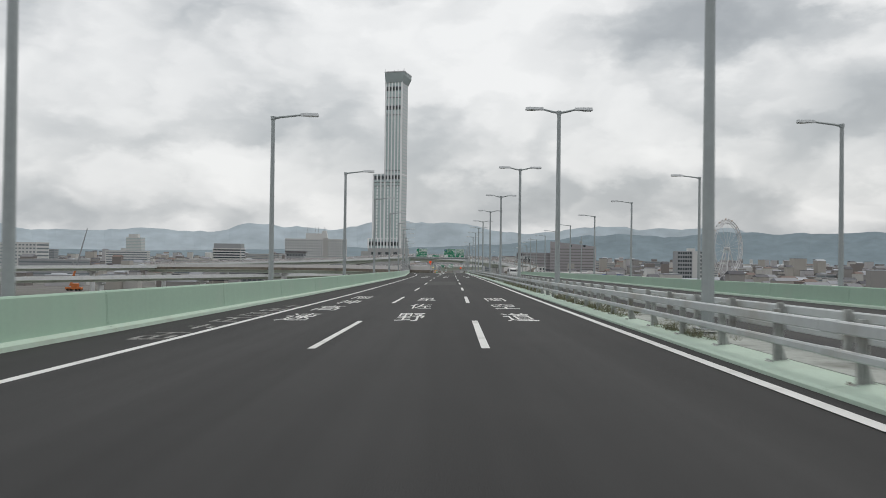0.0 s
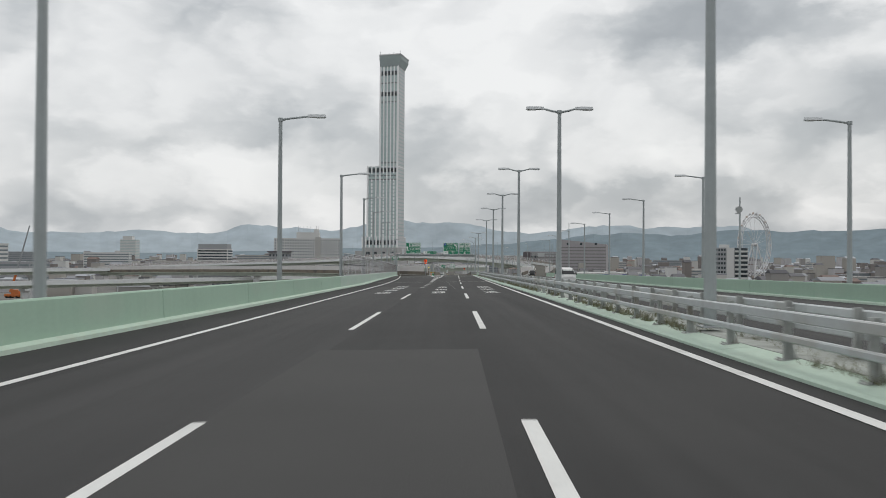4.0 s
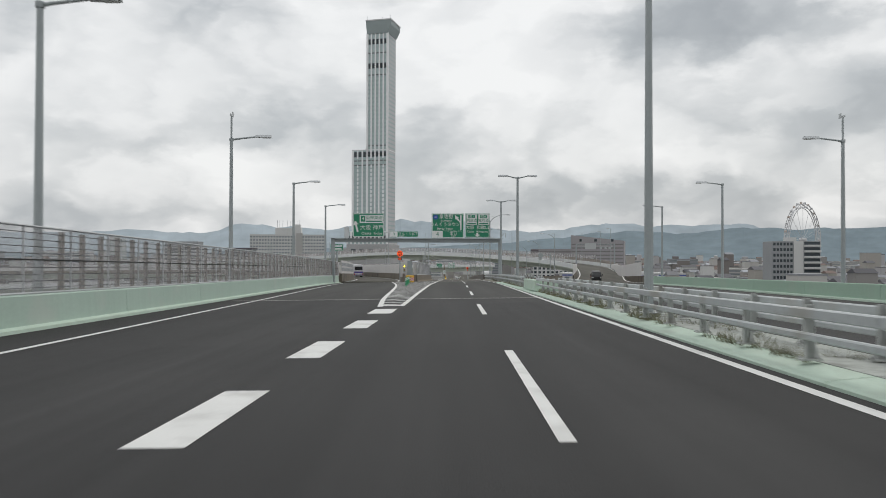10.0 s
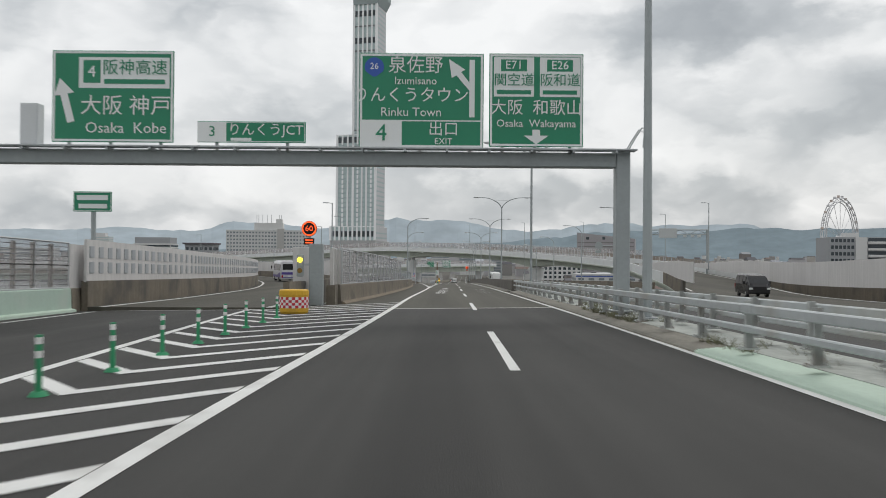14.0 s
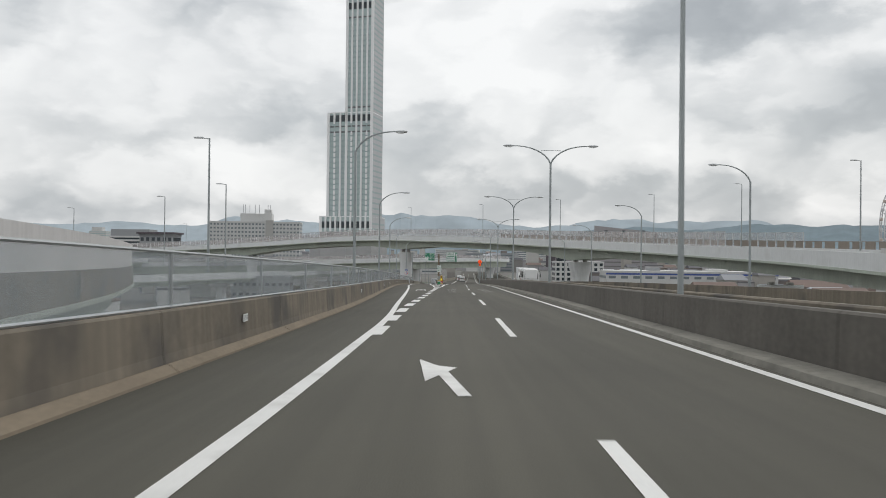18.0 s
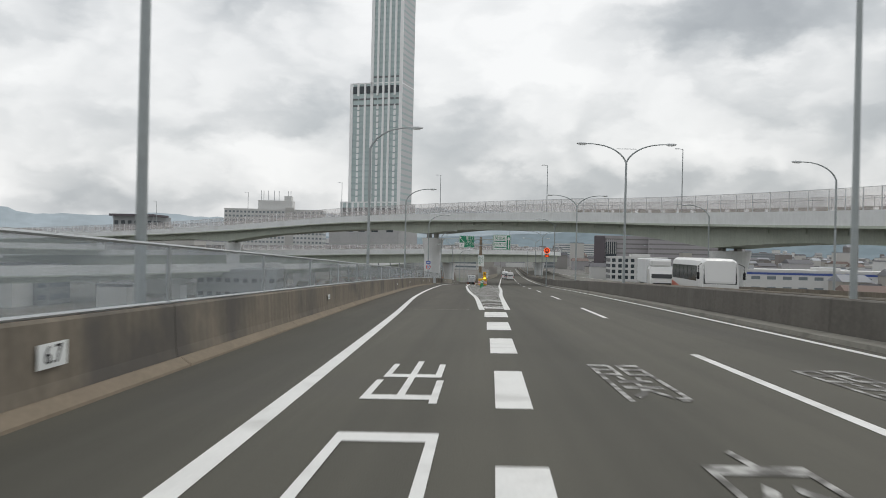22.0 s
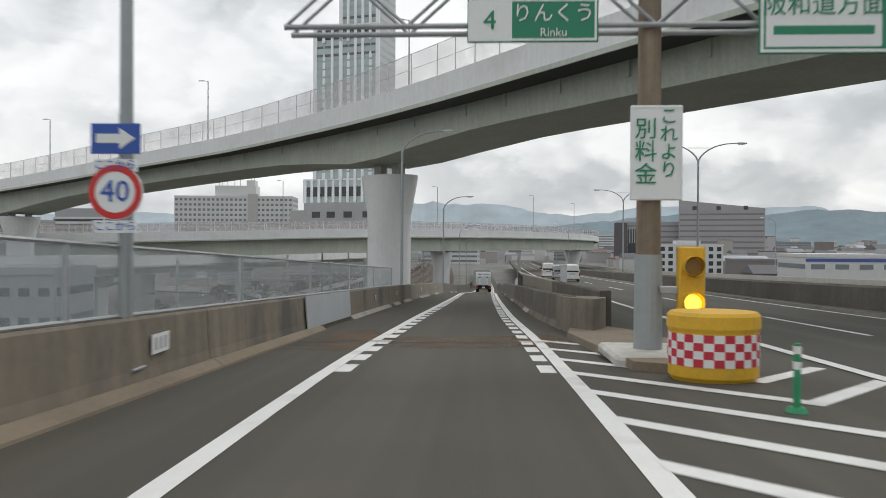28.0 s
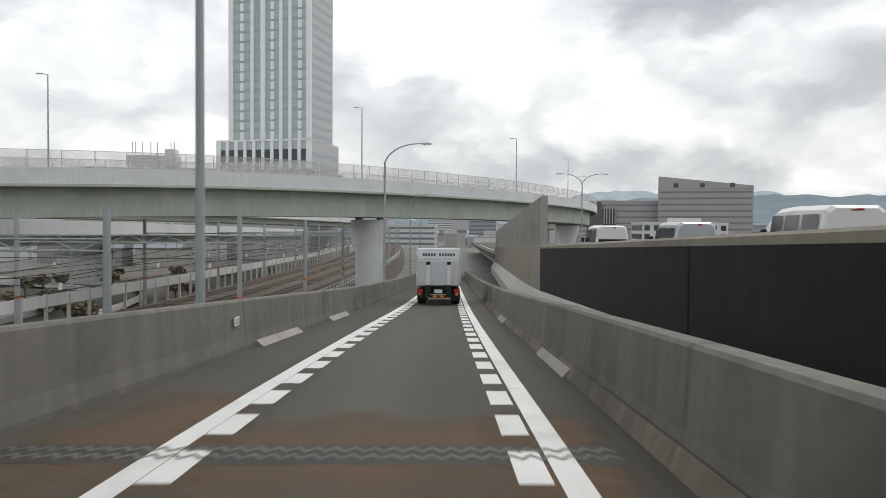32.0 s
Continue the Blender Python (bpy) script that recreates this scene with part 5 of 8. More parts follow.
# noise walls of the branch road
link = thing("noise_wall", "pale panelled noise wall on the concrete parapet", "noise wall", "noise walls", kind="structure")
for a, b in ((296.1, 297.5),):
    part("panel", sweep(bmesh.new(), line_of(lambda y: PAR_L(y) - 0.2, zl, [a, b]), [(-0.06, 1.02), (0.06, 1.02), (0.06, 2.95), (-0.06, 2.95)]), NOISE_WALL, link)
st = path_of(BR, 4.0)
for s, sel in ((-1, st), (1, st[8:])):
    wall = thing("noise_wall", "pale panelled noise wall along the branch road", "noise wall", "noise walls", kind="structure")
    pane = piece_of(boxes((-0.03, 0.03, -0.24, 0.24, -0.26, 0.26), bev=0.01), "window", mat("noise_wall_window", (0.36, 0.38, 0.40), 0.3, var=0.1, rnd=0.05))
    for i, (a, b) in enumerate(zip(sel, sel[1:])):
        if s < 0 and i < 16:
            for k in range(4):
                for up in (1.75, 2.45):
                    q = a[0].lerp(b[0], 0.125 + 0.25 * k) + a[1].lerp(b[1], 0.125 + 0.25 * k) * s * 4.35
                    share("window", pane, pose(q.x, q.y, q.z + up, 0, 0, math.degrees(math.atan2(a[1].y, a[1].x))), wall)
        part("panel", sweep(bmesh.new(), [a, b], [(s * 4.36, 1.1), (s * 4.48, 1.1), (s * 4.48, 3.0), (s * 4.36, 3.0)]), NOISE_WALL, wall)
st = path_of(O1[:6], 4.0)
for s, ya, yb in ((-1, 332, 396), (1, 297, 400)):
    sel = [e for e in st if ya <= e[0].y <= yb]
    wall = thing("noise_wall", "pale panelled noise wall along the joining ramp", "noise wall", "noise walls", kind="structure")
    for a, b in zip(sel, sel[1:]):
        k = min(1.0, max(0.0, (yb - a[0].y) / 55))
        part("panel", sweep(bmesh.new(), [a, b], [(s * 4.26, 1.0), (s * 4.38, 1.0), (s * 4.38, 1.25 + 1.7 * k), (s * 4.26, 1.25 + 1.7 * k)]), NOISE_WALL, wall)

# ---------- ground, hills ----------
GZ = -25.0
bm = bmesh.new()
ringsz = []
for r in (0.0, 150, 400, 900, 1800, 3200, 4800):
    ringsz.append([bm.verts.new((r * math.cos(a), 500 + r * math.sin(a), GZ)) for a in (2 * math.pi * k / 48 for k in range(48))] if r else [bm.verts.new((0, 500, GZ))])
for k in range(48):
    bm.faces.new((ringsz[0][0], ringsz[1][k], ringsz[1][(k + 1) % 48]))
for ra, rb in zip(ringsz[1:], ringsz[2:]):
    for k in range(48):
        bm.faces.new((ra[k], rb[k], rb[(k + 1) % 48], ra[(k + 1) % 48]))
GROUND = mat("town_ground", (0.17, 0.165, 0.155), 0.95, var=0.35, scale=14.0, fine=0.6, stain=((0.10, 0.13, 0.08), 25.0, 0.8))
tagged(part("ground", bm, GROUND), "grey-green open town ground", "ground", kind="structure")

# distance haze is put into both base colours, paler on the farther range
HILL_FAR = mat("far_hills_haze_blue", (0.37, 0.43, 0.47), 1.0, var=0.14, scale=200.0, fine=0.01)
HILL_NEAR = mat("near_hills_haze_blue", (0.185, 0.24, 0.27), 1.0, var=0.16, scale=110.0, fine=0.02)


def hills(name, label, dist, base, amp, seed, material, prof):
    bm = bmesh.new()
    prev = None
    for k in range(241):
        a = radians(-62 + 124 * k / 240)
        az = math.degrees(a)
        hgt = prof(az) * (1 + amp * noise.fractal(Vector((az * 0.19 + seed, 0.3, 0)), 0.85, 2.0, 7))
        row = []
        for j in range(5):
            d = dist - 500 + 125 * j
            rough = 1 + 0.10 * noise.noise(Vector((az * 0.5, j * 1.7, seed)))
            row.append(bm.verts.new((d * math.sin(a), 300 + d * math.cos(a), GZ + (hgt - GZ) * (j / 4) ** 1.2 * (rough if 0 < j < 4 else 1))))
        if prev:
            for j in range(4):
                bm.faces.new((prev[j], row[j], row[j + 1], prev[j + 1]))
        prev = row
    return tagged(part(name, bm, material), label, "hills", kind="structure")


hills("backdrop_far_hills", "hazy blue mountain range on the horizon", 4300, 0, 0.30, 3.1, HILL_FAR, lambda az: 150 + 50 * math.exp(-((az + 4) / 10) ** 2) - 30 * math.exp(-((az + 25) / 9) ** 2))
hills("backdrop_near_hills", "darker haze-tinted blue-green ridge in front of the mountains", 3600, 0, 0.22, 8.7, HILL_NEAR, lambda az: 40 + 85 / (1 + math.exp(-(az - 6) / 4.0)) - 25 / (1 + math.exp((az + 12) / 3.0)))

# ---------- sign gantry over the bridge end ----------


def board(name, label, x0, x1, z0, z1, y, ground=SIGN_GREEN, rim=SIGN_WHITE, category="road sign", group=""):
    """A flat sign facing the traffic, with rim and back ribs; parts are placed from its centre."""
    s = thing(name, label, category, group, at=((x0 + x1) / 2, y, (z0 + z1) / 2))
    w, h = (x1 - x0) / 2, (z1 - z0) / 2
    part("plate", boxes((-w, w, 0, 0.04, -h, h), bev=0.015), ground, s)
    t = min(w, h) * 0.045
    for a in ((-w + 0.03, w - 0.03, -0.008, 0.0, h - 0.03 - t, h - 0.03), (-w + 0.03, w - 0.03, -0.008, 0.0, -h + 0.03, -h + 0.03 + t), (-w + 0.03, -w + 0.03 + t, -0.008, 0.0, -h + 0.03 + t, h - 0.03 - t), (w - 0.03 - t, w - 0.03, -0.008, 0.0, -h + 0.03 + t, h - 0.03 - t)):
        part("rim", boxes(a), rim, s)
    for k in (-0.5, 0.5):
        part("rib", boxes((-w + 0.1, w - 0.1, 0.04, 0.10, k * h - 0.04, k * h + 0.04)), SIGN_BACK, s)
    return s


def say(s, text, x, z, size, material=SIGN_WHITE, sx=1.0):
    return words("lettering", text, size, material, s, pose(x, -0.024, z, 90), sx)


def field(s, x0, x1, z0, z1, material=SIGN_WHITE, name="field"):
    d = -0.017 if material is SIGN_GREEN else -0.011
    return part(name, boxes((x0, x1, d, 0.0, z0, z1)), material, s)


def arrow(s, pts, material=SIGN_WHITE):
    bm = bmesh.new()
    f = bm.faces.new([bm.verts.new((x, -0.020, z)) for x, z in pts])
    f.normal_update()
    bmesh.ops.triangulate(bm, faces=[f])
    return part("arrow", bm, material, s)


GY = 289.0
gan = thing("sign_gantry", "grey painted steel portal gantry over the carriageway", "gantry", at=(0, GY, 0))
zb = zl(-11.9, GY)
for x, zz in ((-11.75, zb), (10.25, zl(10.2, GY))):
    part("post", boxes((x - 0.24, x + 0.24, -0.24, 0.24, zz - 0.2, 1.3), bev=0.03), POLE, gan)
    part("base_plate", boxes((x - 0.4, x + 0.4, -0.4, 0.4, zz + 0.2, zz + 0.26), bev=0.01), STEEL, gan)
part("beam", boxes((-11.5, 10.0, -0.25, 0.25, 0.72, 1.22), bev=0.03), POLE, gan)
part("walkway", boxes((-12.2, 10.6, -0.75, -0.27, 1.24, 1.29)), STEEL, gan)
for i in range(16):
    x = -11.4 + i * 1.42
    part("bracket", boxes((x - 0.04, x + 0.04, -0.72, 0.24, 1.16, 1.235)), STEEL, gan)
for x in (-8.6, -7.2, -5.5, -3.6, -1.2, 1.7, 3.3, 5.0, 6.1, 7.2, 8.4):
    part("sign_bracket", boxes((x - 0.05, x + 0.05, -0.28, -0.20, 1.2, 2.0 if -4.3 < x < 0 else 3.9)), STEEL, gan)
for k in (0, 1):
    part("ladder_hoop", tube(bmesh.new(), [(10.3, -0.7 + 0.4 * k, 1.25), (10.5, -0.7 + 0.4 * k, 1.6), (10.75, -0.7 + 0.4 * k, 2.0), (10.95, -0.7 + 0.4 * k, 1.9), (10.9, -0.7 + 0.4 * k, 1.4)], 0.025, seg=6), STEEL, gan)
cab = thing("gantry_cabinet", "pale grey metal control cabinet on the gantry", "cabinet", at=(-9.95, GY - 0.1, 1.3))
part("body", boxes((-0.30, 0.30, -0.22, 0.22, 0, 1.45), bev=0.02), LAMPHEAD, cab)
part("door", boxes((-0.26, 0.26, -0.235, -0.222, 0.06, 1.38), bev=0.004), LAMPHEAD, cab)

sa = board("direction_sign", "green direction sign with white arrow to Osaka and Kobe", -9.12, -5.02, 1.42, 4.52, GY - 0.42, group="gantry signs")
field(sa, -1.15, 1.9, 0.28, 1.32)
field(sa, -1.0, -0.42, 0.45, 1.22, SIGN_GREEN)
say(sa, "4", -0.71, 0.82, 0.55)
say(sa, "\u962a\u795e\u9ad8\u901f", 0.74, 0.95, 0.55, SIGN_GREEN)
field(sa, -0.3, 1.75, 0.42, 0.58, SIGN_GREEN, "lettering_bar")
say(sa, "\u5927\u962a \u795e\u6238", 0.45, -0.35, 0.72)
say(sa, "Osaka  Kobe", 0.45, -1.08, 0.52)
arrow(sa, [(-1.28, -0.85), (-1.52, 0.08), (-1.30, 0.12), (-1.78, 0.60), (-1.98, 0.0), (-1.76, 0.03), (-1.52, -0.92)])
sb = board("direction_sign", "green exit sign with white diagonal arrow for Izumisano and Rinku Town", 1.24, 5.45, 1.30, 4.52, GY - 0.42, group="gantry signs")
field(sb, -2.02, 2.02, -0.70, -0.66)
field(sb, -2.05, -0.66, -1.56, -0.70)
say(sb, "4", -1.35, -1.12, 0.8, SIGN_GREEN)
say(sb, "\u51fa\u53e3", 0.75, -0.98, 0.52)
say(sb, "EXIT", 0.75, -1.38, 0.30)
say(sb, "\u6cc9\u4f50\u91ce", -0.2, 1.17, 0.62)
say(sb, "Izumisano", -0.2, 0.66, 0.36)
say(sb, "\u308a\u3093\u304f\u3046\u30bf\u30a6\u30f3", -0.35, 0.16, 0.56)
say(sb, "Rinku Town", -0.35, -0.40, 0.42)
bm = bmesh.new()
bm.faces.new([bm.verts.new((-1.6 + 0.33 * math.cos(a) * (1 if math.sin(a) > -0.5 else 0.7), -0.014, 1.13 + 0.33 * math.sin(a))) for a in (2 * math.pi * k / 14 for k in range(14))])
part("route_shield", bm, SIGN_BLUE, sb)
say(sb, "26", -1.6, 1.15, 0.3)
field(sb, 1.62, 1.80, -0.55, 1.40)
arrow(sb, [(1.62, 0.35), (1.62, 0.62), (1.34, 0.98), (1.48, 1.06), (0.92, 1.42), (1.02, 0.78), (1.18, 0.86)])
sc = board("direction_sign", "green direction sign with down arrow to Osaka and Wakayama", 5.64, 8.83, 1.37, 4.54, GY - 0.42, group="gantry signs")
for x, code, name in ((-0.74, "E71", "\u95a2\u7a7a\u9053"), (0.82, "E26", "\u962a\u548c\u9053")):
    field(sc, x - 0.70, x + 0.66, 0.12, 1.46)
    field(sc, x - 0.46, x + 0.42, 0.98, 1.38, SIGN_GREEN)
    say(sc, code, x - 0.02, 1.18, 0.40)
    say(sc, name, x - 0.02, 0.66, 0.46, SIGN_GREEN)
    field(sc, x - 0.60, x + 0.56, 0.20, 0.34, SIGN_GREEN, "lettering_bar")
say(sc, "\u5927\u962a  \u548c\u6b4c\u5c71", 0.0, -0.28, 0.56)
say(sc, "Osaka  Wakayama", 0.0, -0.80, 0.36)
arrow(sc, [(-0.13, -1.0), (0.13, -1.0), (0.13, -1.2), (0.42, -1.2), (0.0, -1.5), (-0.42, -1.2), (-0.13, -1.2)])
sj = board("junction_sign", "narrow white and green junction sign on the gantry", -4.22, -0.56, 1.44, 2.16, GY - 0.42, group="gantry signs")
field(sj, -1.82, -0.85, -0.34, 0.34)
say(sj, "3", -1.32, 0.0, 0.5, SIGN_GREEN)
say(sj, "\u308a\u3093\u304f\u3046JCT", 0.48, 0.06, 0.46)
field(sj, -0.7, 0.0, -0.30, -0.20, SIGN_WHITE, "lettering_bar")

far_sign = board("direction_sign", "small green direction sign on poles beside the branch road", -13.65, -11.8, -0.31, 0.66, 299.7, group="branch signs")
field(far_sign, -0.74, 0.74, 0.07, 0.31)
field(far_sign, -0.66, 0.70, -0.33, -0.11)
part("post", tube(bmesh.new(), [(0, 0.15, -5.6), (0, 0.15, 0.35)], 0.12, seg=8), POLE, far_sign)

# speed display and beacon at the road fork
LED = glow("led_red", (1.0, 0.10, 0.02), 1.2)
AMBER = glow("amber_lamp", (1.0, 0.78, 0.05), 2.6)
AMBER_OFF = mat("amber_lamp_off", (0.25, 0.15, 0.03), 0.3, var=0.1)
YELLOW = mat("yellow_plastic", (0.72, 0.42, 0.03), 0.55, var=0.10, scale=0.6, stain=((0.4, 0.25, 0.06), 0.5, 0.4))
RED_SHEET = mat("red_reflective", (0.55, 0.03, 0.05), 0.5, var=0.08)
WHITE_SHEET = mat("white_reflective", (0.78, 0.77, 0.75), 0.5, var=0.05)
DGREEN = mat("delineator_green", (0.03, 0.27, 0.12), 0.55, var=0.10, rnd=0.04)
def speed_display(at, pole, label):
    spd = thing("speed_display", label, "road sign", "speed displays", at=at)
    part("pole", tube(bmesh.new(), [(0, 0, 0), (0, 0, pole)], 0.09, seg=10), POLE, spd)
    disc = part("disc", tube(bmesh.new(), [(0, -0.22, pole + 0.45), (0, -0.10, pole + 0.45)], 0.48, seg=24), BLACK, spd)
    bm = bmesh.new()
    for k in range(24):
        a, b = 2 * math.pi * k / 24, 2 * math.pi * (k + 1) / 24
        bm.faces.new([bm.verts.new((r * math.cos(q), -0.228, pole + 0.45 + r * math.sin(q))) for r, q in ((0.46, a), (0.46, b), (0.37, b), (0.37, a))])
    part("lit_ring", bm, LED, spd)
    words("lettering", "60", 0.5, LED, spd, pose(0, -0.232, pole + 0.45, 90))
    part("lower_panel", boxes((-0.32, 0.32, -0.2, -0.1, pole - 0.55, pole - 0.15), bev=0.02), BLACK, spd)
    for k in range(2):
        part("lit_bar", boxes((-0.24, 0.24, -0.206, -0.2, pole - 0.47 + 0.16 * k, pole - 0.39 + 0.16 * k)), LED, spd)


speed_display((-4.15, 311, zl(-4.15, 311)), 4.0, "round red-lit speed display on a grey pole at the fork")
speed_display((13.95, 528, zmain(13.95, 528)), 5.1, "round red-lit speed display on a pole by the median")

NX, NY = -2.15, 301.2
ctl = thing("beacon_mast", "grey steel mast with control box and amber beacon at the fork", "beacon", at=(NX, NY, zl(NX, NY)))
part("mast", boxes((-0.35, 0.35, -0.2, 0.2, 0, 3.1), bev=0.03), POLE, ctl)
part("beacon_case", boxes((-0.95, -0.62, -0.25, -0.05, 1.45, 2.55), bev=0.04), POLE, ctl)
part("lamp", tube(bmesh.new(), [(-0.785, -0.30, 2.28), (-0.785, -0.25, 2.28)], 0.13, seg=14), AMBER, ctl)
part("lamp", tube(bmesh.new(), [(-0.785, -0.30, 1.75), (-0.785, -0.25, 1.75)], 0.13, seg=14), AMBER_OFF, ctl)
part("bracket", boxes((-0.64, -0.34, -0.1, 0.0, 2.0, 2.1)), STEEL, ctl)
part("door", boxes((-0.28, 0.28, -0.212, -0.2, 0.3, 1.6), bev=0.005), POLE, ctl)


def cushion(x, y, z, w, h):
    c = thing("crash_cushion", "yellow crash cushion drum with red and white chequered band", "crash cushion", "crash cushions", at=(x, y, z))
    bm = bmesh.new()
    rings = []
    for zz, r in ((0.0, 0.92), (0.08, 1.0), (h * 0.72, 1.0), (h * 0.78, 1.04), (h * 0.95, 1.03), (h, 0.96)):
        rings.append([bm.verts.new((w / 2 * r * math.cos(a), w * 0.42 * r * math.sin(a), zz)) for a in (2 * math.pi * k / 24 for k in range(24))])
    for ra, rb in zip(rings, rings[1:]):
        for k in range(24):
            bm.faces.new((ra[k], ra[(k + 1) % 24], rb[(k + 1) % 24], rb[k]))
    bm.faces.new(rings[-1])
    part("drum", bm, YELLOW, c)
    n, rows = 28, 4
    for m_, odd in ((RED_SHEET, 0), (WHITE_SHEET, 1)):
        bm = bmesh.new()
        for i in range(n):
            for j in range(rows):
                if (i + j) % 2 == odd:
                    q = []
                    for k, l in ((i, j), (i + 1, j), (i + 1, j + 1), (i, j + 1)):
                        a = 2 * math.pi * k / n
                        q.append(bm.verts.new((w / 2 * 1.012 * math.cos(a), w * 0.42 * 1.012 * math.sin(a), h * (0.24 + 0.46 * l / rows))))
                    bm.faces.new(q)
        part("band_red" if odd == 0 else "band_white", bm, m_, c)
    return c


cushion(-1.8, 293.4, zl(-1.8, 293.4), 1.15, 0.95)


def delineator():
    d = thing("delineator_post", "green flexible delineator post with white bands", "delineator", "delineator posts")
    part("post", tube(bmesh.new(), [(0, 0, 0.05), (0, 0, 0.8)], 0.045, 0.04, seg=10), DGREEN, d)
    part("foot", tube(bmesh.new(), [(0, 0, 0), (0, 0, 0.06)], 0.13, 0.09, seg=12), DGREEN, d)
    for z in (0.5, 0.68):
        part("band", tube(bmesh.new(), [(0, 0, z), (0, 0, z + 0.09)], 0.0455, seg=10), WHITE_SHEET, d)
    return d


D0 = delineator()
for i in range(11):
    y = 265.4 + 2.45 * i
    x = -1.0 - 0.028 * (y - 263)
    copy_thing(D0, pose(x, y, zl(x, y) + 0.008))
for i in range(13):
    y = 494.0 + 2.5 * i
    x = 3.75 + 0.016 * (y - 500)
    copy_thing(D0, pose(x, y, zl(x, y) + 0.008))
for o in (*D0.children_recursive, D0):
    bpy.data.objects.remove(o)

# ---------- exit signs on the truss mast ----------
RUST_POLE = mat("mast_brown_grey", (0.26, 0.20, 0.14), 0.7, var=0.2, scale=1.0, fine=6, streak=0.25)
EY = 529.6
mast = thing("sign_mast", "brown weathered steel mast with lattice truss arms", "gantry", at=(3.65, EY, zl(3.65, EY)))
z0 = mast.location.z
part("mast", tube(bmesh.new(), [(0, 0, 0), (0, 0, -4.15 - z0)], 0.24, 0.21, seg=16), RUST_POLE, mast)
part("base_block", boxes((-0.8, 0.8, -1.2, 0.9, 0, 0.22), bev=0.06), CONC_PALE, mast)
part("sleeve", tube(bmesh.new(), [(0, 0, 0.2), (0, 0, 2.0)], 0.27, 0.26, seg=16), POLE, mast)
for zz in (-4.48, -5.52):
    for yy in (-0.28, 0.28):
        part("chord", tube(bmesh.new(), [(-6.9, yy, zz - z0), (4.7, yy, zz - z0)], 0.055, seg=8), STEEL, mast)
for i in range(10):
    xa = -6.9 + i * 1.16
    for yy in (-0.28, 0.28):
        part("lattice_bar", tube(bmesh.new(), [(xa, yy, (-4.48 if i % 2 else -5.52) - z0), (xa + 1.16, yy, (-5.52 if i % 2 else -4.48) - z0)], 0.035, seg=6), STEEL, mast)
    part("cross_bar", tube(bmesh.new(), [(xa, -0.28, -4.48 - z0), (xa, 0.28, -4.48 - z0)], 0.03, seg=6), STEEL, mast)
se = board("exit_sign", "green and white exit sign with diagonal arrow on the truss", 0.21, 2.62, -5.88, -3.97, EY - 0.45, group="exit signs")
field(se, -1.17, 1.17, -0.20, -0.16)
field(se, -1.19, -0.38, -0.93, -0.20)
say(se, "4", -0.79, -0.56, 0.50, SIGN_GREEN)
say(se, "\u51fa\u53e3", 0.42, 0.56, 0.60)
say(se, "EXIT", 0.42, 0.03, 0.36)
say(se, "\u308a\u3093\u304f\u3046", 0.38, -0.44, 0.38)
say(se, "Rinku", 0.38, -0.78, 0.22)
arrow(se, [(-0.38, -0.08), (-0.95, 0.56), (-0.82, 0.64), (-1.10, 0.88), (-1.06, 0.46), (-0.98, 0.54), (-0.46, -0.14)])
sf = board("direction_sign", "green and white expressway sign with upward arrow on the truss", 5.52, 8.33, -6.12, -3.70, EY - 0.45, group="exit signs")
field(sf, -1.28, 0.78, -1.08, 1.08)
say(sf, "\u95a2\u7a7a\u9053", -0.25, 0.62, 0.58, SIGN_GREEN)
field(sf, -1.15, 0.65, 0.08, 0.24, SIGN_GREEN, "lettering_bar")
say(sf, "\u962a\u548c\u9053\u65b9\u9762", -0.25, -0.34, 0.44, SIGN_GREEN)
field(sf, -1.15, 0.65, -0.86, -0.70, SIGN_GREEN, "lettering_bar")
arrow(sf, [(1.02, -0.95), (1.02, 0.42), (0.86, 0.42), (1.10, 0.98), (1.34, 0.42), (1.18, 0.42), (1.18, -0.95)])
sn = board("notice_board", "white notice board with green characters on the mast", 3.24, 4.20, -8.78, -7.02, EY - 0.32, SIGN_WHITE, SIGN_WHITE, group="exit signs")
for i, ch in enumerate("\u3053\u308c\u3088\u308a"):
    say(sn, ch, 0.22, 0.66 - 0.33 * i, 0.34, SIGN_GREEN)
for i, ch in enumerate("\u5225\u6599\u91d1"):
    say(sn, ch, -0.20, 0.42 - 0.42 * i, 0.42, SIGN_GREEN)
sig = thing("warning_signal", "yellow two-lamp warning signal with one amber lamp lit", "signal", at=(4.35, EY - 0.35, zl(4.3, EY) + 0.70))
part("case", boxes((-0.24, 0.24, -0.12, 0.12, 0, 1.45), bev=0.03), YELLOW, sig)
for zz, m_ in ((1.08, AMBER_OFF), (0.42, AMBER)):
    part("lamp", tube(bmesh.new(), [(0, -0.17, zz), (0, -0.12, zz)], 0.15, seg=16), m_, sig)
    part("visor", tube(bmesh.new(), [(0, -0.30, zz + 0.01), (0, -0.12, zz + 0.01)], 0.185, seg=16, cap=False), YELLOW, sig)
part("bracket", boxes((-0.55, -0.2, -0.05, 0.4, 0.6, 0.7)), STEEL, sig)
part("stand", boxes((-0.05, 0.05, 0.0, 0.1, -0.70, 0.02)), STEEL, sig)
cushion(4.05, 526.9, zl(4.05, 526.9), 1.35, 1.05)
nosew = thing("nose_wall", "stained concrete nose wall at the exit fork", "wall", kind="structure")
bm = bmesh.new()
prof = [(2.85, 538.6), (3.0, 536.4), (3.5, 535.2), (4.0, 536.4), (4.35, 538.6)]
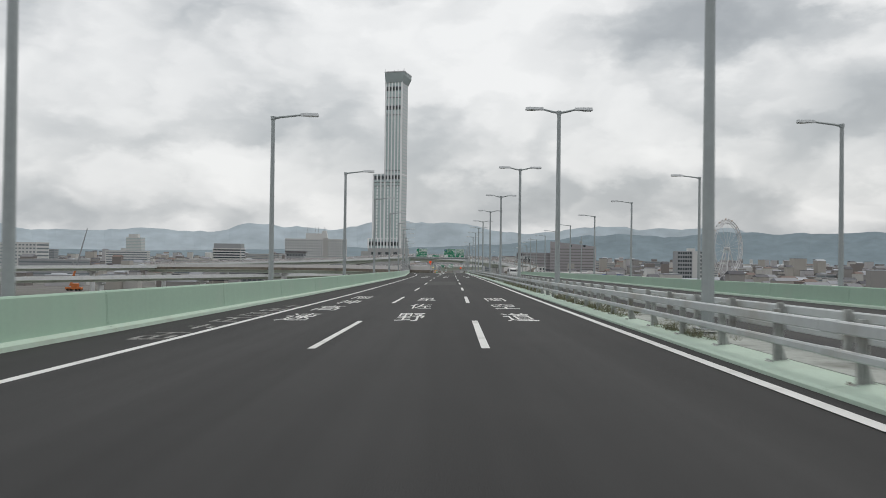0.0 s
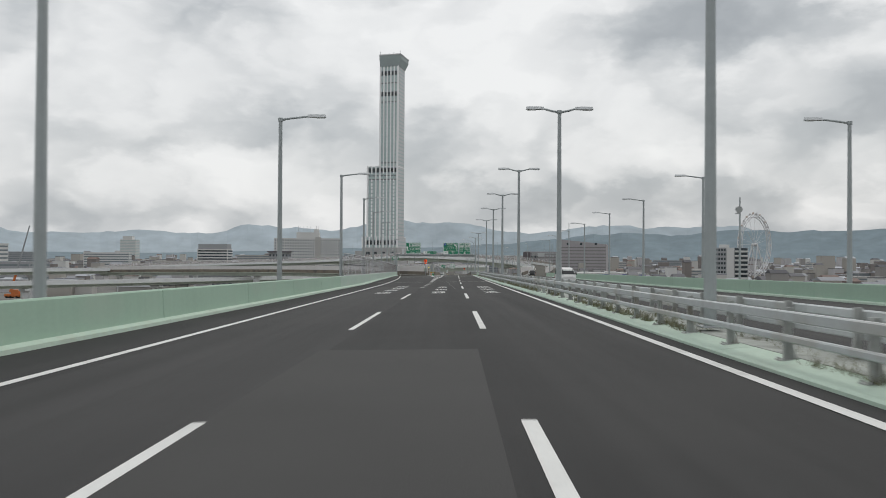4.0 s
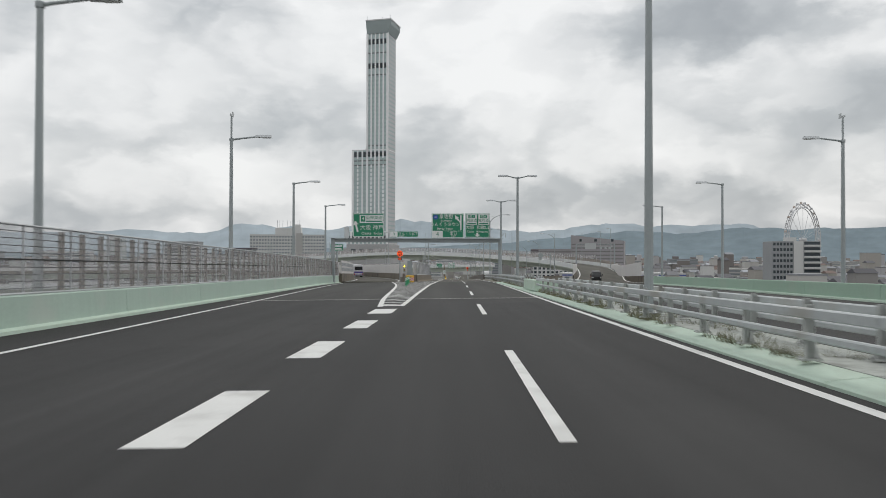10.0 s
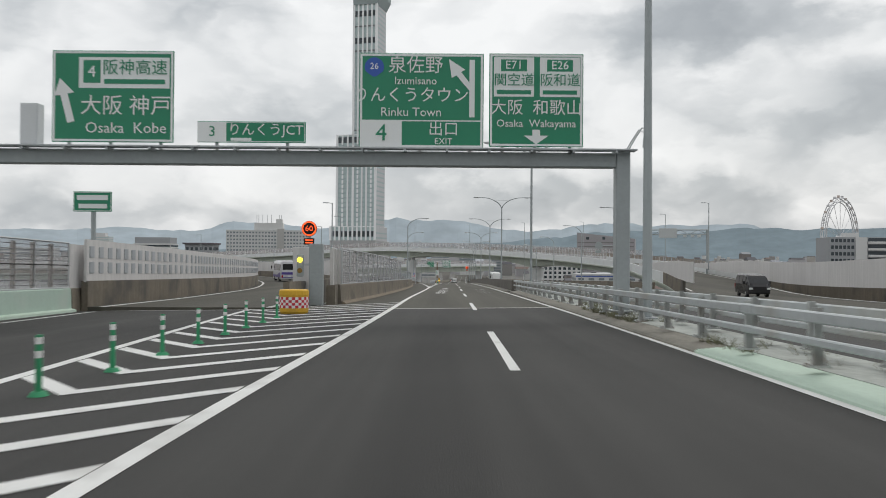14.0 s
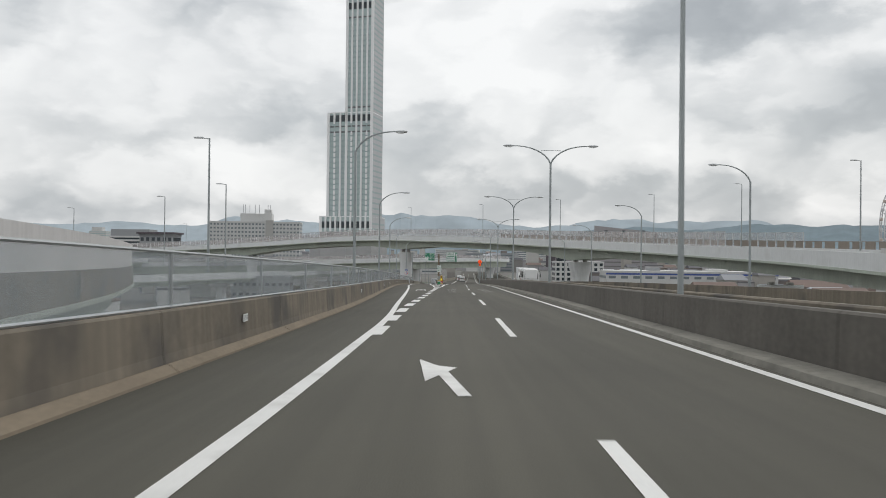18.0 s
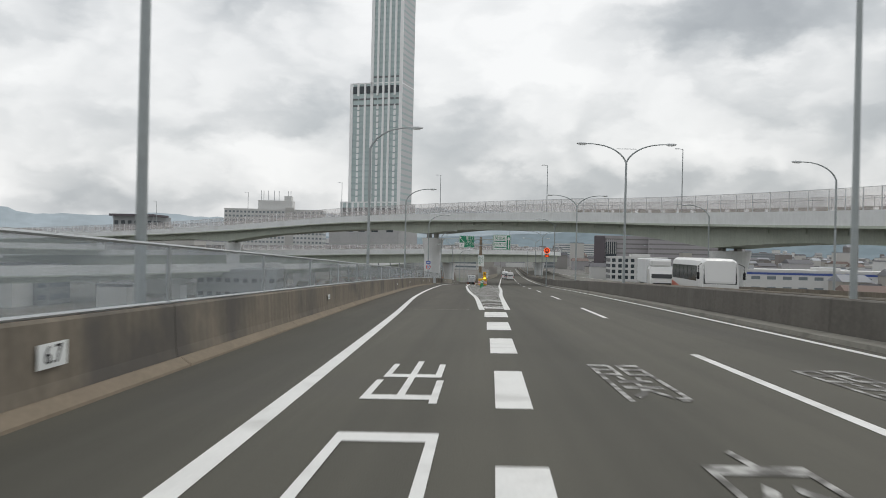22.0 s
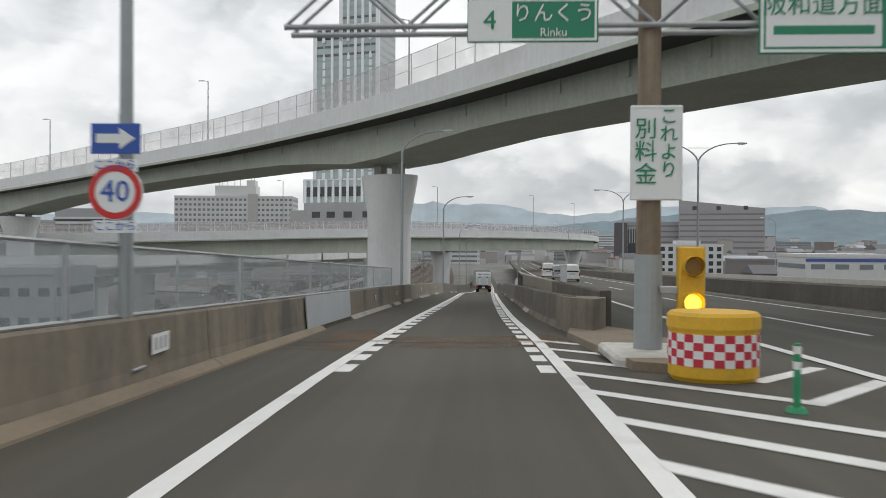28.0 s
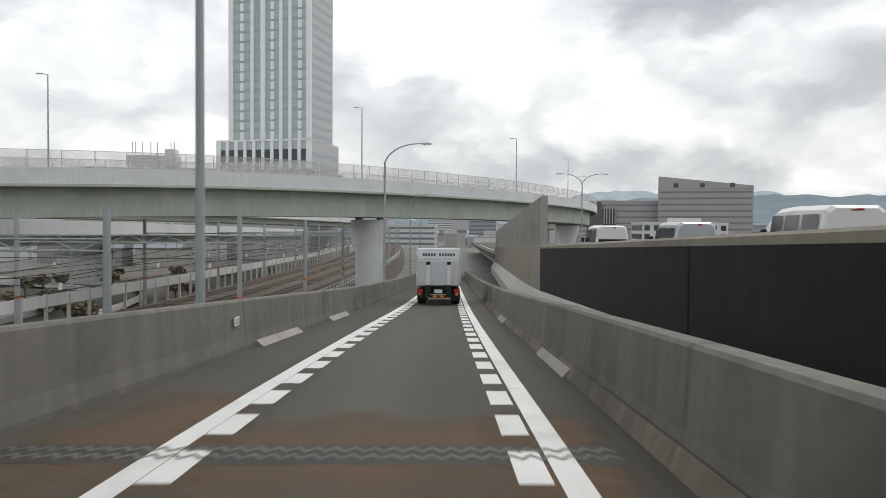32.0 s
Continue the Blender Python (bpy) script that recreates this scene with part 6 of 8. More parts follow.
lo, hi = [bm.verts.new((x, y, ZR(y) - 0.6)) for x, y in prof], [bm.verts.new((x, y, ZR(y) + 1.0)) for x, y in prof]
bm.faces.new(hi)
for k in range(4):
    bm.faces.new((lo[k], lo[k + 1], hi[k + 1], hi[k]))
part("block", bm, CONC, nosew)
bm = bmesh.new()
prof = [(3.0, 527.9), (3.9, 527.3), (4.8, 528.2), (4.9, 534.5), (4.2, 537.0), (3.0, 536.6), (2.65, 534.5)]
lo, hi = [bm.verts.new((x, y, zl(x, y) - 0.3)) for x, y in prof], [bm.verts.new((x + (3.8 - x) * 0.06, y, zl(x, y) + 0.16)) for x, y in prof]
bm.faces.new(hi)
for k in range(len(prof)):
    bm.faces.new((lo[k], lo[(k + 1) % len(prof)], hi[(k + 1) % len(prof)], hi[k]))
isl = thing("fork_island", "low sandy concrete island at the foot of the mast", "island", kind="structure")
part("slab", bm, KERB, isl)
# signs on the lamp post by the ramp
LX, LY = -4.32, 524.9
lim = thing("speed_limit_sign", "round white speed limit sign with red ring, blue plate above", "road sign", at=(LX, LY, zramp(LX, LY) - 0.26))
part("pole", tube(bmesh.new(), [(0, 0.05, 0.8), (0, 0.05, 4.0)], 0.05, seg=8), POLE, lim)
part("disc", tube(bmesh.new(), [(0, -0.16, 2.95), (0, -0.13, 2.95)], 0.36, seg=28), SIGN_WHITE, lim)
bm = bmesh.new()
for k in range(28):
    a, b = 2 * math.pi * k / 28, 2 * math.pi * (k + 1) / 28
    bm.faces.new([bm.verts.new((r * math.cos(q), -0.166, 2.95 + r * math.sin(q))) for r, q in ((0.355, a), (0.355, b), (0.27, b), (0.27, a))])
part("ring", bm, SIGN_RED, lim)
words("lettering", "40", 0.40, SIGN_BLUE, lim, pose(0, -0.170, 2.95, 90))
part("arrow_plate", boxes((-0.33, 0.33, -0.16, -0.13, 3.45, 3.85), bev=0.01), SIGN_BLUE, lim)
bm = bmesh.new()
f = bm.faces.new([bm.verts.new((x, -0.172, 3.65 + z)) for x, z in ((-0.25, -0.06), (0.06, -0.06), (0.06, -0.14), (0.27, 0.0), (0.06, 0.14), (0.06, 0.06), (-0.25, 0.06))])
f.normal_update()
bmesh.ops.triangulate(bm, faces=[f])
part("arrow", bm, SIGN_WHITE, lim)
for zz in (2.5, 3.3):
    sub = part("sub_plate", boxes((-0.29, 0.29, -0.16, -0.135, zz - 0.08, zz + 0.08)), SIGN_WHITE, lim)
    words("lettering", "\u3053\u3053\u304b\u3089", 0.14, SIGN_BLUE, sub, pose(0, -0.166, zz, 90))
# distance plates on the ramp wall
for i, y in enumerate((353, 381.5, 416, 436, 471.2, 489, 513.5, 525.9, 549, 557, 571, 583, 600.4)):
    k_ = 1.0 if i in (2, 7) else 0.62
    pl = thing("distance_plate", "small white number plate fixed to the concrete wall", "plate", "distance plates", at=(WALL_L(y) - 0.02, y, ZWL(WALL_L(y), y) + 0.62))
    part("plate", boxes((0, 0.012, -0.30 * k_, 0.30 * k_, -0.14 * k_, 0.14 * k_)), SIGN_WHITE, pl)
    if i == 2:
        words("lettering", "6.7", 0.30, RUBBER, pl, pose(0.016, 0, 0, 90, 0, 90))
        continue
    for k in (-0.17 * k_, 0.0, 0.17 * k_):
        part("figure_bar", boxes((0.012, 0.016, k - 0.045 * k_, k + 0.045 * k_, -0.09 * k_, 0.09 * k_)), SIGN_BACK, pl)
# second gantry and camera mast on the joining ramp
g2 = thing("sign_gantry", "slim grey steel gantry over the joining ramp", "gantry", at=(42.2, 386.1, -4.8), rz=-14)
for x in (-4.85, 4.85):
    part("post", tube(bmesh.new(), [(x, 0, -1), (x, 0, 7.1)], 0.17, seg=10), POLE, g2)
for zz in (6.3, 7.05):
    part("chord", tube(bmesh.new(), [(-4.85, 0, zz), (4.85, 0, zz)], 0.09, seg=8), POLE, g2)
for i in range(7):
    part("lattice_bar", tube(bmesh.new(), [(-4.85 + i * 1.385, 0, 6.3 if i % 2 else 7.05), (-3.465 + i * 1.385, 0, 7.05 if i % 2 else 6.3)], 0.05, seg=6), POLE, g2)
part("sign_back", boxes((-2.6, 0.2, -0.22, -0.10, 5.75, 7.3), bev=0.02), SIGN_BACK, g2)
for x in (1.4, 2.6, 3.6):
    part("camera_box", boxes((x - 0.25, x + 0.25, -0.6, 0.2, 5.85, 6.2), bev=0.04), SIGN_BACK, g2)
beacon = thing("round_beacon", "grey round beacon housing on a bracketed post beside the opposite road", "beacon", at=(27.6, 365.0, zmain(27.4, 365.0)))
part("pole", tube(bmesh.new(), [(0, 0, 0), (0, 0, 6.4)], 0.13, 0.11, seg=10), POLE, beacon)
part("arm", tube(bmesh.new(), [(0, 0, 5.75), (-1.9, 0, 5.75)], 0.06, seg=8), POLE, beacon)
part("housing", tube(bmesh.new(), [(-2.25, -0.22, 5.75), (-2.25, -0.12, 5.75), (-2.25, 0.22, 5.75)], 0.50, 0.44, seg=18), SIGN_BACK, beacon)
part("rim", tube(bmesh.new(), [(-2.25, -0.26, 5.75), (-2.25, -0.20, 5.75)], 0.53, seg=18), POLE, beacon)
part("lower_box", boxes((-2.6, -1.9, -0.2, 0.2, 4.75, 5.15), bev=0.04), POLE, beacon)

cbx = thing("control_box", "tall pale grey cabinet on the through road parapet", "cabinet", at=(5.0, 555.5, zmain(5.0, 555.5) + 1.0))
part("body", boxes((-0.16, 0.16, -0.14, 0.14, 0, 0.98), bev=0.02), LAMPHEAD, cbx)
part("door", boxes((-0.13, 0.13, -0.152, -0.142, 0.05, 0.92), bev=0.003), LAMPHEAD, cbx)

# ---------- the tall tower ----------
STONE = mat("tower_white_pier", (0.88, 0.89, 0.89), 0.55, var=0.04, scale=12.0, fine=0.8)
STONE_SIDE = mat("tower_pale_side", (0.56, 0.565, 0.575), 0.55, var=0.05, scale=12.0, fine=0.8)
STONE_GREY = mat("tower_grey_stone", (0.40, 0.40, 0.40), 0.6, var=0.08, scale=10.0, fine=0.8)
TOWER_GLASS = mat("tower_glass", (0.47, 0.56, 0.56), 0.22, var=0.10, scale=14.0, fine=0.3)
SPANDREL = mat("tower_spandrel", (0.38, 0.47, 0.475), 0.35, var=0.08, scale=10.0)
CAP = mat("tower_cap", (0.30, 0.35, 0.35), 0.5, var=0.1, scale=10.0)
tower = thing("office_tower", "very tall tower of white piers and pale green glass", "tower", at=(-47.2, 881, 0), rz=-15)
TG = -25.0


def shaft(name, x0, bay, lines, depth, za, zb, top_rows=(), floor=3.86, bars=(), flank=True):
    """A slab: lines says what stands at each bay line, P a white pier or S a strip of white panels."""
    n = len(lines) - 1
    x1 = x0 + bay * n
    part(name, boxes((x0 + 0.3, x1 - 0.3, 0.5, depth, za, zb)), TOWER_GLASS, tower)
    panel = piece_of(boxes((-0.75, 0.75, 0.15, 0.6, 0, 3.05)), "panel", STONE)
    band = piece_of(boxes((x0 + 0.5, x1 - 0.5, 0.36, 0.55, 0, 1.2)), "floor_band", SPANDREL)
    side = piece_of(boxes((x1 + 0.02, x1 + 0.16, 1.5, depth - 1.0, 0, 1.25)), "side_window", SPANDREL)
    louvre = piece_of(boxes((0.78, bay - 0.78, 0.05, 0.5, 0, 4.6)), "louvre", WIN_DARK)
    slot = piece_of(boxes((0.5, bay - 0.5, 0.12, 0.5, 0, 1.0)), "dark_slot", mat("tower_slot_grey", (0.16, 0.17, 0.175), 0.5))
    low = min(top_rows or (zb,))
    floors = int((low - 3 - za) / floor)
    for i, c in enumerate(lines):
        x = x0 + i * bay
        if c == "P":
            e = 0.95 if i in (0, n) else 0.68
            part("pier", boxes((x - e, x + e, -0.35, 0.75, za, zb + 0.6)), STONE, tower)
        else:
            for k in range(floors):
                share("panel", panel, pose(x, 0, za + 0.5 + k * floor), tower)
            part("pier_top", boxes((x - 0.68, x + 0.68, -0.35, 0.75, low - 1.5, zb + 0.6)), STONE, tower)
    for k in range(floors):
        share("floor_band", band, pose(0, 0, za + k * floor), tower)
    for k in range(int((zb - za) / floor)):
        share("side_window", side, pose(0, 0, za + 1.6 + k * floor), tower) if flank else None
    for i in range(n):
        for z in top_rows:
            share("louvre", louvre, pose(x0 + i * bay, 0, z), tower)
        for z in bars:
            share("dark_slot", slot, pose(x0 + i * bay, 0, z), tower)
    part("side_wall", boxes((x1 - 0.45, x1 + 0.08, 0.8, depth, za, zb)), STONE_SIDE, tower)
    part("roof_edge", boxes((x0, x1, 0.2, depth, zb, zb + 0.7)), STONE, tower)


shaft("lower_shaft", -33.0, 4.6, "PSPS", 23.0, 21.5, 96, (90.0,), bars=(82.0, 86.0), flank=False)
shaft("main_shaft", -19.2, 3.84, "PSPPSP", 23.4, 21.5, 96, (90.0,), bars=(82.0, 86.0))
shaft("upper_shaft", -19.2, 3.84, "PPPPPP", 23.4, 96.7, 202, (170.5, 192.5), bars=(99.5, 164.0, 184.0))
bm = bmesh.new()
lo = [bm.verts.new(p) for p in ((-19.6, -0.6, 202), (0.4, -0.6, 202), (0.4, 24.0, 202), (-19.6, 24.0, 202))]
md = [bm.verts.new(p) for p in ((-20.2, -1.2, 209.5), (3.4, -1.2, 209.5), (3.4, 26, 209.5), (-20.2, 26, 209.5))]
hi = [bm.verts.new(p) for p in ((-20.2, -1.2, 213.5), (3.4, -1.2, 213.5), (3.4, 26, 213.5), (-20.2, 26, 213.5))]
for a, b in ((lo, md), (md, hi)):
    for k in range(4):
        bm.faces.new((a[k], a[(k + 1) % 4], b[(k + 1) % 4], b[k]))
bm.faces.new(hi), bm.faces.new(lo[::-1])
part("crown", bm, CAP, tower)
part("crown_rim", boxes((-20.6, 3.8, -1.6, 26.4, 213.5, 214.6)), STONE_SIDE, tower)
for x, y in ((-19.5, -0.5), (-6, 4), (2.5, 0), (-12, 8)):
    part("antenna", tube(bmesh.new(), [(x, y, 214.4), (x, y, 218)], 0.25, seg=6), STEEL, tower)
shaft("podium", -38.4, 3.84, "PPPPPPPPPPP", 30, 10.5, 21.4, (13.5,), flank=True)
part("base_block", boxes((-38.8, 0.8, -0.7, 34, TG, 10.4), bev=0.3), STONE_GREY, tower)
part("base_wing", boxes((-48, -38.9, 2, 34, TG, 7.0), bev=0.3), STONE_GREY, tower)
for x in (-32, -24, -15, -5):
    part("base_window", boxes((x - 2.2, x + 2.2, -0.78, -0.65, 3.0, 6.0)), WIN_DARK, tower)

# ---------- other buildings ----------
PALE = mat("building_white", (0.58, 0.58, 0.57), 0.8, var=0.06, scale=12.0, fine=0.8, rnd=0.05)
BEIGE = mat("building_beige", (0.44, 0.43, 0.415), 0.8, var=0.08, scale=12.0, fine=0.8, rnd=0.08)
PINKISH = mat("building_pinkish_grey", (0.36, 0.345, 0.355), 0.8, var=0.06, scale=14.0, fine=0.8)
MAROON = mat("building_maroon", (0.12, 0.105, 0.115), 0.8, var=0.08, scale=8.0)
GREYB = mat("building_grey", (0.30, 0.31, 0.32), 0.8, var=0.10, scale=12.0, fine=0.8, rnd=0.08)
ROOF = mat("roof_grey", (0.20, 0.205, 0.21), 0.85, var=0.2, scale=8.0, fine=0.7, rnd=0.10)


def block(name, label, x, y, w, d, top, body, storey=3.4, win=WIN_DARK, frac=0.42, rz=0, cols=0, category="building", base=TG, side=True):
    """A building with window strips or window cells on the two sides that can be seen."""
    b = thing(name, label, category, at=(x, y, 0), rz=rz)
    part("wall", boxes((-w / 2, w / 2, 0, d, base, top), bev=0.05), body, b)
    part("roof", boxes((-w / 2 - 0.2, w / 2 + 0.2, -0.2, d + 0.2, top, top + 0.9)), body, b)
    n = int((top - base) / storey)
    for k in range(n):
        z = top - (k + 1) * storey + storey * 0.28
        if z < -26:
            break
        if cols:
            cw = w / cols
            if k == 0:
                pane = piece_of(boxes((-cw * 0.28, cw * 0.28, -0.10, 0.12, 0, storey * frac)), "window", win)
            for c in range(cols):
                share("window", pane, pose(-w / 2 + cw * (c + 0.5), 0, z), b)
        else:
            part("window_band", boxes((-w / 2 + 0.8, w / 2 - 0.8, -0.08, 0.12, z, z + storey * frac)), win, b)
        if side:
            part("side_band", boxes((-w / 2 - 0.08, -w / 2 + 0.1, 0.8, d - 0.8, z, z + storey * frac)) if x > 0 else boxes((w / 2 - 0.1, w / 2 + 0.08, 0.8, d - 0.8, z, z + storey * frac)), win, b)
    return b


HOTEL_WIN = mat("hotel_window", (0.17, 0.20, 0.22), 0.3, var=0.2, scale=6.0)
hotel = block("hotel", "wide white hotel block with rows of windows and roof aerials", -171.5, 1052, 83, 26, 23.0, PALE, 3.6, HOTEL_WIN, 0.45, rz=5, cols=26)
part("roof_storey", boxes((-14, 15, 4, 18, 23.9, 31.5), bev=0.1), PALE, hotel)
part("roof_hut", boxes((8, 14, 5, 15, 31.5, 35.5), bev=0.1), PALE, hotel)
part("stair_tower", boxes((10, 17, -0.6, 4, TG, 25.5), bev=0.1), BEIGE, hotel)
for x in (-12, -10, -6, -1, 3, 11, 13):
    part("aerial", tube(bmesh.new(), [(x, 8, 31), (x, 8, 40)], 0.22, seg=6), STEEL, hotel)
off = block("office_building", "pinkish grey stepped office building with sloping roofline", 193, 1128, 64, 34, 17.5, PINKISH, 4.4, mat("office_strip_window", (0.20, 0.19, 0.19), 0.3, var=0.15, scale=8.0), 0.30, rz=-16)
bm = bmesh.new()
lo = [bm.verts.new(p) for p in ((-32, 0, 17.6), (32, 0, 17.6), (32, 34, 17.6), (-32, 34, 17.6))]
hi = [bm.verts.new(p) for p in ((-32, 0, 26.5), (32, 0, 19.5), (32, 34, 19.5), (-32, 34, 26.5))]
bm.faces.new(hi)
for k in range(4):
    bm.faces.new((lo[k], lo[(k + 1) % 4], hi[(k + 1) % 4], hi[k]))
part("sloping_storey", bm, PINKISH, off)
for x in (-20, -2, 18):
    part("roof_window", boxes((x - 1.6, x + 1.6, -0.1, 0.1, 18.2, 21.5)), WIN_DARK, off)
off2 = block("office_building", "lower pinkish grey office wing with dark entrance tower", 141, 1150, 52, 30, 8.5, PINKISH, 4.4, mat("office_strip_window", (0.2, 0.19, 0.19)), 0.30, rz=-8)
part("entrance_tower", boxes((-27, -17, -1.5, 6, TG, 8.7), bev=0.1), MAROON, off2)
part("glass_stair", boxes((-16, -6, -1.2, 2, TG, 3.5), bev=0.1), WIN_DARK, off2)
for k in range(5):
    part("fin", boxes((-15 + k * 2.0, -14.4 + k * 2.0, -1.6, -1.1, -8, 6.0)), STONE_GREY, off2)
low = block("low_office", "white three-storey building with deep window bays", 106, 905, 36, 18, -9.9, PALE, 3.6, WIN_DARK, 0.6, cols=9)
part("roof_hut", boxes((-4, 8, 4, 12, -9.0, -7.2), bev=0.05), PALE, low)
apt = thing("apartment_block", "grey apartment block with dark windows and white balconies", "building", at=(212, 641, 0), rz=-4)
part("wall", boxes((-14, 14, 0, 16, TG, 8.8), bev=0.05), GREYB, apt)
part("blank_wall", boxes((-1.5, 4.0, -0.4, 0.2, TG, 8.8)), PALE, apt)
for k in range(9):
    z = 8.8 - 3.3 * (k + 1)
    for c in range(6):
        part("window", boxes((-13.2 + c * 1.95, -11.9 + c * 1.95, -0.12, 0.1, z + 0.8, z + 2.5)), WIN_DARK, apt)
    part("balcony", boxes((4.4, 13.8, -1.5, 0.1, z + 0.1, z + 1.2), bev=0.03), PALE, apt)
    part("balcony_opening", boxes((4.6, 13.6, -0.06, 0.1, z + 1.3, z + 3.0)), WIN_DARK, apt)
part("roof_hut", boxes((-4, 2, 5, 10, 8.8, 11.2)), PALE, apt)
dk = block("office_building", "mid-rise office building with dark flat top", -303, 1088, 40, 24, 9.0, PALE, 3.6, WIN_DARK, 0.5)
part("dark_top", boxes((-19, 19, 1, 22, 9.8, 16.5), bev=0.1), GREYB, dk)
dk2 = block("clubhouse", "low dark flat-roofed building behind the flyover", -134, 706, 16, 12, 3.0, GREYB, 3.5, WIN_DARK, 0.5, cols=6)
part("roof_slab", boxes((-9, 9, -1.5, 13, 3.9, 4.8)), MAROON, dk2)
hi_r = block("apartment_tower", "distant pale apartment towers in haze", -1220, 3050, 60, 40, 62, PALE, 6.0, SPANDREL, 0.4)
part("upper_tower", boxes((-22, 14, 4, 30, 62, 76)), PALE, hi_r)
part("side_block", boxes((-52, -31, 2, 30, TG, 20)), PALE, hi_r)

# ferris wheel
wheel = thing("ferris_wheel", "tall white ferris wheel with ring, spokes and small cabins", "ferris wheel", at=(329, 881, 0), rz=40)
R0, HZ = 32.0, 15.5
ST_W = mat("wheel_white_steel", (0.62, 0.62, 0.63), 0.6, var=0.08, scale=3.0)
for yy in (-1.6, 1.6):
    for rr in (R0, R0 - 3.0):
        part("ring", tube(bmesh.new(), [(rr * math.cos(a), yy, HZ + rr * math.sin(a)) for a in (2 * math.pi * k / 60 for k in range(61))], 0.40, seg=5), ST_W, wheel)
for k in range(30):
    a = 2 * math.pi * k / 30
    part("spoke", tube(bmesh.new(), [(0, 0, HZ), (R0 * math.cos(a), 1.6 if k % 2 else -1.6, HZ + R0 * math.sin(a))], 0.11, seg=4), ST_W, wheel)
    part("cabin", boxes((1.045 * R0 * math.cos(a) - 0.9, 1.045 * R0 * math.cos(a) + 0.9, -0.9, 0.9, HZ + 1.045 * R0 * math.sin(a) - 1.2, HZ + 1.045 * R0 * math.sin(a) + 0.8), bev=0.25), (mat("cabin_tan", (0.55, 0.47, 0.42), 0.5), mat("cabin_grey", (0.62, 0.62, 0.63), 0.5))[k % 2], wheel)
    part("lattice", tube(bmesh.new(), [((R0 - 3) * math.cos(a), -1.6, HZ + (R0 - 3) * math.sin(a)), (R0 * math.cos(a + 0.1), 1.6, HZ + R0 * math.sin(a + 0.1))], 0.2, seg=4), ST_W, wheel)
part("hub", tube(bmesh.new(), [(0, -3, HZ), (0, 3, HZ)], 1.6, seg=14), ST_W, wheel)
for s in (-1, 1):
    for q in (-1, 1):
        part("leg", tube(bmesh.new(), [(s * 13, q * 6, TG), (0, q * 3, HZ)], 0.7, 0.5, seg=8), ST_W, wheel)
# crane
crane = thing("mobile_crane", "orange mobile crane with long dark raised boom", "crane", at=(-252, 530, TG))
part("carrier", boxes((-6, 5, -1.5, 1.5, 0.8, 2.4), bev=0.2), mat("crane_orange", (0.55, 0.16, 0.04), 0.5), crane)
part("cab", boxes((-2, 2.5, -1.4, 1.4, 2.4, 5.0), bev=0.2), mat("crane_orange", (0.5, 0.15, 0.04)), crane)
part("lower_boom", tube(bmesh.new(), [(-3, 0, 3.4), (1.0, 0, 17)], 0.9, 0.7, seg=6), mat("crane_orange", (0.5, 0.15, 0.04)), crane)
part("upper_boom", tube(bmesh.new(), [(1.0, 0, 17), (8.0, 0, 43)], 0.6, 0.35, seg=6), GREYB, crane)
for x in (-4.5, -2, 1.5, 4):
    part("wheel", tube(bmesh.new(), [(x, -1.5, 0.7), (x, 1.5, 0.7)], 0.7, seg=14), RUBBER, crane)

yard = block("depot_building", "low grey building with pairs of small windows under the flyover", -58, 600, 20, 12, -13.4, GREYB, 3.4, WIN_DARK, 0.28, rz=6, cols=9)
wh = block("warehouse", "long low white warehouse with a blue band under the roof", 128, 716, 84, 22, -12.6, PALE, 4.2, HOTEL_WIN, 0.3, rz=-3, cols=14)
part("blue_band", boxes((-42.1, 42.1, -0.14, 0.0, -13.7, -12.9)), mat("warehouse_blue", (0.06, 0.10, 0.32), 0.5), wh)
part("roof_unit", boxes((-20, -14, 6, 11, -11.7, -10.3), bev=0.05), GREYB, wh)
part("roof_unit", boxes((10, 19, 5, 12, -11.7, -10.6), bev=0.05), PALE, wh)
RX_YARD = lambda y: -36 + 0.0 * y
block("station_building", "white four-storey railway building with rows of windows", -104, 848, 38, 14, -10.2, PALE, 3.3, HOTEL_WIN, 0.45, cols=12)
shed = block("train_shed", "dark low railway shed with a blue-grey roof edge", -76, 892, 26, 16, -11.2, mat("shed_dark_teal", (0.09, 0.12, 0.13), 0.7, var=0.1, scale=5.0), 5.0, WIN_DARK, 0.3, cols=5)
part("roof_edge", boxes((-13.3, 13.3, -0.5, 0.2, -11.6, -10.1)), mat("shed_blue_edge", (0.16, 0.24, 0.30), 0.6), shed)
soil = surface("yard_ground", lambda y: -118, lambda y: RX_YARD(y), lambda x, y: -24.9, steps(560, 1000, 40), 2, mat("yard_soil", (0.15, 0.135, 0.115), 0.95, var=0.4, scale=3.0, fine=0.9, stain=((0.06, 0.062, 0.045), 6.0, 0.8)), "dark brown open yard ground beside the railway", "ground")
# mid-distance town blocks
rng = random.Random(7)
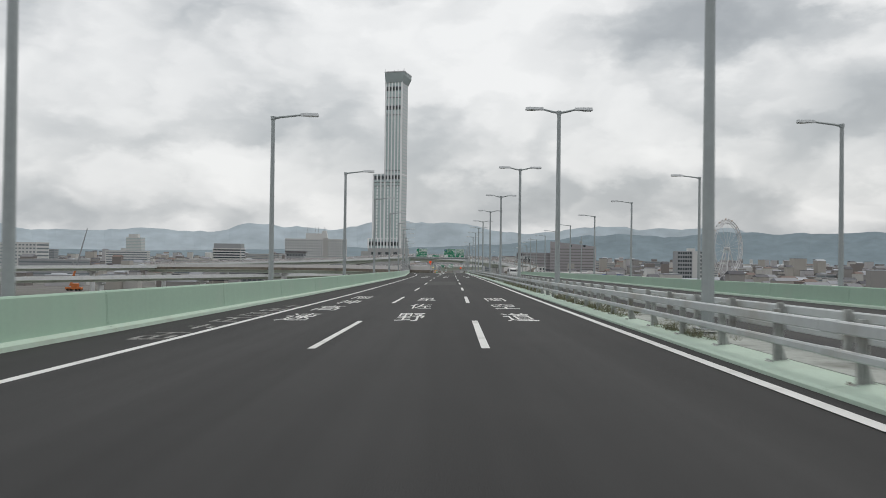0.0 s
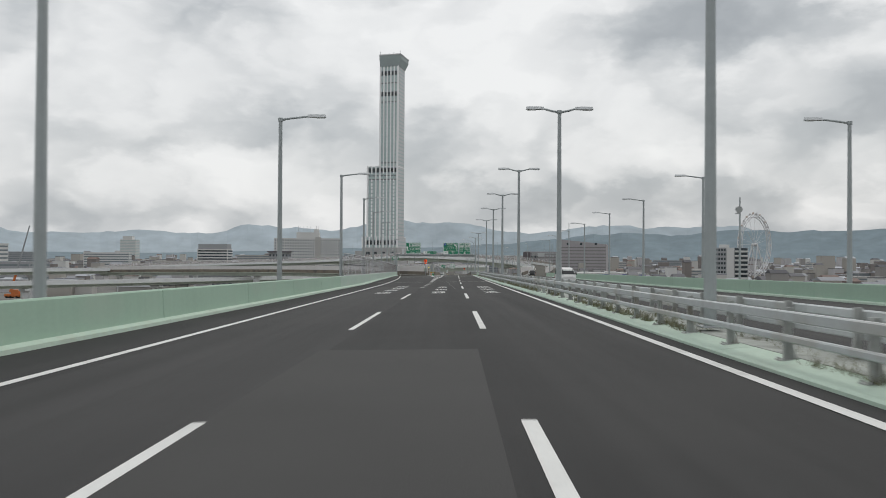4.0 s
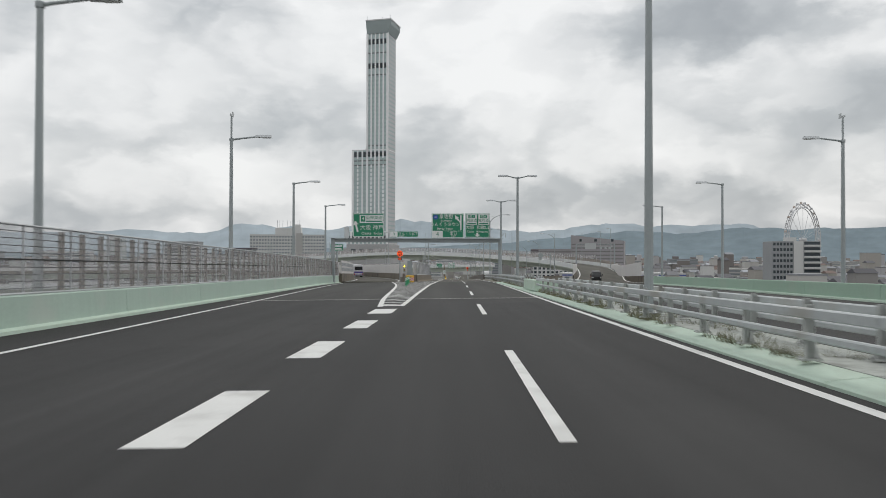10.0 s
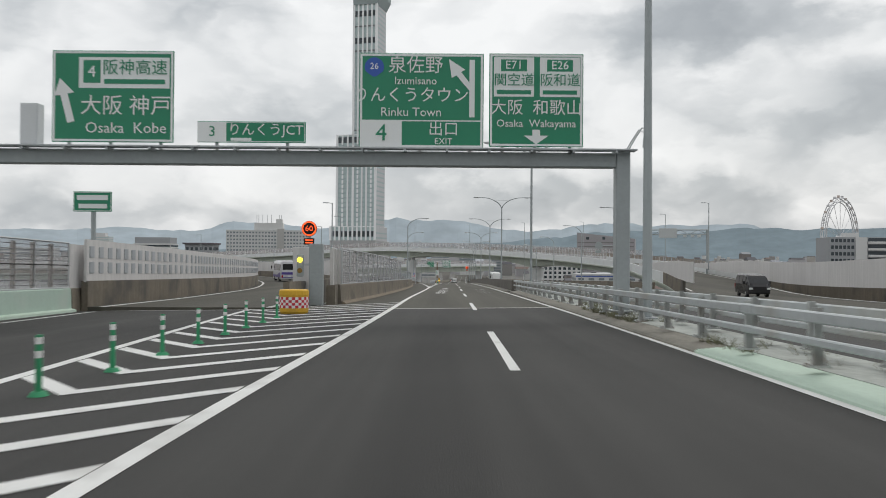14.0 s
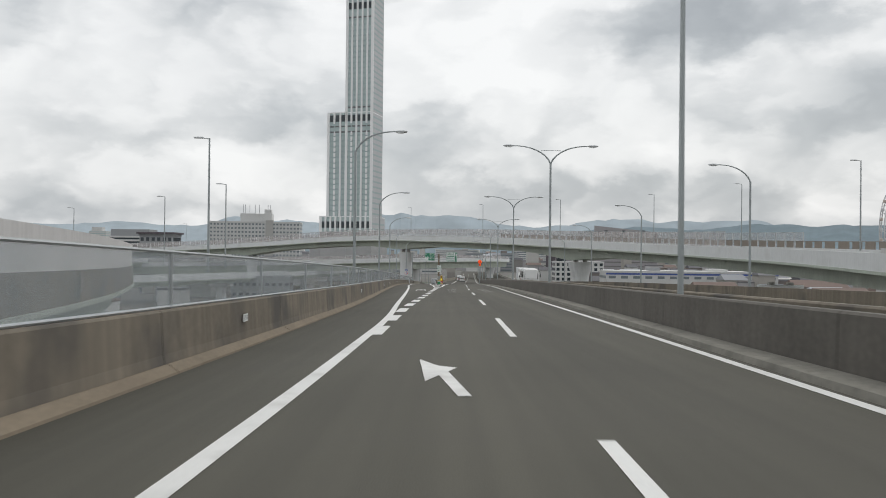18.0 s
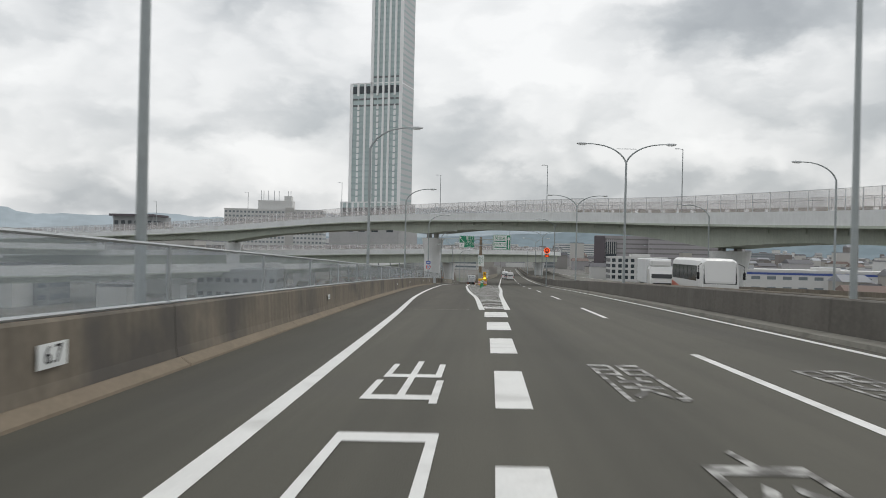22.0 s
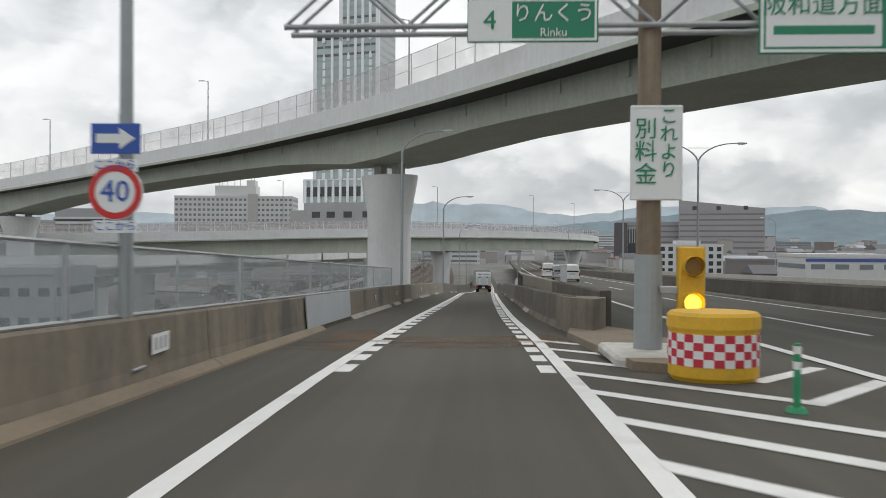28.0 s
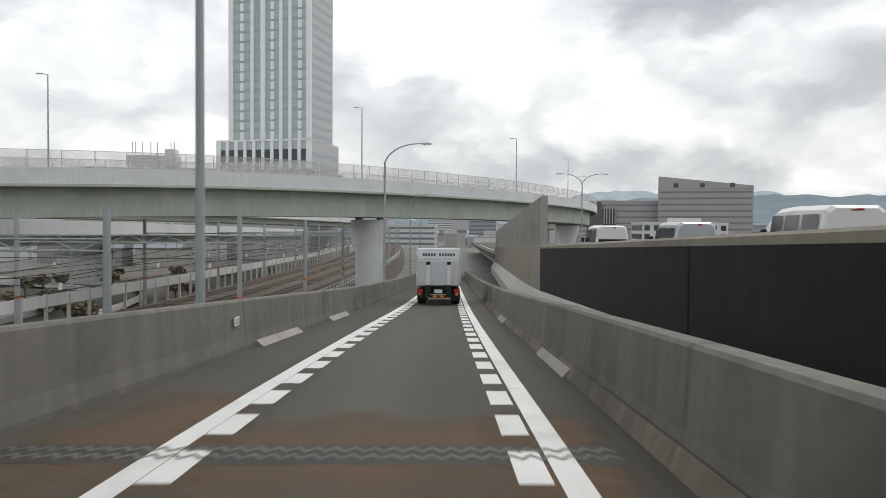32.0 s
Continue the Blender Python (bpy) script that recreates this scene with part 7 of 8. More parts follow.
towns = [(-420, 760, 46, 10), (-360, 700, 60, -6), (-520, 900, 70, -2), (-620, 820, 50, -8), (-240, 800, 40, -10), (-300, 930, 52, -6), (-470, 1150, 60, 4), (-700, 1200, 80, -2), (-90, 1180, 60, -8), (-20, 1100, 44, -10), (60, 1250, 60, -4), (330, 1050, 70, -10), (420, 1200, 60, -6), (520, 1000, 64, -12), (300, 1400, 60, -2), (620, 1300, 80, -8), (260, 820, 40, -14), (440, 860, 50, -14), (-170, 880, 36, -6), (-800, 1500, 90, 6), (-350, 1500, 70, 2), (160, 1600, 70, 4), (480, 1700, 90, 0), (760, 1600, 90, -4), (30, 1750, 80, 2), (260, 560, 44, -17), (180, 720, 46, -16), (340, 660, 60, -16), (-150, 620, 60, -14), (-190, 740, 50, -10)]
for i, (x, y, w, top) in enumerate(towns):
    block("town_building", ("white low-rise town building with window bands", "grey flat-roofed town building with window bands", "beige town building with rows of windows")[i % 3], x, y, w * (0.62 if x > 200 else 1.0), rng.uniform(14, 26), top - (4.0 if x > 200 else 0.0), (PALE, GREYB, BEIGE)[i % 3], 3.5, HOTEL_WIN, 0.42, rz=rng.uniform(-18, 18), cols=0 if i % 2 or y > 1000 else int(w / 4))


def town(name, label, n, near, far, az0, az1, hs, seed, material, roof_material):
    """Many small far houses in one mesh: box walls under gabled or flat roofs."""
    r = random.Random(seed)
    wm, rm = bmesh.new(), bmesh.new()
    for _ in range(n):
        a = radians(r.uniform(az0, az1))
        d = math.sqrt(r.uniform(near ** 2, far ** 2))
        x, y = d * math.sin(a), 300 + d * math.cos(a)
        if abs(x - 10) < 75 and y < 1100:
            continue
        w, dp, h = r.uniform(7, 20), r.uniform(7, 14), r.uniform(*hs)
        if r.random() < 0.12:
            h *= 2.2
        box(wm, x - w / 2, x + w / 2, y, y + dp, TG, TG + h)
        if r.random() < 0.6:
            v = [rm.verts.new(p) for p in ((x - w / 2 - 0.5, y - 0.5, TG + h), (x + w / 2 + 0.5, y - 0.5, TG + h), (x + w / 2 + 0.5, y + dp + 0.5, TG + h), (x - w / 2 - 0.5, y + dp + 0.5, TG + h), (x - w / 2, y + dp / 2, TG + h + 2.6), (x + w / 2, y + dp / 2, TG + h + 2.6))]
            for q in ((0, 1, 5, 4), (2, 3, 4, 5), (0, 4, 3), (1, 2, 5)):
                rm.faces.new([v[k] for k in q])
        else:
            box(rm, x - w / 2 - 0.2, x + w / 2 + 0.2, y - 0.2, y + dp + 0.2, TG + h, TG + h + 0.7)
    t = thing(name, label, "houses", kind="stuff")
    part("walls", wm, material, t)
    part("roofs", rm, roof_material, t)


def island(name, cols, rough=0.85):
    m = bpy.data.materials.new(name)
    m.use_nodes = True
    nt = m.node_tree
    g, rp = nt.nodes.new("ShaderNodeNewGeometry"), nt.nodes.new("ShaderNodeValToRGB")
    rp.color_ramp.interpolation = "CONSTANT"
    e = rp.color_ramp.elements
    e[0].color = (*cols[0], 1)
    e[1].position, e[1].color = 1 / len(cols), (*cols[1], 1)
    for i, c in enumerate(cols[2:], 2):
        k = e.new(i / len(cols))
        k.color = (*c, 1)
    nt.links.new(g.outputs["Random Per Island"], rp.inputs[0])
    b = nt.nodes["Principled BSDF"]
    b.inputs["Roughness"].default_value = rough
    nt.links.new(rp.outputs[0], b.inputs["Base Color"])
    return m


HOUSE_WALLS = island("house_walls", [(0.52, 0.51, 0.49), (0.40, 0.38, 0.35), (0.30, 0.29, 0.28), (0.60, 0.60, 0.59), (0.22, 0.20, 0.19), (0.45, 0.44, 0.45)])
HOUSE_ROOFS = island("house_roofs", [(0.14, 0.14, 0.15), (0.22, 0.22, 0.23), (0.10, 0.10, 0.11), (0.30, 0.31, 0.33), (0.20, 0.15, 0.13), (0.45, 0.47, 0.50)])
town("houses_near", "low grey and white town houses below the road", 420, 200, 900, -48, 48, (5, 10), 11, HOUSE_WALLS, HOUSE_ROOFS)
town("houses_far", "dense distant town of small pale houses", 2600, 900, 2900, -46, 46, (6, 14), 12, HOUSE_WALLS, HOUSE_ROOFS)

# railway beside the ramp
BALLAST = mat("ballast_brown", (0.105, 0.082, 0.065), 0.95, var=0.3, scale=2.0, fine=4.0)
rail_bed = thing("railway", "brown ballasted railway with four tracks below the ramp", "railway", kind="structure")
RX = spl((560, -27), (650, -23.5), (700, -21), (800, -19.5), (1000, -26))
part("ballast", sweep(bmesh.new(), line_of(RX, lambda x, y: -21.2, steps(540, 1000, 12)), [(-11, -3.8), (11, -3.8), (8.6, 0), (-8.6, 0)]), BALLAST, rail_bed)
for k in range(4):
    for s in (-0.55, 0.55):
        a = -6.3 + 4.2 * k + s
        part("rail", sweep(bmesh.new(), line_of(RX, lambda x, y: -21.2, steps(540, 1000, 12)), [(a - 0.04, 0.05), (a + 0.04, 0.05), (a + 0.04, 0.22), (a - 0.04, 0.22)]), mat("rail_rust", (0.19, 0.14, 0.11), 0.5, 0.4), rail_bed)
bm = bmesh.new()
for i in range(520):
    y = 545 + i * 0.85
    for k in range(4):
        x = RX(y) - 6.3 + 4.2 * k
        box(bm, x - 1.1, x + 1.1, y, y + 0.25, -21.25, -21.14)
slp = part("sleepers", bm, mat("sleeper_concrete", (0.19, 0.17, 0.15), 0.9), rail_bed)
tagged(slp, kind="stuff")
fen = thing("railway_fence", "pale panelled fence along the railway", "fence", kind="structure")
for a, b in zip(steps(545, 900, 4.0), steps(545, 900, 4.0)[1:]):
    part("panel", sweep(bmesh.new(), line_of(lambda y: RX(y) - 11.5, lambda x, y: -21.2, [a + 0.1, b - 0.1]), [(-0.08, 1.2), (0.08, 1.2), (0.08, 2.3), (-0.08, 2.3)]), NOISE_WALL, fen)
    part("post", boxes((RX(a) - 11.65, RX(a) - 11.35, a - 0.12, a + 0.12, -25, -18.8)), CONC_PALE, fen)
for a, b in zip(steps(600, 880, 2.5), steps(600, 880, 2.5)[1:]):
    part("rail_post", boxes((RX(a) + 9.3, RX(a) + 9.4, a, a + 0.08, -21.3, -20.0)), ST_W, fen)
for zz in (-20.05, -20.5):
    part("hand_rail", tube(bmesh.new(), [(RX(y) + 9.35, y, zz) for y in steps(600, 880, 10)], 0.04, seg=5), ST_W, fen)


def catenary():
    m = thing("catenary_mast", "grey steel railway mast with crossbeam and insulators", "mast", "railway masts")
    for x in (-9.0, 9.0):
        part("pole", tube(bmesh.new(), [(x, 0, -3.5), (x, 0, 9.6)], 0.24, 0.20, seg=10), POLE, m)
        part("band", tube(bmesh.new(), [(x, 0, 2.8), (x, 0, 3.05)], 0.25, seg=10), mat("mast_band_orange", (0.6, 0.18, 0.06), 0.6), m)
    for zz in (7.4, 8.0):
        part("beam", tube(bmesh.new(), [(-9, 0, zz), (9, 0, zz)], 0.07, seg=6), POLE, m)
    for k in range(12):
        part("brace", tube(bmesh.new(), [(-9 + 1.5 * k, 0, 7.4 if k % 2 else 8.0), (-7.5 + 1.5 * k, 0, 8.0 if k % 2 else 7.4)], 0.04, seg=5), POLE, m)
    for k in range(4):
        x = -6.3 + 4.2 * k
        part("drop_arm", tube(bmesh.new(), [(x + 0.9, 0, 7.4), (x + 0.9, 0, 5.6), (x - 0.4, 0, 5.5)], 0.05, seg=5), POLE, m)
        part("insulator", tube(bmesh.new(), [(x + 0.3, 0, 5.4), (x + 0.3, 0, 5.75)], 0.11, seg=8), WHITE_SHEET, m)
    return m


M0 = catenary()
for y in (603, 625, 648, 672, 697, 724, 752, 784, 820, 860):
    copy_thing(M0, pose(RX(y), y, -21.2))
for o in (*M0.children_recursive, M0):
    bpy.data.objects.remove(o)
wires = thing("contact_wires", "thin dark overhead wires along the railway", "wire", kind="structure")
for k in range(4):
    for zz in (5.3, 6.5):
        part("wire", tube(bmesh.new(), [(RX(y) - 6.3 + 4.2 * k, y, -21.2 + zz - (0.5 if (i % 2 and zz > 6) else 0)) for i, y in enumerate(steps(590, 870, 12))], 0.025, seg=4), RUBBER, wires)
# curved access road and yard on the ground beside the railway
lp = thing("access_road", "grey looping access road with white barriers on the ground", "road", kind="structure")
st = path_of([(-95, 590, -24.6), (-70, 612, -24.4), (-52, 640, -24.2), (-46, 680, -24.2), (-60, 730, -24.4), (-110, 760, -24.6)], 5)
part("surface", sweep(bmesh.new(), st, [(-4, -0.2), (4, -0.2), (4, 0.1), (-4, 0.1)]), ASPHALT_OLD, lp)
for s in (-1, 1):
    part("barrier", sweep(bmesh.new(), st, [(s * 4, 0.0), (s * 4.25, 0.0), (s * 4.25, 0.9), (s * 4, 0.9)]), NOISE_WALL, lp)


def leaves(bm, c, r, n, rr):
    for _ in range(n):
        a, b, k = rr.uniform(0, 6.283), rr.uniform(-0.5, 1.0), rr.uniform(0.45, 1.0)
        p = Vector(c) + Vector((math.cos(a) * math.cos(b), math.sin(a) * math.cos(b), math.sin(b) * 0.8)) * r * k
        u = Vector((rr.uniform(-1, 1), rr.uniform(-1, 1), rr.uniform(-0.6, 0.6))).normalized()
        v = u.cross(Vector((rr.uniform(-1, 1), rr.uniform(-1, 1), rr.uniform(-1, 1)))).normalized()
        s = rr.uniform(0.25, 0.6)
        bm.faces.new([bm.verts.new(q) for q in (p - u * s, p + v * s * 0.6, p + u * s, p - v * s * 0.6)])


LEAF = mat("foliage_winter", (0.20, 0.18, 0.12), 0.8, var=0.4, scale=2.0, fine=3.0, rnd=0.1)
BARK = mat("bark_brown", (0.10, 0.08, 0.06), 0.9, var=0.2)
rr = random.Random(5)
for i in range(44):
    x, y = (rr.uniform(-78, -39), rr.uniform(612, 800)) if i < 34 else (rr.uniform(60, 170), rr.uniform(560, 850))
    h = rr.uniform(2.6, 4.2)
    t = thing("street_tree", "small brownish sparse tree in the yard beside the railway", "tree", "yard trees", at=(x, y, TG))
    bm = tube(bmesh.new(), [(0, 0, 0), (0.1, 0.05, h * 0.35), (0.15, 0, h * 0.7)], 0.16, 0.06, seg=7)
    for k in range(4):
        a = k * 1.6 + i
        tube(bm, [(0.08, 0, h * 0.35), (math.cos(a) * h * 0.22, math.sin(a) * h * 0.22, h * 0.7)], 0.06, 0.025, seg=5)
    part("trunk", bm, BARK, t)
    bm = bmesh.new()
    for k in range(6):
        a = k * 1.05 + i
        leaves(bm, (math.cos(a) * h * 0.2, math.sin(a) * h * 0.2, h * (0.6 + 0.10 * (k % 3))), h * 0.24, 34, rr)
    part("crown", bm, LEAF, t)

# ---------- vehicles ----------
CAR_WHITE = mat("car_white_paint", (0.74, 0.74, 0.73), 0.25, var=0.03, scale=2.0)
CAR_SILVER = mat("car_silver_paint", (0.45, 0.47, 0.49), 0.3, 0.4, var=0.03)
CAR_BLACK = mat("car_black_paint", (0.02, 0.02, 0.022), 0.25, var=0.05)
CAR_GLASS = mat("car_glass", (0.018, 0.02, 0.022), 0.08, var=0.1)
TAIL_RED = mat("tail_lamp_red", (0.45, 0.02, 0.02), 0.25, var=0.05)
ORANGE = mat("reflector_orange", (0.75, 0.25, 0.03), 0.35, var=0.05)
CHROME = mat("bright_metal", (0.6, 0.6, 0.6), 0.25, 0.8, var=0.05)
TRUCK_BOX = mat("truck_box_white", (0.76, 0.775, 0.785), 0.45, var=0.05, scale=1.5, streak=0.06)


def wheel_at(parent, x, y, r, w):
    t = part("wheel", tube(bmesh.new(), [(x - w / 2, y, r), (x + w / 2, y, r)], r, seg=20), RUBBER, parent)
    part("rim", tube(bmesh.new(), [(x - w / 2 - 0.01, y, r), (x + w / 2 + 0.01, y, r)], r * 0.58, seg=14), CHROME, t)


def loft(rings):
    bm = bmesh.new()
    vs = [[bm.verts.new(p) for p in r] for r in rings]
    n = len(rings[0])
    for a, b in zip(vs, vs[1:]):
        for k in range(n):
            bm.faces.new((a[k], a[(k + 1) % n], b[(k + 1) % n], b[k]))
    bm.faces.new(vs[0]), bm.faces.new(vs[-1][::-1])
    bmesh.ops.recalc_face_normals(bm, faces=bm.faces)
    return bm


def van(label, paint, length=4.7, width=1.72, height=2.0, at=(0, 0, 0), rz=0, name="van"):
    """A one-box van; its tail is at y = 0 and it drives towards +y."""
    v = thing(name, label, "van", "vans", at=at, rz=rz)
    w, h, l = width / 2, height, length

    def section(y, wb, wt, z0, z1, zw):
        return [(-wb, y, z0), (-wb - 0.02, y, z0 + 0.3), (-wb - 0.02, y, zw), (-wt, y, z1 - 0.12), (-wt + 0.16, y, z1), (wt - 0.16, y, z1), (wt, y, z1 - 0.12), (wb + 0.02, y, zw), (wb + 0.02, y, z0 + 0.3), (wb, y, z0)]

    zw = h * 0.55
    part("body", loft([section(0.0, w - 0.06, w - 0.20, 0.42, h - 0.10, zw), section(0.12, w, w - 0.13, 0.30, h - 0.02, zw), section(l * 0.45, w, w - 0.10, 0.26, h, zw), section(l * 0.72, w, w - 0.11, 0.26, h - 0.05, zw), section(l * 0.80, w, w - 0.14, 0.26, h - 0.16, zw), section(l * 0.955, w - 0.02, w - 0.16, 0.30, zw + 0.06, zw), section(l, w - 0.10, w - 0.24, 0.38, zw - 0.16, zw - 0.3)]), paint, v)
    bm = bmesh.new()
    q = [bm.verts.new(p) for p in ((-w + 0.12, -0.012, zw + 0.02), (w - 0.12, -0.012, zw + 0.02), (w - 0.26, 0.028, h - 0.26), (-w + 0.26, 0.028, h - 0.26))]
    bm.faces.new(q)
    part("rear_window", bm, CAR_GLASS, v)
    for s in (-1, 1):
        for ya, yb in ((0.25, l * 0.30), (l * 0.32, l * 0.55), (l * 0.57, l * 0.76)):
            bm = bmesh.new()
            bm.faces.new([bm.verts.new(p) for p in ((s * (w + 0.028), ya, zw + 0.03), (s * (w + 0.028), yb, zw + 0.03), (s * (w - 0.055), yb - 0.05, h - 0.24), (s * (w - 0.055), ya + 0.05, h - 0.24))])
            part("side_window", bm, CAR_GLASS, v)
        part("tail_lamp", boxes((s * w - 0.09, s * w + 0.03, -0.02, 0.10, zw - 0.42, zw + 0.0), bev=0.02), TAIL_RED, v)
        part("mirror", boxes((s * (w + 0.14) - 0.09, s * (w + 0.14) + 0.09, l * 0.77, l * 0.80, zw + 0.02, zw + 0.28), bev=0.03), CAR_BLACK, v)
        part("head_lamp", boxes((s * (w - 0.2) - 0.15, s * (w - 0.2) + 0.15, l - 0.10, l + 0.005, zw - 0.42, zw - 0.24), bev=0.03), LENS, v)
        for y in (l * 0.22, l * 0.80):
            wheel_at(v, s * (w - 0.09), y, 0.31, 0.2)
    bm = bmesh.new()
    bm.faces.new([bm.verts.new(p) for p in ((-w + 0.1, l * 0.952, zw + 0.09), (w - 0.1, l * 0.952, zw + 0.09), (w - 0.22, l * 0.806, h - 0.19), (-w + 0.22, l * 0.806, h - 0.19))])
    part("windscreen", bm, CAR_GLASS, v)
    part("rear_bumper", boxes((-w + 0.02, w - 0.02, -0.10, 0.10, 0.32, 0.58), bev=0.04), paint, v)
    part("bumper_step", boxes((-w + 0.05, w - 0.05, -0.09, 0.05, 0.26, 0.33)), RUBBER, v)
    part("handle_strip", boxes((-0.35, 0.35, -0.035, 0.02, zw - 0.22, zw - 0.15)), CAR_BLACK, v)
    part("number_plate", boxes((-0.17, 0.17, -0.04, 0.02, zw - 0.42, zw - 0.26)), SIGN_WHITE, v)
    part("brake_light", boxes((-0.18, 0.18, 0.0, 0.10, h - 0.16, h - 0.10)), TAIL_RED, v)
    return v


def on_main(x, y):
    return (x, y, zmain(x, y) + 0.01)


van("white high-roofed passenger van driving on the through road", CAR_WHITE, 4.8, 1.80, 2.2, on_main(10.9, 627), -2.5)
van("silver grey compact van driving on the through road", CAR_SILVER, 4.0, 1.68, 1.95, on_main(11.2, 614.5), -2.5)
van("white compact van driving close behind on the through road", CAR_WHITE, 4.2, 1.70, 1.98, on_main(11.5, 604), -2.5)
van("white minivan driving on the opposite carriageway", CAR_WHITE, 4.4, 1.70, 1.85, (15.3, 166, zl(15.3, 166) + 0.01), 181)
van("black van coming down the joining ramp", CAR_BLACK, 4.6, 1.75, 1.95, (31.0, 330, -5.55), 172)

# box truck ahead on the ramp
TY = 624.0
TX = 1.45
tz = zramp(TX, TY)
truck = thing("delivery_truck", "white box truck with tail lift and orange reflectors on the ramp", "truck", at=(TX, TY, tz), rz=-1.0)
truck.matrix_basis = pose(TX, TY, tz + 0.01, -2.6, 0, -1.0)
part("cargo_box", boxes((-1.12, 1.12, 0, 6.0, 0.95, 2.86), bev=0.04), TRUCK_BOX, truck)
part("door_panel", boxes((-1.06, 1.06, -0.03, 0.0, 2.30, 2.82), bev=0.01), TRUCK_BOX, truck)
part("tail_lift", boxes((-0.98, 0.98, -0.09, -0.03, 0.98, 2.22), bev=0.02), mat("tail_lift_plate", (0.55, 0.57, 0.59), 0.4, 0.2, var=0.06, scale=0.7), truck)
for x in (-0.52, 0.52):
    arm = part("lift_arm", boxes((x - 0.09, x + 0.09, -0.15, -0.09, 1.0, 2.02), bev=0.01), CAR_WHITE, truck)
    part("arm_head", boxes((x - 0.095, x + 0.095, -0.16, -0.09, 2.02, 2.18)), RUBBER, truck)
    part("arm_foot", boxes((x - 0.13, x + 0.13, -0.25, 0.1, 0.42, 1.0), bev=0.02), RUBBER, truck)
bm = bmesh.new()
for i in range(12):
    if i != 5:
        x = -0.80 + i * 0.138
        box(bm, x, x + 0.10, -0.036, -0.03, 2.46, 2.60)
part("name_bars", bm, mat("truck_letter_blue", (0.05, 0.07, 0.12), 0.5), truck)
for s in (-1, 1):
    part("corner_post", boxes((s * 1.09 - 0.04, s * 1.09 + 0.04, -0.04, 0.05, 0.95, 2.86), bev=0.008), CHROME, truck)
    part("tail_lamp", boxes((s * 0.93 - 0.15, s * 0.93 + 0.15, -0.12, 0.0, 0.62, 0.80), bev=0.02), TAIL_RED, truck)
    part("turn_lamp", boxes((s * 0.93 - 0.07, s * 0.93 + 0.07, -0.14, -0.11, 0.50, 0.61)), ORANGE, truck)
    for y in (1.4, 4.9):
        wheel_at(truck, s * 0.86, y, 0.42, 0.42)
    part("mud_flap", boxes((s * 0.86 - 0.24, s * 0.86 + 0.24, 0.75, 0.78, 0.18, 0.75)), RUBBER, truck)
part("bumper", boxes((-1.0, 1.0, -0.06, 0.06, 0.36, 0.50), bev=0.02), RUBBER, truck)
for i in range(4):
    part("reflector", boxes((-0.62 + i * 0.34, -0.40 + i * 0.34, -0.075, -0.06, 0.38, 0.49)), ORANGE, truck)
part("number_plate", boxes((-0.2, 0.2, -0.08, -0.06, 0.60, 0.78)), SIGN_WHITE, truck)
part("chassis", boxes((-0.45, 0.45, 0.1, 7.6, 0.55, 0.95), bev=0.02), RUBBER, truck)
part("cab", loft([[(-1.02, 6.15, 0.5), (-1.02, 6.15, 2.3), (-0.9, 6.15, 2.45), (0.9, 6.15, 2.45), (1.02, 6.15, 2.3), (1.02, 6.15, 0.5)], [(-1.02, 7.3, 0.5), (-1.02, 7.3, 2.25), (-0.9, 7.3, 2.42), (0.9, 7.3, 2.42), (1.02, 7.3, 2.25), (1.02, 7.3, 0.5)], [(-1.0, 7.9, 0.5), (-1.0, 7.9, 1.3), (-0.9, 7.85, 1.45), (0.9, 7.85, 1.45), (1.0, 7.9, 1.3), (1.0, 7.9, 0.5)]]), CAR_WHITE, truck)

# oncoming truck and coach on the opposite carriageway, bus on the branch
ot = thing("delivery_truck", "white box truck coming the other way on the opposite carriageway", "truck", at=on_main(MED(476) + 5.4, 476), rz=177)
part("cargo_box", boxes((-1.1, 1.1, -7.2, -1.7, 0.95, 3.15), bev=0.05), TRUCK_BOX, ot)
part("cab", loft([[(-1.05, -1.6, 0.45), (-1.05, -1.6, 2.3), (-0.9, -1.6, 2.5), (0.9, -1.6, 2.5), (1.05, -1.6, 2.3), (1.05, -1.6, 0.45)], [(-1.05, -0.5, 0.45), (-1.05, -0.5, 2.25), (-0.9, -0.5, 2.45), (0.9, -0.5, 2.45), (1.05, -0.5, 2.25), (1.05, -0.5, 0.45)], [(-1.02, 0, 0.45), (-1.02, 0, 1.3), (-0.9, -0.02, 1.45), (0.9, -0.02, 1.45), (1.02, 0, 1.3), (1.02, 0, 0.45)]]), CAR_WHITE, ot)
bm = bmesh.new()
bm.faces.new([bm.verts.new(p) for p in ((-0.92, 0.0, 1.46), (0.92, 0.0, 1.46), (0.86, -0.46, 2.3), (-0.86, -0.46, 2.3))])
part("windscreen", bm, CAR_GLASS, ot)
part("wind_deflector", boxes((-0.9, 0.9, -1.6, -0.6, 2.45, 3.1), bev=0.15), CAR_WHITE, ot)
part("grille", boxes((-0.8, 0.8, 0.0, 0.03, 0.8, 1.05)), RUBBER, ot)
for s in (-1, 1):
    part("head_lamp", boxes((s * 0.78 - 0.17, s * 0.78 + 0.17, -0.02, 0.04, 0.62, 0.78), bev=0.02), LENS, ot)
    for y in (-5.6, -0.9):
        wheel_at(ot, s * 0.86, y, 0.42, 0.36)


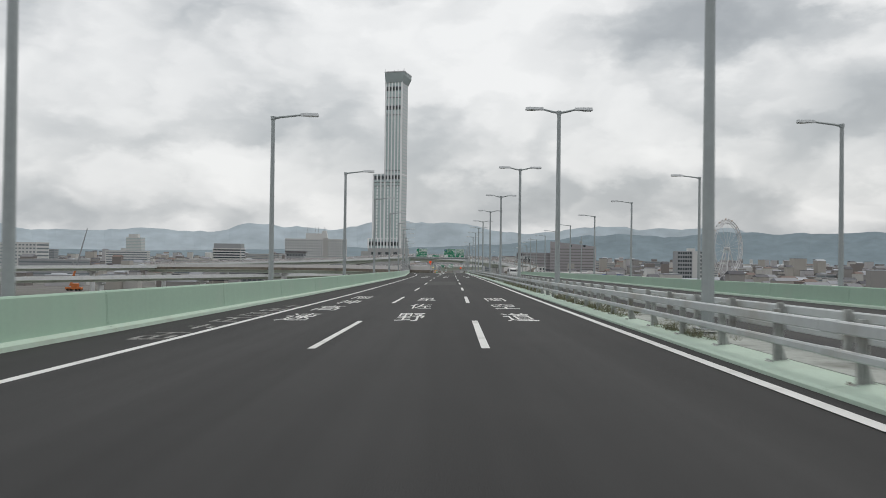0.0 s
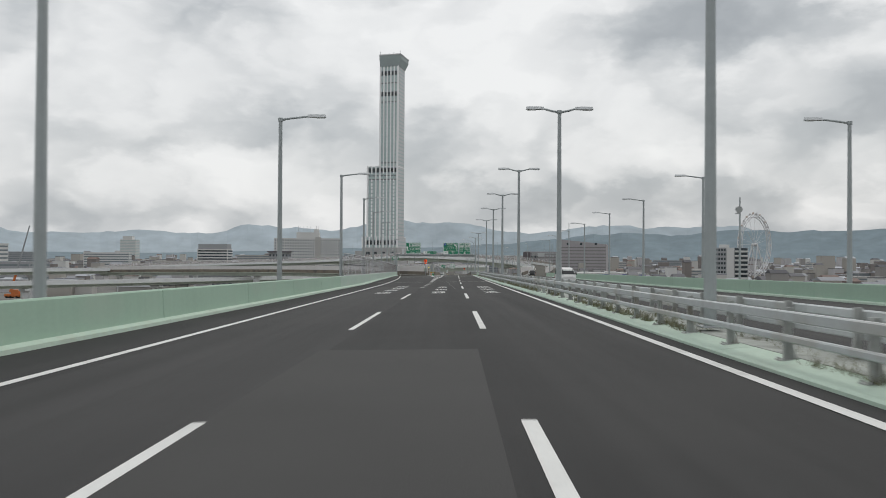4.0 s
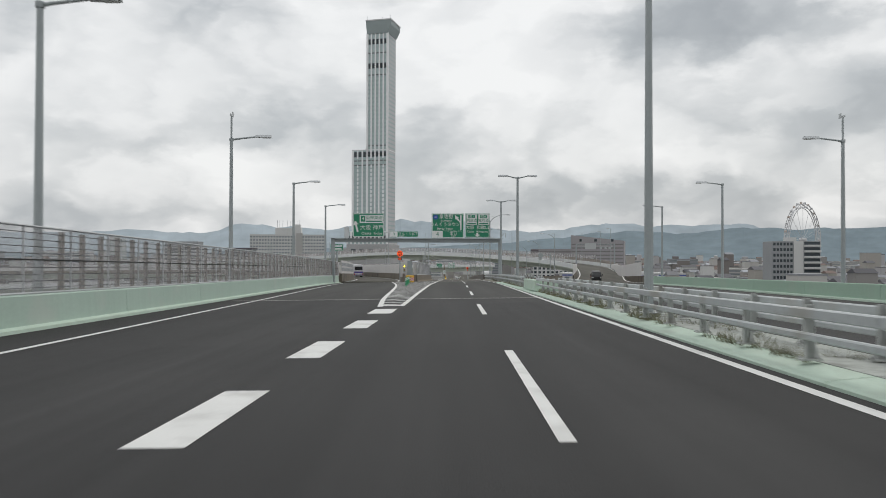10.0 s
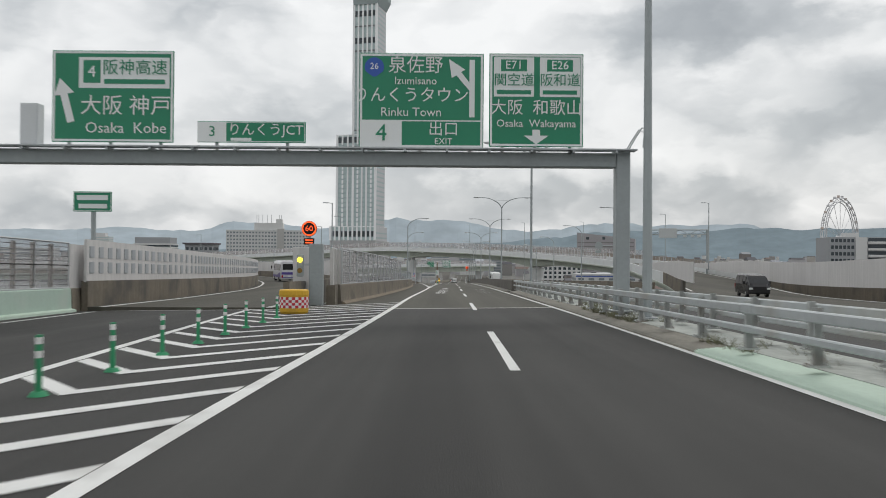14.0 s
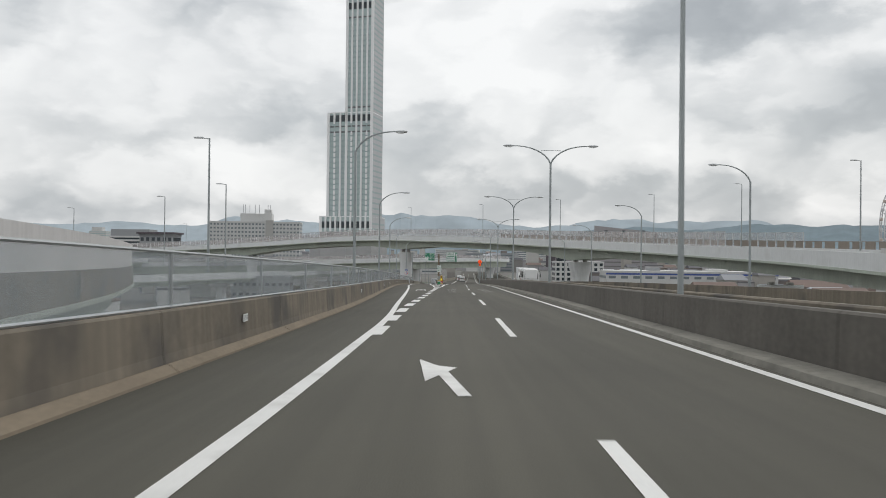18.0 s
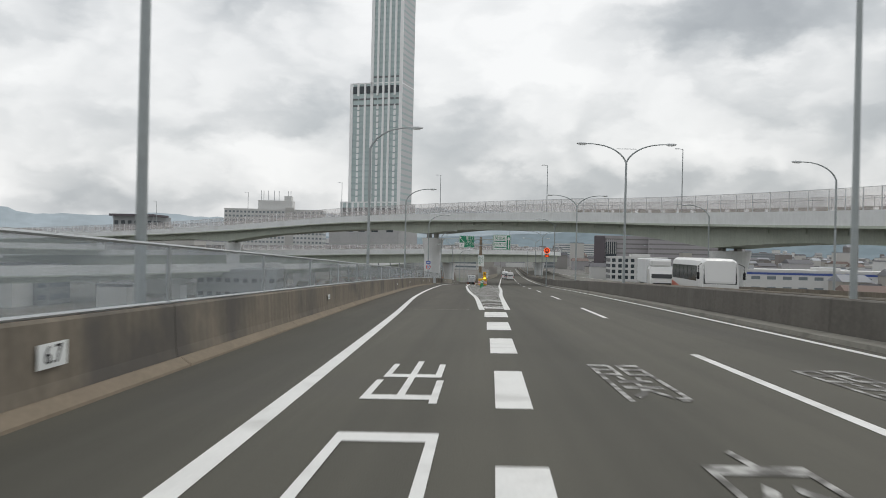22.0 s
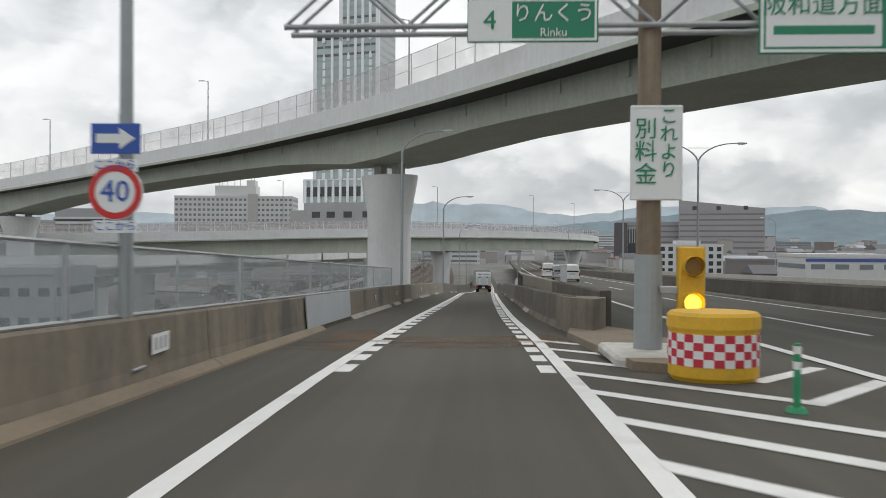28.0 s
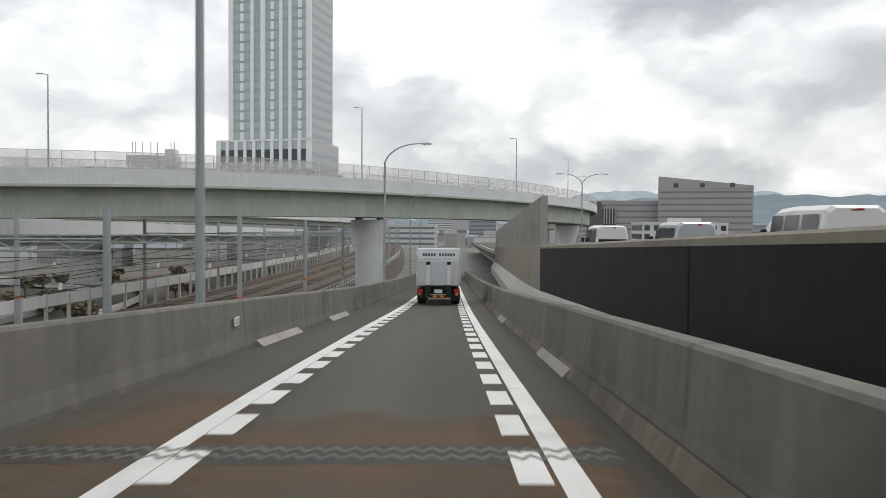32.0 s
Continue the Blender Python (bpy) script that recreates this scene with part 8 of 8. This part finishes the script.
def bus(label, at, rz, body, stripe_m, length=9.0, height=3.05):
    """A bus with rounded roof edges and a raked front; its tail is at y = 0."""
    b = thing("bus", label, "bus", "buses", at=at, rz=rz)

    def ring(y, w, z0, z1):
        return [(-w, y, z0), (-w - 0.02, y, 1.2), (-w + 0.03, y, z1 - 0.45), (-w + 0.12, y, z1 - 0.16), (-w + 0.36, y, z1), (w - 0.36, y, z1), (w - 0.12, y, z1 - 0.16), (w - 0.03, y, z1 - 0.45), (w + 0.02, y, 1.2), (w, y, z0)]

    h = height
    part("body", loft([ring(0.0, 1.12, 0.45, h - 0.12), ring(0.15, 1.22, 0.34, h), ring(length * 0.5, 1.24, 0.32, h + 0.03), ring(length - 0.55, 1.23, 0.32, h), ring(length - 0.18, 1.19, 0.34, h - 0.14), ring(length, 1.10, 0.42, 1.62)]), body, b)
    for s in (-1, 1):
        bm = bmesh.new()
        bm.faces.new([bm.verts.new((s * 1.255, y, z)) for y, z in ((0.3, 0.62), (length - 0.7, 0.62), (length - 0.7, 0.95), (length * 0.45, 0.95), (0.3, 1.42))])
        part("stripe", bm, stripe_m, b)
        n = 6
        for k in range(n):
            ya = 0.5 + k * (length - 1.6) / n
            part("side_window", boxes((s * 1.235 - 0.015, s * 1.235 + 0.015, ya, ya + (length - 1.6) / n - 0.07, 1.6, h - 0.47)), CAR_GLASS, b)
        part("tail_lamp", boxes((s * 1.0 - 0.1, s * 1.0 + 0.1, -0.03, 0.02, 0.62, 0.95), bev=0.01), TAIL_RED, b)
        part("head_lamp", boxes((s * 0.86 - 0.18, s * 0.86 + 0.18, length - 0.06, length + 0.03, 0.62, 0.82), bev=0.02), LENS, b)
        part("mirror", boxes((s * 1.42 - 0.08, s * 1.42 + 0.08, length + 0.1, length + 0.2, 1.75, 2.2), bev=0.03), CAR_BLACK, b)
        part("mirror_arm", tube(bmesh.new(), [(s * 1.15, length - 0.2, h - 0.3), (s * 1.4, length + 0.15, h - 0.45), (s * 1.42, length + 0.15, 2.2)], 0.025, seg=6), CAR_BLACK, b)
        for y in (2.0, length - 2.1):
            wheel_at(b, s * 1.09, y, 0.48, 0.3)
            part("wheel_arch", boxes((s * 1.22 - 0.03, s * 1.22 + 0.035, y - 0.6, y + 0.6, 0.34, 0.98), bev=0.02), RUBBER, b)
    bm = bmesh.new()
    bm.faces.new([bm.verts.new(p) for p in ((-1.04, length + 0.005, 1.45), (1.04, length + 0.005, 1.45), (1.0, length - 0.165, h - 0.36), (-1.0, length - 0.165, h - 0.36))])
    part("windscreen", bm, CAR_GLASS, b)
    part("front_panel", boxes((-0.95, 0.95, length - 0.02, length + 0.025, 0.45, 0.60)), CAR_BLACK, b)
    part("rear_window", boxes((-0.95, 0.95, -0.03, 0.03, 1.75, 2.6), bev=0.01), CAR_GLASS, b)
    part("rear_stripe", boxes((-1.1, 1.1, -0.025, 0.03, 1.05, 1.40)), stripe_m, b)
    part("rear_stripe", boxes((-1.1, 1.1, -0.025, 0.03, 0.55, 0.66)), stripe_m, b)
    part("number_plate", boxes((-0.2, 0.2, -0.03, 0.02, 0.72, 0.92)), SIGN_WHITE, b)
    return b


bus("purple and white bus driving away on the branch road", (-17.6, 374, -6.15), 19, mat("bus_white", (0.6, 0.6, 0.62), 0.3), mat("bus_purple", (0.10, 0.07, 0.32), 0.35))
bus("white coach with red stripe coming the other way", on_main(MED(466) + 5.2, 466), 177.5, CAR_WHITE, mat("coach_red", (0.5, 0.12, 0.08), 0.35))

# ---------- girders and piers under the main roads ----------


def under_road(name, label, fl, fr, fz, ys):
    """A box girder hung below a road surface, with slanting sides."""
    bm = bmesh.new()
    prev = None
    for y in ys:
        a, b = fl(y), fr(y)
        z = fz((a + b) / 2, y)
        row = [bm.verts.new(p) for p in ((a + 1.2, y, z - 0.8), (a + 2.2, y, z - 2.7), (b - 2.2, y, z - 2.7), (b - 1.2, y, z - 0.8))]
        if prev:
            for k in range(4):
                bm.faces.new((prev[k], row[k], row[(k + 1) % 4], prev[(k + 1) % 4]))
        else:
            bm.faces.new(row)
        prev = row
    bm.faces.new(prev[::-1])
    t = thing(name, label, "girder", kind="structure")
    part("box", bm, GIRDER, t)


def road_pier(y, xl, xr, z):
    p = thing("pier", "grey concrete portal pier under the elevated road", "pier", "road piers", at=((xl + xr) / 2, y, 0))
    w = (xr - xl) / 2
    part("crossbeam", boxes((-w, w, -1.1, 1.1, z - 4.4, z - 2.7), bev=0.08), WHITE_CONC, p)
    for s in (-1, 1):
        part("column", boxes((s * w * 0.62 - 1.1, s * w * 0.62 + 1.1, -1.0, 1.0, GZ, z - 4.4), bev=0.1), WHITE_CONC, p)
        part("footing", boxes((s * w * 0.62 - 1.8, s * w * 0.62 + 1.8, -1.8, 1.8, GZ - 0.2, GZ + 0.5), bev=0.05), CONC_PALE, p)


under_road("girder_bridge", "pale green box girder below the bridge road", PAR_L, PAR_R, zl, steps(-60, 296, 8))
under_road("girder_junction", "pale green box girder below the junction road", WALL_L, lambda y: MED(y) + 15.6, lambda x, y: zl(MED(y), y) - 0.3, steps(304, 438, 8))
under_road("girder_exit", "pale green box girder below the exit ramp", WALL_L, lambda y: WALL_R(y) + 0.3, zramp, steps(545, 660, 8))
under_road("girder_through", "pale green box girder below the through road", lambda y: LINE_MAIN(y) if y < 540 else WALL_MAIN(y), lambda y: MED(y) + 15.6, lambda x, y: zmain(MED(y), y) - 0.3, steps(441, 900, 9))
for y in range(-40, 290, 46):
    road_pier(y, PAR_L(y) + 2.2, PAR_R(y) - 2.2, zl(8, y))
for y in range(318, 440, 40):
    road_pier(y, WALL_L(y) + 2.2, MED(y) + 13.4, zl(MED(y), y) - 0.3)
for y in range(460, 690, 44):
    road_pier(y, (LINE_MAIN(y) if y < 540 else WALL_MAIN(y)) + 2.2, MED(y) + 13.4, zmain(MED(y), y) - 0.3)
for y in (470, 510, 552, 596):
    p = thing("pier", "single grey concrete pier under the exit ramp", "pier", "road piers", at=((WALL_L(y) + LINE_R(y)) / 2 + 0.6, y, 0))
    part("column", boxes((-1.0, 1.0, -0.9, 0.9, GZ, zramp(0, y) - 2.75), bev=0.1), WHITE_CONC, p)
    part("cap", boxes((-1.9, 1.9, -1.0, 1.0, zramp(0, y) - 3.6, zramp(0, y) - 2.72), bev=0.08), WHITE_CONC, p)
under_road("girder_fork", "pale green box girder below the exit fork", WALL_L, LINE_MAIN, zramp, steps(441, 530, 8))
